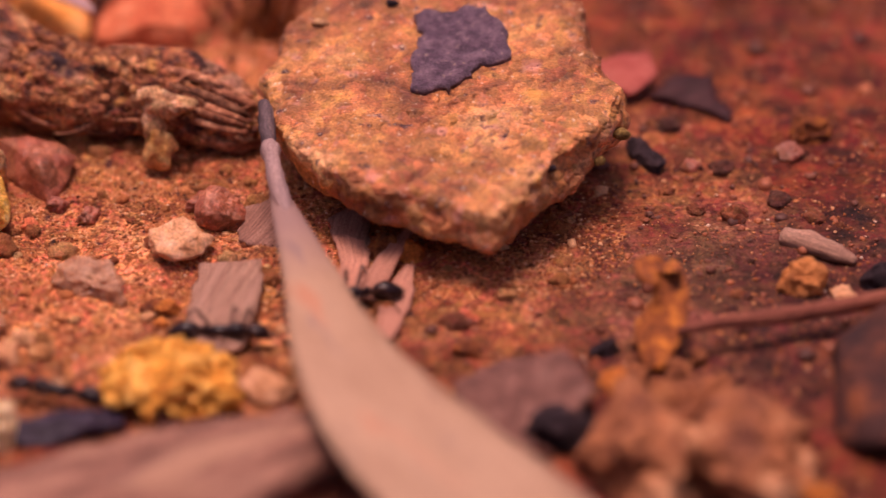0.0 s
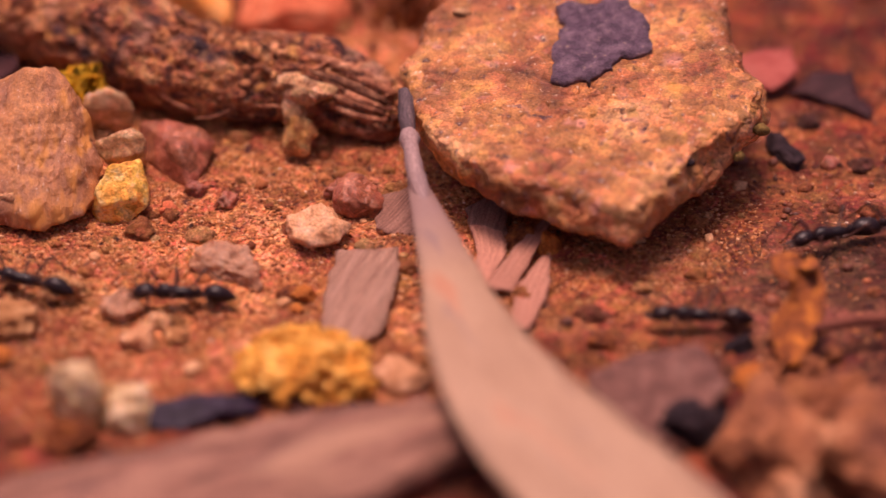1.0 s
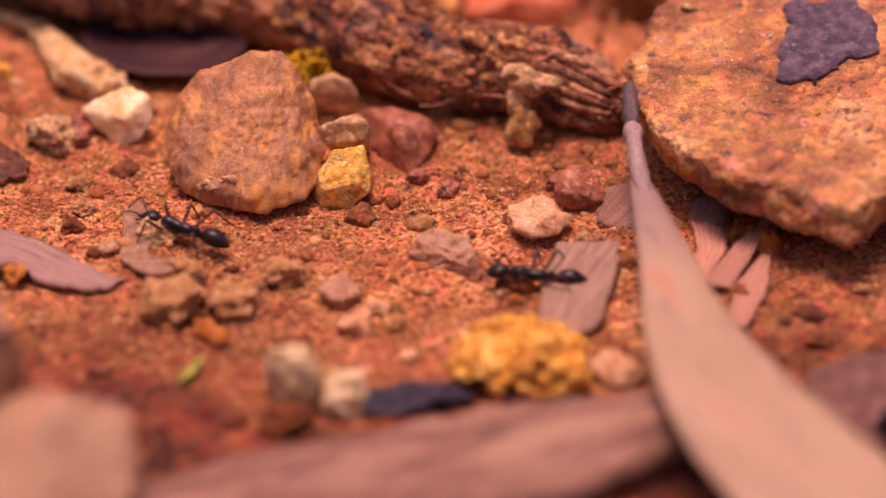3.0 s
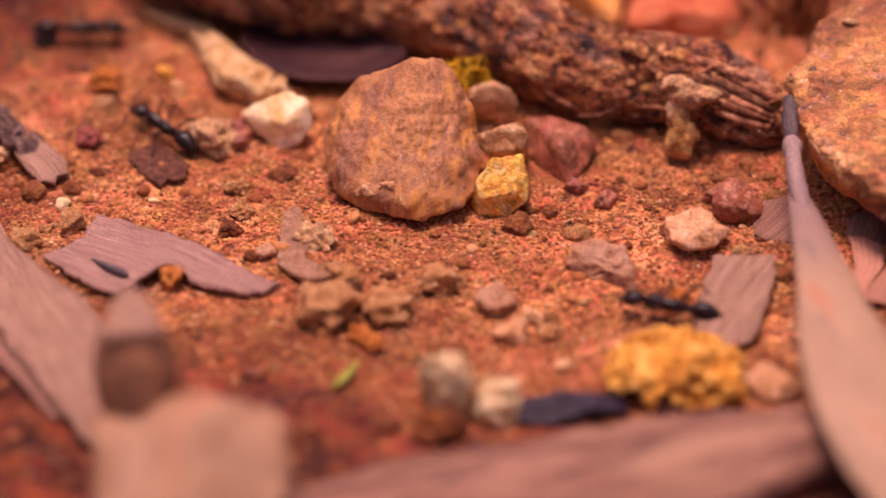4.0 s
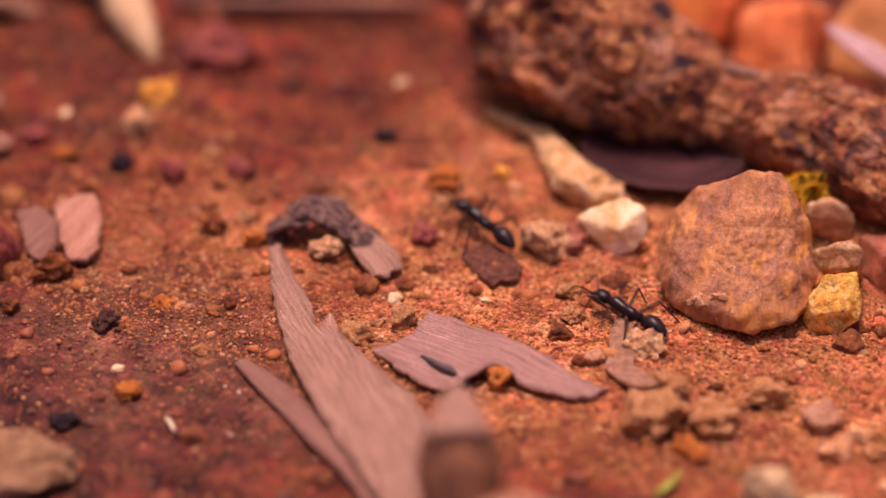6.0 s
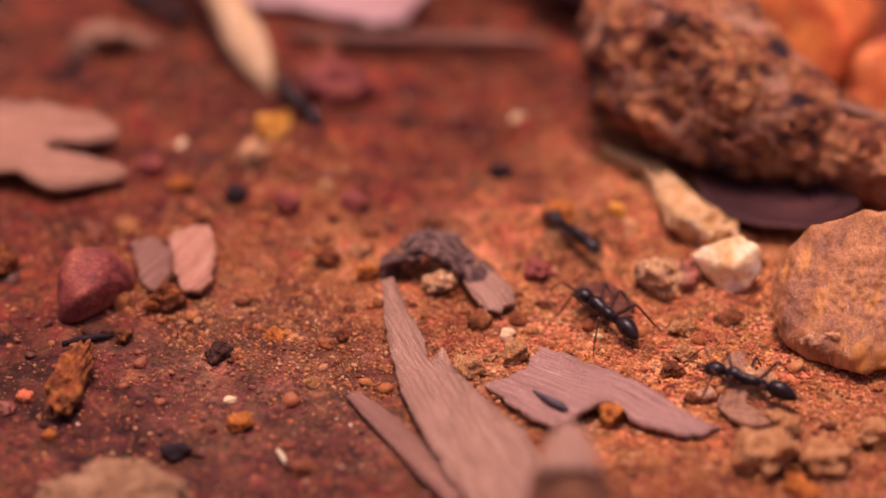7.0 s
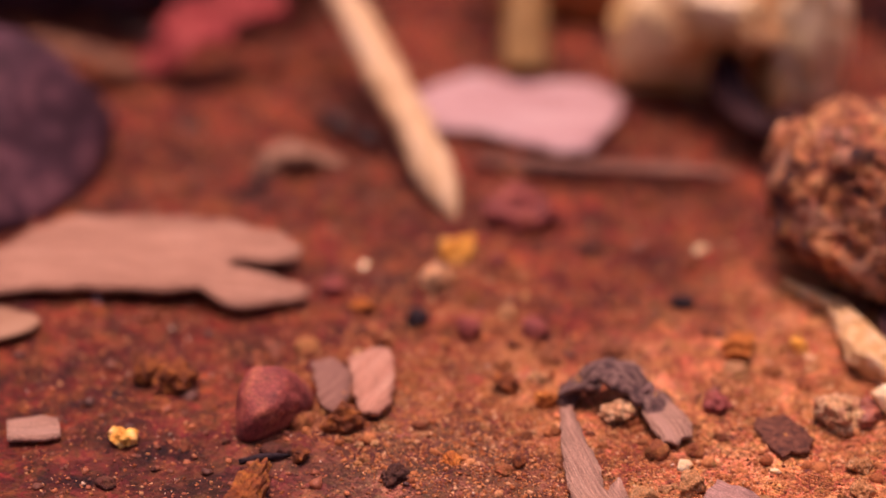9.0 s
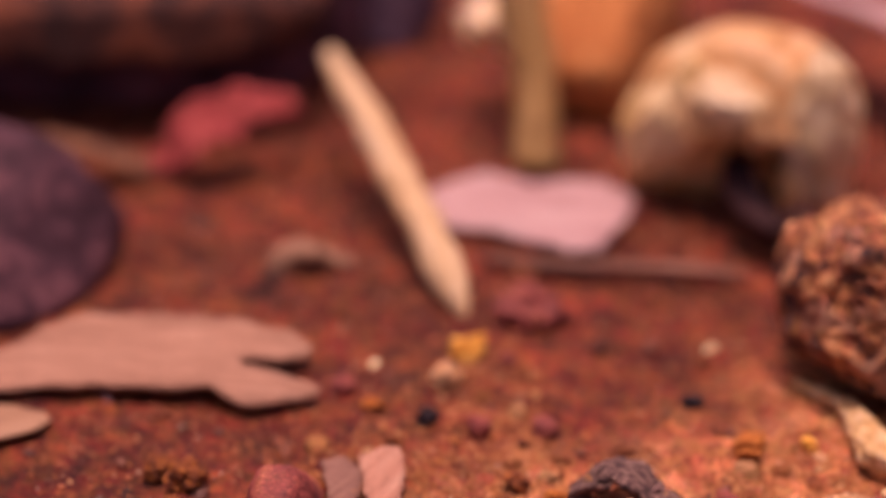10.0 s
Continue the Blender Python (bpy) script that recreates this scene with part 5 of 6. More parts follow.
# ---- pebbles on the sand ----
stone("peach_pebble", -23.2, 330.2, (6.1, 5.0, 3.6), PINK_PEBBLE, "flat-topped peach-coloured pebble", "pebble", 61, 10, rough=0.05)
stone("red_ball", -19.4, 335.2, (4.0, 3.8, 3.8), RED_STONE, "round red-brown nodule", "pebble", 62, cuts=3, rough=0.05)
stone("red_ball", -21.4, 337.6, (3.0, 2.6, 2.4), RED_STONE, "small brick-red lump by the root", "pebble", 63)
stone("grey_quartz", -29.7, 324.6, (6.6, 5.0, 3.4), GREY_QUARTZ, "cloudy grey-brown quartz pebble", "pebble", 64, -20)
def build_ochre_lump():
    """A heap of golden crumbs stuck together."""
    base = thing("ochre_lump", -22.4, 308.4, soil_height(-22.4, 308.4))
    rng = random.Random(9)
    v, f = rock_shape((9.6, 7.6, 6.0), 399, 9, 5, 0.2, 0.5)
    link_mesh("core", [p + Vector((-0.2, 0.2, 0.9)) for p in v], f, OCHRE_LUMP, base)
    for i in range(210):
        a, k = rng.uniform(0, 2 * math.pi), 0.93 * rng.random() ** 0.6
        x, y = 6.2 * k * math.cos(a), 5.6 * k * math.sin(a)
        z = 3.5 * math.sqrt(1 - k * k) * rng.uniform(0.85, 1.1) + 0.3
        s = rng.uniform(0.5, 1.5)
        v, f = rock_shape((s * 1.1, s, s * 0.9), 400 + i, 8, 2, 0.15, 0.3)
        link_mesh("crumb", [p + Vector((x, y, z)) for p in v], f, OCHRE_LUMP, base, smooth=False)
    tagged(base, "crumbly heap of golden ochre crumbs", "ochre lump")


build_ochre_lump()
stone("ochre_crumb", -18.2, 307.2, (3.4, 3.0, 2.2), OCHRE_LUMP, "small ochre crumb", "crumb", 66, rough=0.2)
stone("buff_pebble", -14.8, 309.4, (4.4, 4.0, 2.8), PINK_PEBBLE, "dull buff pebble by the charred chip", "pebble", 67)
def pebble(x, y, size, material, seed, label):
    stone("pebble", x, y, (size * 1.1, size, size * 0.8), material, label, "pebble", 100 + seed, seed * 37 % 180, rough=0.3, grain=0.3, cuts=5, group="pebbles on the soil")


pebble(-109.3, 325.7, 2.9, RUST, 200, "round dark rust nodule")
pebble(-125.9, 328.0, 3.2, RUST, 201, "dark rusty crumb")
pebble(-129.0, 329.1, 2.8, RUST, 202, "dark rust crumb")
pebble(-97.2, 309.3, 2.0, ORANGE_PEBBLE, 203, "bright orange grit pebble")
pebble(-98.2, 323.4, 1.5, ORANGE_PEBBLE, 204, "small orange-red pebble")
pebble(-116.6, 309.2, 1.3, RED_ROCK, 205, "small brick-red pebble")
pebble(-102.2, 319.1, 2.0, DAMP_CLUMP, 206, "dark crumbly clump")
pebble(-108.6, 346.2, 2.0, BLACK_BIT, 207, "small black pebble")
pebble(-103.6, 346.0, 2.3, MAROON_STONE, 208, "flat maroon pebble")
pebble(-97.9, 348.0, 2.3, MAROON_STONE, 209, "small dark red pebble")
pebble(-104.7, 359.0, 1.7, MAROON_STONE, 210, "small maroon pebble")
pebble(-108.5, 359.4, 3.0, OCHRE_LUMP, 211, "golden-orange pebble by the straw")
pebble(-109.2, 353.6, 2.5, TAN_CLOD, 212, "long tan pebble by the straw")
pebble(-116.5, 354.5, 1.2, WHITE_STONE, 213, "tiny bluish quartz chip")
pebble(-114.2, 347.3, 1.9, ORANGE_PEBBLE, 214, "small red-orange pebble")
pebble(-86.8, 367.4, 1.2, WHITE_STONE, 215, "tiny white chip")
pebble(-85.8, 356.7, 1.9, BLACK_BIT, 216, "small slate-blue pebble")
pebble(-78.4, 349.6, 3.0, ORANGE_PEBBLE, 217, "bright orange pebble")
pebble(-73.6, 351.9, 1.5, OCHRE_LUMP, 218, "small orange pebble")
pebble(-97.4, 337.4, 2.0, RUST, 219, "small rust pebble")
pebble(-93.1, 335.6, 1.8, ORANGE_PEBBLE, 220, "orange crumb by the bark curl")
pebble(-78.5, 329.1, 1.2, WHITE_STONE, 221, "tiny cream pebble")
pebble(-77.1, 325.6, 2.2, CLOD, 222, "small peach clod")
pebble(-70.6, 330.6, 0.8, WHITE_STONE, 223, "tiny white quartz chip")
pebble(-80.3, 321.8, 2.2, CLOD, 224, "small orange clod by the strip")
pebble(-99.1, 312.8, 0.9, WHITE_STONE, 225, "tiny cream quartz chip")
pebble(-117.5, 306.9, 1.5, RED_STONE, 226, "small red crumb")
pebble(-112.8, 304.1, 1.2, ORANGE_PEBBLE, 227, "tiny orange pebble")
pebble(-101.5, 304.4, 1.8, BLACK_BIT, 228, "small dark grit pebble")
pebble(-59.3, 322.7, 1.5, GREY_QUARTZ, 229, "small grey pebble")
pebble(-62.9, 326.4, 1.7, RUST, 230, "dark soil crumb")
pebble(-62.6, 329.3, 1.7, CLOD, 231, "small tan clod")
pebble(-67.3, 340.2, 3.6, TAN_CLOD, 232, "clod of tan soil")
pebble(-64.7, 342.5, 2.2, RED_STONE, 233, "small brick-red pebble")
pebble(-78.0, 339.9, 2.3, MAROON_STONE, 234, "flat brick-red pebble")
pebble(-86.1, 334.7, 2.6, TAN_CLOD, 235, "tan clod under the bark curl")
pebble(-92.3, 324.8, 1.4, RUST, 236, "small rust crumb")
pebble(-111.1, 320.1, 1.5, RUST, 237, "small rust pebble")
pebble(-110.2, 340.6, 1.6, RUST, 238, "small rusty crumb")
pebble(-117.9, 349.4, 2.0, MAROON_STONE, 239, "dull maroon pebble in the soil")
pebble(-104.4, 368.2, 5.4, MAROON_STONE, 240, "broad flat maroon pebble")
pebble(-52.2, 314.1, 4.8, CLOD, 241, "lumpy ochre-brown clod")
pebble(-47.9, 315.7, 3.6, CLOD, 242, "rounded tan clod")
pebble(-48.9, 310.8, 2.5, ORANGE_PEBBLE, 243, "small orange pebble")
pebble(-44.0, 320.0, 3.0, CLOD, 244, "flat tan clod")
pebble(-38.8, 318.2, 2.8, GREY_QUARTZ, 245, "pale yellow quartz chip")
pebble(-36.8, 313.5, 2.5, PINK_PEBBLE, 246, "small peach pebble")
pebble(-33.6, 314.7, 1.8, CLOD, 247, "small ochre pebble")
pebble(-35.5, 316.8, 1.8, TAN_CLOD, 248, "small buff pebble")
pebble(-59.3, 323.0, 1.4, GREY_QUARTZ, 249, "small grey pebble by the bark")
pebble(-55.4, 325.0, 3.0, TAN_CLOD, 250, "tan clod on the leaf flake")
pebble(-52.4, 319.7, 3.2, CLOD, 251, "tan clod beside the leaf flake")
pebble(-127.0, 318.0, 2.1, YELLOW_STONE, 34, "round cream-yellow seed")
pebble(-25.0, 321.8, 1.5, RUST, 1, "small rust-red pebble")
pebble(-23.4, 321.6, 1.8, ORANGE_PEBBLE, 2, "small orange pebble")
pebble(-24.0, 319.6, 1.0, ORANGE_PEBBLE, 3, "tiny orange pebble")
pebble(-5.2, 329.4, 2.6, RUST, 7, "brown nodule among leaf shreds")
pebble(-2.9, 328.6, 2.1, ORANGE_PEBBLE, 8, "orange-brown nodule among leaf shreds")
pebble(-63.6, 333.0, 1.8, CLOD, 15, "small red-brown pebble")
pebble(-60.4, 322.2, 1.3, RUST, 16, "small rust-brown pebble")
pebble(-65.0, 340.8, 2.3, RED_STONE, 20, "small brick-red pebble")
pebble(-66.6, 317.4, 2.2, ORANGE_PEBBLE, 27, "small orange pebble by the bark")
pebble(-34.0, 337.2, 1.6, RED_STONE, 48, "small red pebble by the root")
pebble(-36.2, 334.6, 1.3, RED_ROCK, 49, "tiny red pebble")
pebble(-31.0, 335.6, 1.8, RED_STONE, 50, "small red pebble")
pebble(-16.8, 337.2, 1.2, OCHRE_LUMP, 51, "tiny ochre chip by the leaf stalk")
pebble(2.0, 314.8, 2.0, RUST, 52, "small rust pebble by the leaf")
pebble(22.0, 343.5, 1.4, RED_STONE, 53, "small red pebble")
pebble(33.0, 349.0, 3.0, RUST, 54, "rust-brown crumb")
pebble(31.0, 345.6, 1.8, RED_STONE, 55, "small red crumb")
pebble(13.4, 314.6, 2.4, BLACK_BIT, 56, "dark pebble by the leaf curl")
pebble(14.6, 309.8, 2.6, ORANGE_PEBBLE, 57, "orange pebble by the leaf curl")
stone("pale_quartz", -40.8, 303.0, (4.8, 4.2, 6.2), HONEY_QUARTZ, "upright pale translucent quartz pebble", "pebble", 81, cuts=6, grain=0.12)
stone("pale_quartz", -36.6, 302.6, (4.0, 3.6, 4.6), HONEY_QUARTZ, "smaller pale quartz pebble", "pebble", 82, 40, cuts=6, grain=0.12)
stone("rust_pebble", -41.4, 298.6, (5.4, 4.4, 3.4), RUST, "orange-rust pebble below the quartz", "pebble", 83)
sheet("grey_flake", flat([(-58.2, 329.4, 1.0, 0.9, 0.5), (-57.6, 325.6, 0.9, 1.3, 0.9), (-56.9, 321.6, 0.7, 1.3, 1.2), (-54.6, 319.4, 0.9, 1.4, 1.5), (-52.4, 319.8, 1.0, 1.0, 1.0)]), CRUMBLED_LEAF, "crumbling grey-tan leaf flake", "leaf flake", sharp=True, seed=26, thick=0.4, along=26, across=9, jag=0.25, rag=0.8, wave=0.7)
sheet("brown_flake", flat([(-73.4, 339.8, 0.5, 1.2, 1.0), (-72.4, 337.6, 0.7, 2.2, 2.0), (-70.6, 335.0, 0.7, 2.6, 2.0), (-69.4, 333.4, 0.5, 1.2, 1.4)]), surface("leaf_litter", [(0.06, 0.022, 0.016), (0.15, 0.05, 0.03), (0.28, 0.11, 0.06)], 0.9, coords="UV", bump=1.0, depth=0.3), "dark brown crumbling leaf flake", "leaf flake", sharp=True, seed=27, thick=0.35, along=20, across=9, jag=0.15, rag=0.7, wave=0.4)

stone("buff_lump", -103.8, 295.0, (10.0, 6.5, 4.6), surface("dull_buff_stone", [(0.18, 0.085, 0.04), (0.30, 0.16, 0.08), (0.38, 0.23, 0.13)], 3.0), "dull buff lump of stone on damp soil", "stone", 91, 20, rough=0.2, grain=0.12, cuts=6)

# ---- the damp soil at the far end ----
hull_stone("maroon_stone", [(-118.4, 321.8, 1.0), (-118.7, 323.8, 3.6), (-118.0, 325.5, 5.6), (-116.3, 326.4, 6.2), (-114.4, 327.1, 5.4), (-112.7, 327.7, 3.0), (-112.0, 327.8, 1.0), (-113.2, 324.8, 0.2), (-115.0, 321.5, 0.0), (-117.2, 320.2, 0.0), (-116.2, 319.9, 3.4), (-113.5, 322.7, 4.0), (-113.0, 332.0, 0.0), (-118.0, 332.0, 0.0)],
           MAROON_STONE, "smooth maroon stone, orange stained base", seed=13, power=8.0)
plate("pink_chip", [(-109.7, 330.5, 1.3), (-108.0, 327.4, 1.0), (-106.2, 327.8, 1.1), (-105.9, 329.5, 1.4), (-106.6, 333.5, 1.9), (-108.3, 337.3, 2.2), (-109.9, 337.2, 2.2), (-111.7, 335.4, 1.9)], surface("pink_bark", [(0.32, 0.14, 0.09), (0.44, 0.20, 0.13), (0.52, 0.28, 0.19)], 1.2, coords="UV", bump=0.5, stretch=(0.1, 1.4, 1)), "pink-tan chip of bark", "bark chip", grain=75, thick=0.5, jag=0.2, seed=28)
plate("grey_chip", [(-113.1, 330.2, 1.4), (-111.7, 328.1, 0.7), (-110.3, 327.6, 0.4), (-110.0, 330.6, 0.9), (-110.9, 333.3, 1.6), (-112.7, 334.3, 2.2), (-114.4, 332.9, 2.0)], BARK_GREY, "grey-brown flake leaning on the maroon stone", "bark chip", grain=70, thick=0.4, jag=0.25, seed=29)
stone("rust_nodule", -113.0, 311.2, (2.4, 8.6, 3.0), surface("rust_orange_nodule", [(0.12, 0.032, 0.012), (0.30, 0.085, 0.02), (0.50, 0.165, 0.03)], 1.0, bump=0.9, depth=0.35, chips=1.0), "long lumpy rust-orange nodule", "nodule", 86, 4, rough=0.3, cuts=2, grain=0.1)
FORK = surface("tan_bark_strip", [(0.25, 0.115, 0.072), (0.37, 0.182, 0.115), (0.47, 0.25, 0.165)], 1.6, rough=0.8, bump=0.6, depth=0.2, coords="UV", stretch=(0.15, 1.4, 1), contrast=0.25, speckle=0.2)
plate("forked_leaf", [(-158.7, 328.8, 0.6), (-152.7, 333.3, 1.0), (-147.3, 336.7, 1.5), (-142.3, 338.3, 1.8), (-137.2, 339.7, 2.0), (-130.8, 342.1, 2.4), (-128.7, 342.9, 2.4), (-126.5, 341.8, 2.1), (-124.5, 341.7, 1.8), (-122.6, 342.7, 1.6), (-120.8, 343.9, 1.4), (-119.1, 345.4, 1.2), (-119.0, 346.6, 1.3), (-121.4, 347.1, 1.7), (-124.1, 347.0, 2.0), (-127.3, 347.2, 2.3), (-127.6, 348.1, 2.4), (-123.9, 349.5, 2.3), (-121.7, 351.3, 2.2), (-121.9, 352.4, 2.3), (-124.7, 354.3, 2.4), (-130.4, 355.2, 2.4), (-136.9, 354.1, 2.4), (-144.5, 351.4, 2.4), (-147.4, 348.3, 2.2), (-150.1, 343.6, 1.8), (-155.3, 339.5, 1.4), (-161.0, 333.9, 1.0)],
      FORK, "flat pinkish-tan strip of bark with a forked end", "bark strip", grain=12, thick=0.5, dome=0.3, wave=0.5, jag=0.22, step=1.1, seed=30)
straw = stem("straw", [(-112.9, 368.4, 2.1, 1.75), (-113.7, 369.6, 2.4, 1.95), (-118.3, 375.5, 4.6, 2.0), (-124.0, 382.9, 7.0, 1.9), (-130.3, 390.9, 9.2, 1.6), (-135.0, 397.2, 10.4, 1.1)], STRAW,
     "pale straw-coloured stick slanting out of the soil", "stick", around=24, along=60, rough=0.12, ridge=0.1, lumps=0.3)
stem("frayed_end", [(-110.9, 365.6, 0.3, 0.3), (-111.3, 366.3, 0.8, 0.75), (-112.2, 367.4, 1.6, 1.3), (-113.4, 369.1, 2.3, 1.9)], STRAW, parent=straw, around=24, along=30, rough=0.1, ridge=0.1, lumps=0.1)
plate("pink_leaf", [(-119.7, 382.4, 1.2), (-115.5, 382.6, 1.4), (-112.7, 382.6, 1.5), (-108.2, 381.4, 1.6), (-104.8, 379.7, 1.7), (-101.7, 381.2, 1.8), (-101.3, 384.8, 1.8), (-100.9, 392.4, 1.5), (-102.5, 394.9, 1.6), (-105.7, 395.4, 1.8), (-109.2, 395.1, 1.8), (-113.1, 392.9, 1.7), (-114.6, 393.0, 1.8), (-117.7, 393.2, 1.8), (-120.0, 390.9, 1.6), (-122.5, 387.4, 1.2)],
      PINK_LEAF, "flat pale lilac-pink dead leaf", "leaf", grain=8, thick=0.35, wave=0.6, jag=0.3, step=1.1, seed=33)



def build_shell():
    """A broken cream snail shell: a domed whorl, a dark mouth between two flared lips."""
    base = thing("snail_shell", -91.5, 401, soil_height(-91.5, 401))
    dirs, faces = unit_ball(5)
    mouth, apex = Vector((0.22, -0.72, -0.66)).normalized(), Vector((0.02, -0.86, 0.3)).normalized()
    verts = []
    for d in dirs:
        r = 1 + 0.05 * fbm(d * 1.8, 2)
        c = mouth.dot(d)
        r *= 1 - 0.42 * max(0.0, min(1.0, (c - 0.72) / 0.16))
        k = apex.dot(d)
        ring = math.acos(max(-1, min(1, k)))
        r *= 1 + 0.05 * math.sin(ring * 9.0 + 2.0 * math.atan2(d.x, d.z)) * max(0.0, k)
        verts.append(Vector((d.x * 11.6 * r, d.y * 8.6 * r, 9.0 + d.z * 9.2 * r)))
    link_mesh("whorl", verts, faces, AMBER, base, "honey-amber whorl")
    for x, y, z, size, k, m in ((-6.2, -3.4, 7.6, (10.5, 8.0, 15.0), 211, SHELL), (8.4, -4.4, 9.0, (6.6, 6.6, 16.0), 212, SHELL_WHITE), (-0.6, -6.4, 12.6, (7.4, 4.6, 6.0), 213, SHELL_WHITE), (2.6, -7.4, 10.6, (3.4, 3.0, 4.4), 214, AMBER), (6.6, -5.4, 4.2, (4.0, 4.4, 8.0), 215, AMBER)):
        v, f = rock_shape(size, k, 2, 5, 0.12, 0.12)
        link_mesh("lip", [p + Vector((x, y, z)) for p in v], f, m, base)
    tagged(base, "weathered cream and honey-coloured snail shell", "shell")


build_shell()
stem("dry_stalk", [(-113.4, 399, 0.0, 2.7), (-114.4, 402, 6.5, 2.3), (-116.6, 405, 13.5, 2.6), (-118, 407, 18, 3.0)], surface("honey_stalk", [(0.34, 0.18, 0.05), (0.50, 0.29, 0.10), (0.62, 0.42, 0.20)], 2.5, coords="UV", stretch=(0.15, 1.6, 1), contrast=0.3, rough=0.6), "upright honey-coloured dry stalk", "stalk", around=12, along=24, rough=0.12)
stone("pale_pebble", -122.0, 411, (6.5, 5.5, 6), WHITE_STONE, "milky pale pebble", "pebble", 87, lift=8.0)
hull_stone("orange_rock", [(-121, 410, 0), (-106, 410, 0), (-104, 426, 12), (-110, 424, 19), (-119, 424, 18), (-122, 428, 0), (-104, 430, 0), (-108, 408, 8), (-118, 409, 7)], RUST_ORANGE, "orange boulder behind the stalk", "rock", seed=14, power=8.0)
sheet("dark_cup_leaf", [(-91.5, 396, 6.5, 0.8, 0.8), (-91.0, 391.5, 4.4, 2.6, 2.2), (-87.5, 387.8, 2.6, 3.6, 2.6), (-83.6, 386.2, 2.6, 3.4, 2.4), (-81.5, 388.8, 4.6, 1.5, 1.5)], PURPLE_LEAF, "cupped maroon-black leaf by the shell", "leaf", seed=34, thick=0.35, along=28, across=11, cup=1.6, bank=-25)
stem("thin_root", [(-112.0, 376.6, 0.9, 0.5), (-105, 376.8, 1.3, 0.8), (-98, 378.2, 1.5, 0.75), (-91, 380.2, 1.3, 0.6), (-86.5, 381.8, 0.6, 0.3)], BROWN_BARK, "thin tan root lying on the soil", "root", around=10, along=30, rough=0.2)
sheet("small_bark_curl", flat([(-131.6, 369.0, 0.2, 1.2, 1.4), (-130.8, 370.4, 1.7, 1.5, 1.7), (-128.4, 371.6, 2.5, 1.7, 1.6), (-126.0, 372.6, 1.9, 1.3, 1.2), (-124.6, 373.4, 0.5, 0.7, 0.7)]), CRUMBLED_LEAF, "small grey-pink bark curl, hollow below", "bark curl", seed=35, thick=0.9, along=40, across=11, jag=0.5, rag=0.8, wave=1.6)
hull_stone("dark_violet_rock", [(-151.0, 346.0, 0.0), (-147.2, 352, 0.0), (-145.4, 361.5, 4), (-148.5, 365.5, 10), (-153.5, 367.5, 15.0), (-162, 366, 16.5), (-168, 344, 0), (-166, 358, 13), (-155, 351, 8), (-148, 378, 0), (-168, 378, 0)], DARK_ROCK, "large dark violet-black rock", "rock", level=5, seed=15, power=8.0)
# Mass below the back slab; its near-black colour stands in for the shadow gap.
hull_stone("dark_far_rock", [(-178, 392, 0), (-157, 395, 0), (-146, 400, 0), (-139, 405, 0), (-139, 406, 8), (-157, 397, 8.5), (-178, 393, 8.5), (-180, 440, 13), (-137, 446, 13), (-137, 450, 0), (-180, 450, 0)], DARK_ROCK, "near-black mass standing in for the shadow under the slab", "rock", seed=16, power=8.0)
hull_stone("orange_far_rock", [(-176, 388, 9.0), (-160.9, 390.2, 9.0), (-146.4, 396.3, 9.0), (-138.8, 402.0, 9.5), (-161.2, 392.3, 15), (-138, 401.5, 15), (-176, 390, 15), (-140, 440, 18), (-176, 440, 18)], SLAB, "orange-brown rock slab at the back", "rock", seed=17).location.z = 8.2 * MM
hull_stone("blue_far_rock", [(-144, 418, 0), (-134, 418, 0), (-133, 424, 11), (-143, 424, 11), (-144, 434, 0), (-133, 434, 0), (-138, 428, 15)], surface("slate_violet_stone", [(0.05, 0.022, 0.034), (0.095, 0.05, 0.08), (0.15, 0.085, 0.13)], 3.0), "slate-violet stone behind the straw", "rock", seed=18, power=8.0)
sheet("red_leaf", flat([(-150.6, 384.6, 1.6, 0.8, 0.8), (-148.0, 385.6, 4.0, 2.6, 2.2), (-145.0, 388.0, 6.0, 2.9, 2.6), (-141.6, 390.5, 7.2, 2.5, 2.3), (-137.4, 393, 7.4, 1.0, 0.8)]), surface("crimson_leaf", [(0.18, 0.02, 0.022), (0.30, 0.042, 0.038), (0.38, 0.08, 0.062)], 2.0, coords="UV", contrast=0.3, bump=0.5), "crumpled crimson dead leaf", "leaf", seed=36, thick=0.35, along=28, across=9, jag=0.55, rag=1.6, wave=2.2, bank=30, sharp=True)
sheet("tan_far_leaf", flat([(-162, 384.0, 4.2, 0.8, 0.8), (-157.4, 383.4, 3.6, 1.6, 1.4), (-152.6, 383.0, 3.0, 1.8, 1.4), (-149.4, 382.6, 2.4, 0.8, 0.8)]), DEAD_BROWN, "brown leaf lip in front of the shade under the slab", "leaf", seed=37, thick=0.4, along=22, across=9, jag=0.08)
sheet("edge_leaf", flat([(-152, 328.6, 0.8, 2.8, 2.8), (-147, 330.6, 1.1, 3.4, 3.2), (-143.4, 332.6, 1.1, 2.6, 2.4), (-141.6, 334.4, 0.8, 0.8, 0.8)]), LEAF, "small rounded tan leaf", "leaf", seed=38, thick=0.3, along=18, across=9)
stem("pale_splinter", [(-141.8, 347.2, 0.8, 0.35), (-139.6, 343.0, 0.9, 0.4), (-137.6, 339.4, 0.6, 0.3)], PINK_LEAF, "thin pale pink splinter", "splinter", around=8, along=10)
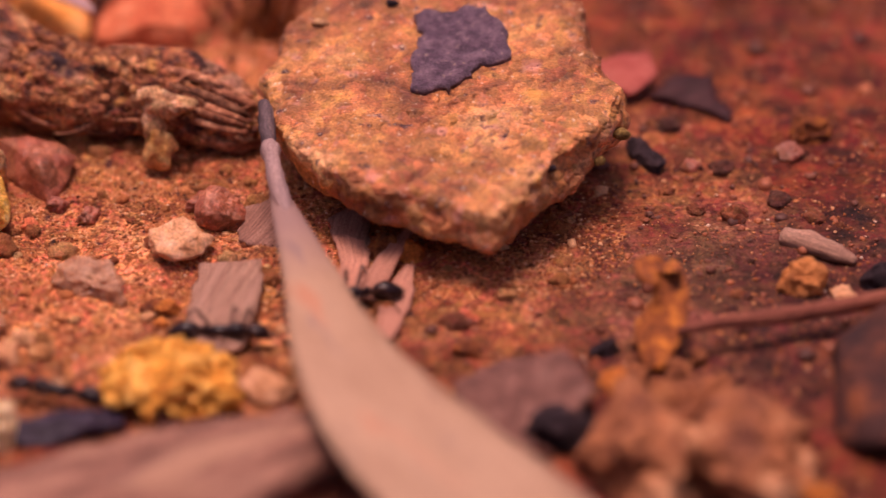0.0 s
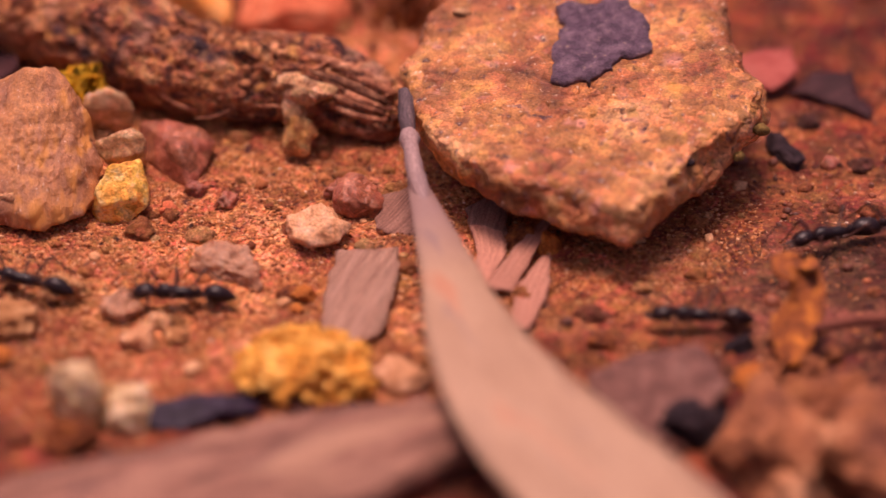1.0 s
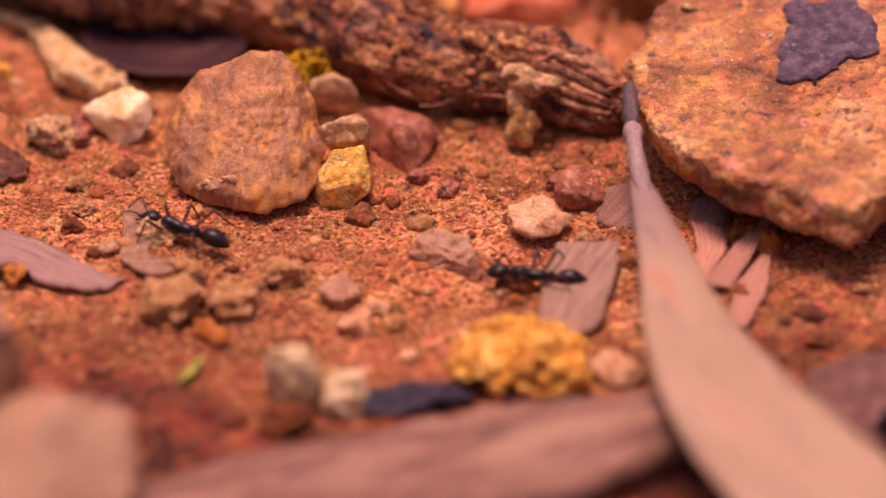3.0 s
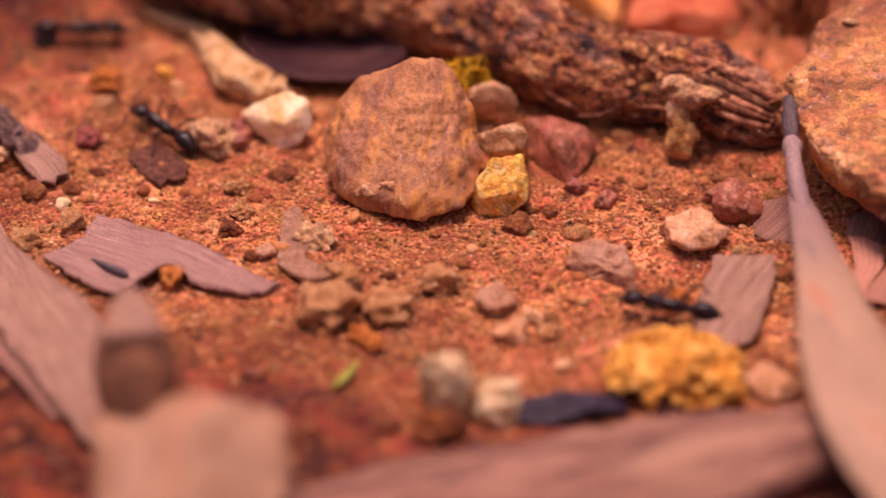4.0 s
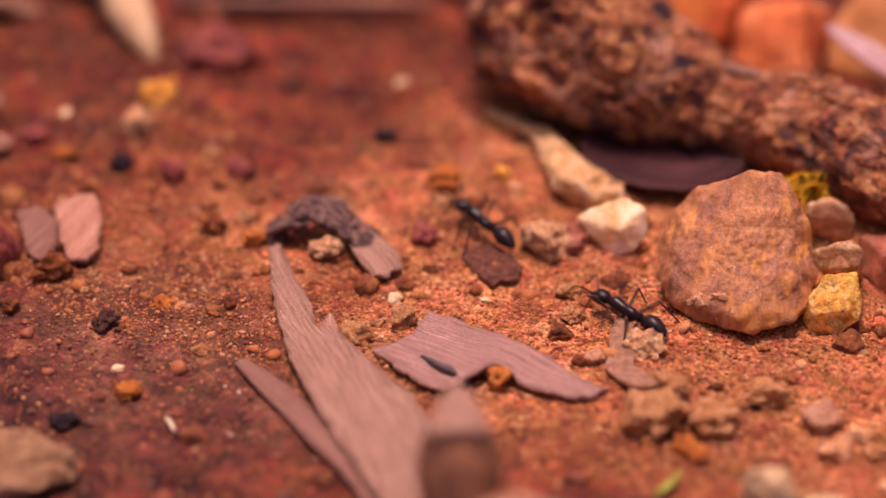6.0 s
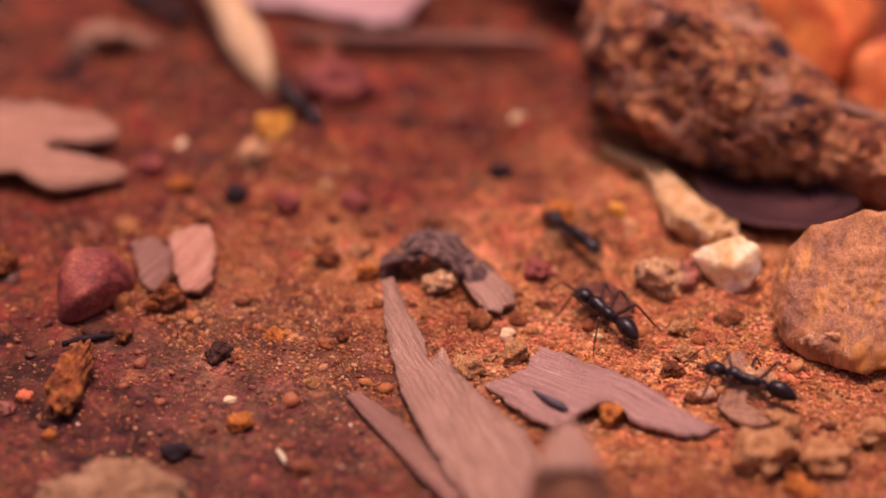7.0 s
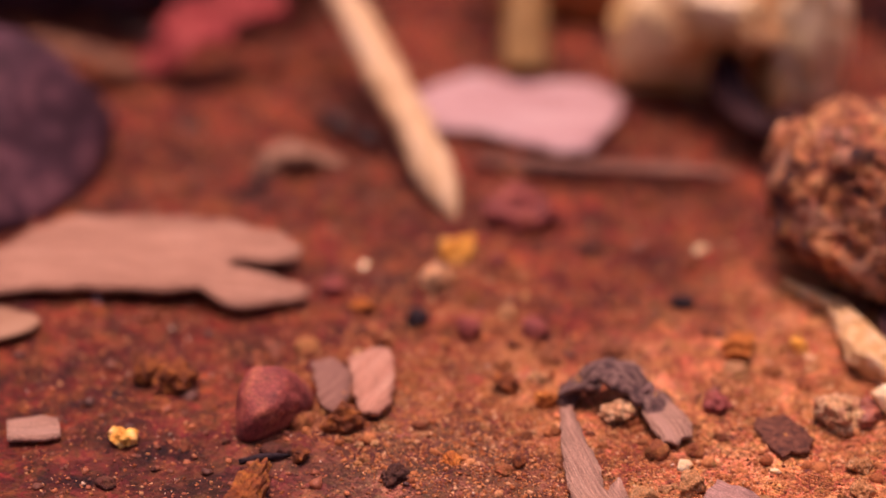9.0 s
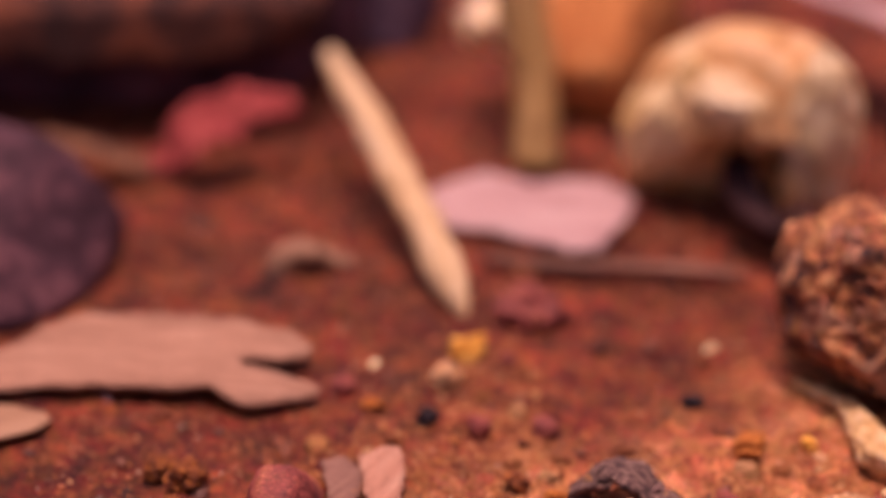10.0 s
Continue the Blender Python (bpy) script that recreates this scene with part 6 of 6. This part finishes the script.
sheet("tan_sliver", flat([(-137.4, 316.3, 0.7, 1.6, 1.6), (-134.6, 317.5, 0.8, 2.0, 1.9), (-133.1, 318.2, 0.7, 1.5, 1.5)]), BARK, "small tan sliver of bark", "bark chip", sharp=True, seed=39, thick=0.35, along=14, across=7, jag=0.1)
stem("dark_splinter", [(-116.0, 317.6, 0.5, 0.25), (-114.0, 318.8, 0.7, 0.35), (-112.0, 320.0, 0.5, 0.15)], BLACK_BIT, "short dark wood splinter", "splinter", around=7, along=8)

# ---- behind the root ----
hull_stone("orange_back_stone", [(-41.0, 366.4, 1.4), (-40.6, 367.9, 2.6), (-39.1, 369.3, 4.0), (-36.0, 369.8, 4.2), (-33.4, 368.2, 3.0), (-33.0, 365.9, 0.8), (-36.9, 365.5, 0.0), (-40.1, 365.6, 0.0), (-36.7, 365.9, 2.8), (-41.2, 376.3, 0.0), (-33.2, 376.3, 0.0)], surface("apricot_stone", [(0.76, 0.23, 0.03), (0.90, 0.36, 0.075), (0.94, 0.50, 0.18)], 4.0, bump=0.3), "smooth apricot-orange stone behind the root", "rock", seed=19, power=12.0)
hull_stone("red_back_stone", [(-32.4, 365.1, 1.0), (-31.7, 367.3, 2.2), (-29.8, 368.2, 3.4), (-27.2, 368.3, 3.8), (-25.1, 369.1, 4.4), (-22.9, 368.3, 3.8), (-21.8, 366.6, 1.8), (-23.1, 365.1, 0.4), (-27.3, 364.7, 0.0), (-31.0, 364.9, 0.0), (-27.4, 365.2, 2.9), (-24.0, 365.3, 2.8), (-32.0, 377.8, 0.0), (-22.0, 377.8, 0.0)], RED_ROCK, "coral-red stone behind the root", "rock", rough=0.12, seed=20, power=50.0)
hull_stone("gold_back_stone", [(-21, 376, 0), (-9, 376, 0), (-9, 380, 8), (-14, 384, 12), (-21, 380, 8), (-21, 396, 0), (-9, 396, 0)], surface("golden_stone", [(0.34, 0.14, 0.04), (0.52, 0.25, 0.09), (0.64, 0.38, 0.2)], 4.0), "golden brown stone behind the boulder", "rock", seed=21, power=8.0)
hull_stone("rust_back_stone", [(-56, 371, 0), (-48.5, 370, 0), (-48.5, 372, 4), (-50, 377, 9), (-56, 375, 8), (-56, 392, 0), (-48, 392, 0)], surface("rust_red_stone", [(0.50, 0.10, 0.03), (0.66, 0.17, 0.05), (0.74, 0.26, 0.09)], 4.0), "rust-red stone behind the root's bend", "rock", seed=22, power=8.0)
hull_stone("tawny_back_stone", [(-47.5, 376, 0), (-40, 378, 0), (-40, 380, 5), (-44, 383, 8), (-47.5, 380, 5), (-47, 394, 0), (-40, 394, 0)], surface("tawny_stone", [(0.36, 0.13, 0.04), (0.52, 0.22, 0.075), (0.6, 0.3, 0.12)], 4.0), "tawny brown stone behind the root", "rock", seed=25, power=8.0)
hull_stone("far_orange_stone", [(-71, 385, 0), (-58, 379, 0), (-57, 381, 7), (-64, 388, 11), (-70, 390, 9), (-72, 404, 0), (-56, 400, 0)], surface("burnt_orange_stone", [(0.50, 0.10, 0.025), (0.66, 0.17, 0.04), (0.74, 0.26, 0.07)], 4.0, chips=2.5), "burnt orange stone beyond the root's knot", "rock", seed=23, power=8.0)
sheet("pink_back_leaf", [(-32.2, 362.8, 5.4, 0.2, 0.2), (-34.8, 364.6, 6.2, 1.1, 1.1), (-38.3, 367.0, 6.8, 1.6, 1.6), (-42.5, 370.1, 7.2, 1.5, 1.5), (-45.5, 372.7, 7.4, 0.9, 0.9), (-47.1, 374.6, 7.2, 0.3, 0.3)], PINK_LEAF, "long pale pink dead leaf resting on stones", "leaf", seed=40, thick=0.3, along=26, across=9, cup=0.3)
sheet("pale_far_leaf", [(-96, 433, 9.6, 1.0, 1.0), (-90, 428.6, 10, 3.6, 3.6), (-84, 425.6, 10.4, 4.6, 4.6), (-77, 421.6, 10.2, 4.4, 4.4), (-70, 418, 9, 1.0, 1.0)], PINK_LEAF, "pale pink leaf far behind the shell", "leaf", seed=41, thick=0.4, along=22, across=9, bank=-20)
sheet("pale_back_leaf", [(-38.3, 376.8, 4.0, 0.6, 0.6), (-33.9, 373.4, 4.6, 2.0, 2.0), (-30.2, 373.4, 4.6, 2.0, 2.0), (-26.3, 378.0, 4.0, 0.6, 0.6)], BARK, "dull pink leaf beyond the red stone", "leaf", seed=42, thick=0.3, along=20, across=9)
stem("thin_twig", [(-56.7, 362.9, 8.6, 0.30), (-54.5, 361.7, 8.8, 0.45), (-51.8, 361.3, 8.6, 0.45), (-48.9, 361.4, 8.0, 0.25)], BARK, "thin grey twig resting on the root", "twig", around=8, along=20, rough=0.2)
sheet("green_shred", flat([(-50.5, 303.6, 0.5, 0.15, 0.15), (-49.7, 304.8, 0.8, 0.45, 0.45), (-48.9, 306.8, 0.9, 0.15, 0.15)]), surface("green_leaf", [(0.16, 0.15, 0.02), (0.30, 0.30, 0.04), (0.42, 0.42, 0.09)], 1.0, coords="UV"), "tiny yellow-green leaf shred on sand", "leaf shred", seed=44, thick=0.15, along=10, across=5)
stem("white_sliver", [(-93.0, 306.1, soil_height(-93.0, 306.1) + 0.55, 0.12), (-92.3, 305.1, soil_height(-92.3, 305.1) + 0.6, 0.22), (-91.7, 304.1, soil_height(-91.7, 304.1) + 0.5, 0.1)], WHITE_STONE, "tiny white sliver on damp soil", "sliver", around=7, along=6)


def build_rootlets():
    base = thing("rootlet_tuft", -17.5, 368)
    rng = random.Random(3)
    for i in range(22):
        a, h = rng.uniform(0, 6.28), rng.uniform(3, 9)
        x, y = rng.uniform(-3.5, 3.5), rng.uniform(-2, 3)
        stem("rootlet", [(x, y, -0.5, 0.35), (x + 1.4 * math.cos(a), y + math.sin(a), h * 0.5, 0.3), (x + 3.2 * math.cos(a), y + 2.0 * math.sin(a), h, 0.12)], RUST, parent=base, around=5, along=7, rough=0.3, seed=i)
    tagged(base, "tuft of reddish brown root fibres", "root fibres")


build_rootlets()


# ---- the ants ----
def lathe(profile, around=18, squash=1.0, sag=0.0):
    """A body of revolution along x. profile: x, radius, height of its middle (mm)."""
    s = spline(profile, 3 * len(profile))
    verts, faces = [], []
    for x, r, h in s:
        for j in range(around):
            a = 2 * math.pi * j / around
            verts.append(Vector((x, math.cos(a) * max(r, 0.01), h + math.sin(a) * max(r, 0.01) * squash)))
    n = len(s)
    for i in range(n - 1):
        for j in range(around):
            b = (j + 1) % around
            faces.append((i * around + j, i * around + b, (i + 1) * around + b, (i + 1) * around + j))
    faces.append(tuple(reversed(range(around))))
    faces.append(tuple((n - 1) * around + j for j in range(around)))
    return verts, faces


HIPS = [(1.15, 0.34), (0.35, 0.36), (-0.35, 0.34)]
FEET = [(3.4, 2.9), (0.4, 3.8), (-3.8, 3.4)]


def build_ant():
    """A slender black ant, 9 mm long, head towards +x, body carried 1.5 mm over the soil."""
    ant = thing("ant", 0, 0)
    h = 1.55
    v, f = lathe([(1.95, 0.16, h + 0.15), (2.2, 0.5, h + 0.2), (2.75, 0.74, h + 0.2), (3.35, 0.72, h + 0.1), (3.8, 0.5, h), (4.0, 0.2, h - 0.05)], squash=0.85)
    head = link_mesh("head", v, f, ANT_BLACK, ant)
    for side in (-1, 1):
        v, f = rock_shape((0.36, 0.2, 0.3), 3, 0, 2, 0, 0)
        link_mesh("eye", [p + Vector((2.95, side * 0.62, h + 0.36)) for p in v], f, ANT_LEG, head)
        v, f, _ = tube_shape([(3.8, side * 0.28, h - 0.1, 0.12), (4.25, side * 0.34, h - 0.2, 0.11), (4.6, side * 0.08, h - 0.26, 0.04)], around=7, along=8)
        link_mesh("mandible", v, f, ANT_LEG, head)
        v, f, _ = tube_shape([(3.55, side * 0.3, h + 0.3, 0.07), (4.3, side * 1.0, h + 0.95, 0.075), (4.75, side * 1.35, h + 1.0, 0.07), (5.5, side * 1.5, h + 0.25, 0.075), (6.1, side * 1.35, h - 0.5, 0.08)], around=6, along=16)
        link_mesh("antenna", v, f, ANT_LEG, head)
    v, f = lathe([(2.05, 0.18, h + 0.1), (1.7, 0.54, h + 0.12), (1.15, 0.66, h + 0.16), (0.55, 0.54, h + 0.1), (0.1, 0.5, h + 0.02), (-0.5, 0.54, h - 0.02), (-1.0, 0.46, h - 0.1), (-1.25, 0.24, h - 0.18)][::-1], squash=1.05)
    link_mesh("thorax", v, f, ANT_BLACK, ant)
    v, f = lathe([(-1.15, 0.22, h - 0.18), (-1.4, 0.38, h - 0.02), (-1.65, 0.4, h), (-1.95, 0.2, h - 0.15)][::-1], around=12, squash=1.3)
    link_mesh("waist", v, f, ANT_BLACK, ant)
    v, f = lathe([(-1.9, 0.14, h - 0.15), (-2.15, 0.48, h - 0.08), (-2.7, 0.74, h - 0.05), (-3.4, 0.8, h - 0.1), (-4.1, 0.6, h - 0.25), (-4.65, 0.28, h - 0.42), (-4.85, 0.06, h - 0.5)][::-1], squash=0.98)
    link_mesh("gaster", v, f, ANT_BLACK, ant)
    for (hx, hy), (fx, fy) in zip(HIPS, FEET):
        for side in (-1, 1):
            dx, dy = fx - hx, fy - hy
            rows = [(0, 0, 0, 0.15), (dx * 0.22, side * dy * 0.2, 0.2, 0.14), (dx * 0.5, side * dy * 0.5, 1.2, 0.14), (dx * 0.58, side * dy * 0.58, 1.15, 0.1), (dx * 0.8, side * dy * 0.84, -0.4, 0.08), (dx * 0.9, side * dy * 0.95, -1.0, 0.06), (dx * 1.05, side * dy * 1.03, -1.3, 0.06)]
            v, f, _ = tube_shape(rows, around=6, along=20)
            leg = link_mesh("leg", v, f, ANT_LEG, ant)
            leg.location = (hx * MM, side * hy * MM, (h - 0.25) * MM)
    return tagged(ant, "glossy black slender ant walking over the soil", "ant", "ants on the trail")


TRAIL = [(110, 330), (80, 333), (50, 333), (34, 332), (22, 330), (11, 322), (-4, 322), (-18, 319), (-30, 320), (-42, 321), (-52, 324.5), (-60, 328.5), (-68, 335), (-76, 343), (-84, 351), (-91, 358), (-98, 362.5), (-106, 367.5), (-114, 372),
         (-124, 377.5), (-138, 385), (-160, 396), (-200, 420), (-260, 460)]
TRAIL_LINE = [Vector(p) for p in spline(TRAIL, 600)]
STEPS = np.concatenate([[0], np.cumsum([(b - a).length for a, b in zip(TRAIL_LINE, TRAIL_LINE[1:])])])


def on_trail(s):
    s = min(max(s, 0.0), STEPS[-1])
    return Vector((np.interp(s, STEPS, [p.x for p in TRAIL_LINE]), np.interp(s, STEPS, [p.y for p in TRAIL_LINE])))


def along_trail(p):
    return STEPS[min(range(600), key=lambda i: (TRAIL_LINE[i] - p).length)]


def soil_top(x, y):
    return soil_height(x, y)


def ant_rows(seen, way=1, pace=55.0):
    """Rows for walk() from places at times; before and after them the ant keeps to the trail. way: 1 towards the far end, -1 back."""
    ways = {round(m[0], 3): m[3] for m in seen if len(m) > 3}
    turns = {round(m[0], 3): m[4] for m in seen if len(m) > 4}
    seen = [(m[0], Vector((m[1], m[2]))) for m in seen]
    first = ways.get(round(seen[0][0], 3), way)
    marks = [(t, (seen[max(0, i - 1)][1] + p * 2 + seen[min(len(seen) - 1, i + 1)][1]) / 4 if 0 < i < len(seen) - 1 else p) for i, (t, p) in enumerate(seen)]
    (t0, p0), (t1, p1) = marks[0], marks[-1]
    s0, s1 = along_trail(p0), along_trail(p1)
    o0, o1 = p0 - on_trail(s0), p1 - on_trail(s1)
    before, after = [], []
    t = t0 - 0.2
    while t > -0.19:
        k = max(0.0, 1 - (t0 - t) / 0.6)
        before.insert(0, (max(t, 0.0), on_trail(s0 - first * pace * (t0 - max(t, 0.0))) + o0 * k))
        t -= 0.2
    t = t1 + 0.2
    while t < 10.19:
        k = max(0.0, 1 - (t - t1) / 0.6)
        after.append((min(t, 10.0), on_trail(s1 + way * pace * (min(t, 10.0) - t1)) + o1 * k))
        t += 0.2
    marks = before + marks + after
    rows = []
    turn = None
    for i, (t, p) in enumerate(marks):
        a, b = marks[max(0, i - 1)][1], marks[min(len(marks) - 1, i + 1)][1]
        s = along_trail(p)
        facing = ways.get(round(t, 3), first if t < t0 else way)
        line = (on_trail(s + 3 * facing) - on_trail(s - 3 * facing)).normalized()
        step = b - a
        head = line
        if step.length > 2.0 and step.normalized().dot(line) > 0.35:
            head = (line + step.normalized()).normalized()
        want = turns.get(round(t, 3), math.degrees(math.atan2(head.y, head.x)))
        if turn is not None:
            want = turn + max(-60, min(60, (want - turn + 180) % 360 - 180))
        turn = want
        rows.append((t, p, turn))
    return rows


ANTS = [
    (1, [(0.0, -32, 307.5), (0.1, -34, 308), (0.2, -36, 310), (0.3, -38.5, 311.5), (0.4, -41, 312.5), (0.5, -43.5, 314)]),
    (-1, [(0.0, -18.5, 316), (0.1, -15.5, 315), (0.2, -12, 315)]),
    (1, [(0.0, -8, 321), (0.1, -12, 320.5), (0.2, -15, 319.5), (0.3, -15.8, 319), (0.4, -16, 319), (0.5, -17, 320), (0.6, -20, 323.5), (0.7, -21.5, 322), (0.8, -25, 322), (0.9, -30, 320.5), (1.0, -34, 319), (1.1, -37.5, 319.5), (1.2, -42, 321), (1.4, -51, 324)]),
    (1, [(0.0, -56, 326, -1), (0.1, -50, 323.5, -1), (0.2, -44, 322, -1), (0.3, -38.4, 321.3, -1), (0.4, -33.9, 323.0, -1), (0.5, -29.4, 323.5, -1), (0.6, -28.1, 323.5, -1), (0.7, -32, 322), (0.8, -38, 320.5), (0.9, -43.5, 320), (1.0, -47, 319.5), (1.1, -52, 322)]),
    (1, [(0.9, 15, 317), (1.0, 11, 316.5), (1.2, 3, 319), (1.4, -7, 321), (1.6, -18, 321), (1.8, -33, 318.5), (2.0, -47, 323), (2.1, -53, 326), (2.2, -57, 327.5)]),
    (1, [(0.9, 28, 331), (1.0, 22, 330), (1.1, 15.5, 327), (1.2, 11, 323), (1.4, -4, 323), (1.7, -14, 320), (2.0, -24, 319), (2.1, -32, 320), (2.2, -38, 322)]),
    (1, [(1.3, 26, 333), (1.4, 18, 333), (1.6, 6, 321.5), (1.8, -3, 318), (2.0, -14, 313), (2.1, -18, 312.5), (2.2, -24, 316), (2.6, -40, 320), (3.0, -55, 325), (3.2, -63, 329), (3.3, -68, 332.5), (3.4, -73, 339), (3.5, -78, 347.5), (3.6, -83, 353.5), (3.9, -82.7, 359.7, 1, -45), (4.0, -82.6, 357.0, 1, -53), (4.1, -81.9, 356.4, 1, -34), (4.2, -82.6, 358.6, 1, -17), (4.3, -79.6, 358.8, 1, -19), (4.4, -83.0, 358.6, 1, -54), (4.5, -86.1, 358.7, 1, -90), (4.6, -90.4, 355.9, 1, -134), (4.7, -95.1, 355.6, 1, -147), (4.8, -98.8, 355.7, 1, -167), (5.0, -107, 356)]),
    (1, [(2.1, 18, 331), (2.2, 14, 329), (2.6, -6, 322), (3.0, -24, 320), (3.3, -36, 323), (3.4, -39.5, 324), (3.5, -45, 325), (3.6, -51, 325.5), (3.7, -56.5, 328.5), (3.8, -62.5, 334), (3.9, -66.5, 338), (4.0, -72, 341.5), (4.1, -77, 345), (4.2, -83, 349), (4.3, -89, 356), (4.4, -98, 362), (4.5, -107, 368), (4.6, -116, 373)]),
    (1, [(3.8, -9, 318), (3.9, -16, 316.5), (4.0, -24, 318), (4.1, -32.5, 320.5), (4.2, -40.5, 321), (4.3, -50, 322), (4.4, -58.5, 324.5), (4.5, -67, 328.5), (4.6, -78, 339), (4.7, -84.5, 349), (4.8, -89.5, 357), (4.9, -96, 363), (5.0, -103, 365)]),
    (1, [(4.3, -13, 319), (4.4, -17, 319), (4.5, -21.5, 320), (4.6, -28.5, 320), (4.7, -35.5, 320), (4.8, -43.5, 321), (4.9, -51.5, 324.5), (5.0, -58.5, 328), (5.1, -66, 332), (5.2, -71.5, 338), (5.3, -78.5, 346), (5.4, -87.5, 356), (5.5, -95.5, 361.5), (5.6, -104, 367)]),
    (1, [(5.1, -20, 319), (5.2, -25, 319.5), (5.3, -29, 321), (5.4, -37, 320.5), (5.5, -45.6, 320.5), (5.6, -46.4, 320.5), (5.7, -49, 320), (6.2, -82, 349), (6.6, -108, 368)]),
    (1, [(5.3, -25, 318), (5.5, -31.5, 317.5), (5.6, -36, 318.5), (5.7, -40, 318.5), (6.0, -57, 327), (6.3, -77, 344), (6.6, -98, 356), (6.8, -105, 357.5), (6.9, -106, 359.5), (7.0, -106.5, 362), (7.1, -110, 367), (7.2, -113, 370)]),
    (-1, [(6.5, -108, 368), (6.7, -98, 363), (6.8, -91.5, 359.5), (6.9, -84, 352), (7.0, -76, 345), (7.1, -69, 339.5), (7.2, -62.5, 334.5), (7.3, -56, 331), (7.4, -50, 324)]),
    (1, [(6.6, -44, 320.5), (6.7, -51, 321), (6.8, -58.5, 323), (6.9, -66, 329.5), (7.0, -70.5, 332.5), (7.1, -75, 335.5), (7.2, -79.5, 340), (7.3, -84.5, 346), (7.4, -91, 354), (7.5, -97.5, 361), (7.6, -104, 367), (7.7, -108, 370), (7.8, -114, 371.5)]),
    (1, [(6.6, -32, 321), (6.7, -38, 321.5), (6.8, -45, 322.5), (6.9, -52.5, 324.5), (7.0, -56.5, 324), (7.1, -59, 324), (7.2, -61.5, 325.5), (7.3, -64.5, 328.5), (7.4, -64.9, 330.8, 1, 112), (7.5, -68.6, 336.8, 1, 109), (7.6, -74.3, 340.5, 1, 121), (7.7, -79.5, 349), (7.8, -87.5, 355.5), (7.9, -98.5, 361.5), (8.0, -106, 366.5)]),
    (1, [(8.0, -52, 326), (8.1, -58.5, 331), (8.2, -65, 336), (8.3, -73, 342.5), (8.4, -83.5, 354), (8.5, -92, 361), (8.6, -103, 365.5), (8.7, -112, 370)]),
]


def motions():
    first = build_ant()
    ants = [first] + [copy_thing(first, Matrix()) for _ in ANTS[1:]]
    for n, (ant, (way, seen)) in enumerate(zip(ants, ANTS)):
        rows = ant_rows(seen, way)
        keyed = []
        for t, p, turn in rows:
            keyed.append((t, pose(p.x * MM, p.y * MM, (soil_top(p.x, p.y) + 0.15) * MM, 0, 0, turn)))
        walk(ant, keyed)
        legs = sorted((o for o in ant.children if o.name.startswith("leg")), key=lambda o: (round(-o.location.x, 5), o.location.y))
        start, end = max(0.0, seen[0][0] - 0.3), min(10.0, seen[-1][0] + 0.4)
        ticks = [0.0] + [k / 15 for k in range(int(start * 15) + 1, int(end * 15) + 1)] + [10.0]
        for i, leg in enumerate(legs):
            side = -1 if i % 2 == 0 else 1
            here = leg.location / MM
            phase = (i // 2 + i) % 2
            steps = []
            for k, t in enumerate(ticks):
                a = 2 * math.pi * (t / 0.2667 + 0.5 * phase + 0.13 * n)
                steps.append((t, pose(here.x * MM, here.y * MM, here.z * MM, side * 7 * max(0.0, math.cos(a)), 0, side * 17 * math.sin(a) * -1)))
            walk(leg, steps)


motions()
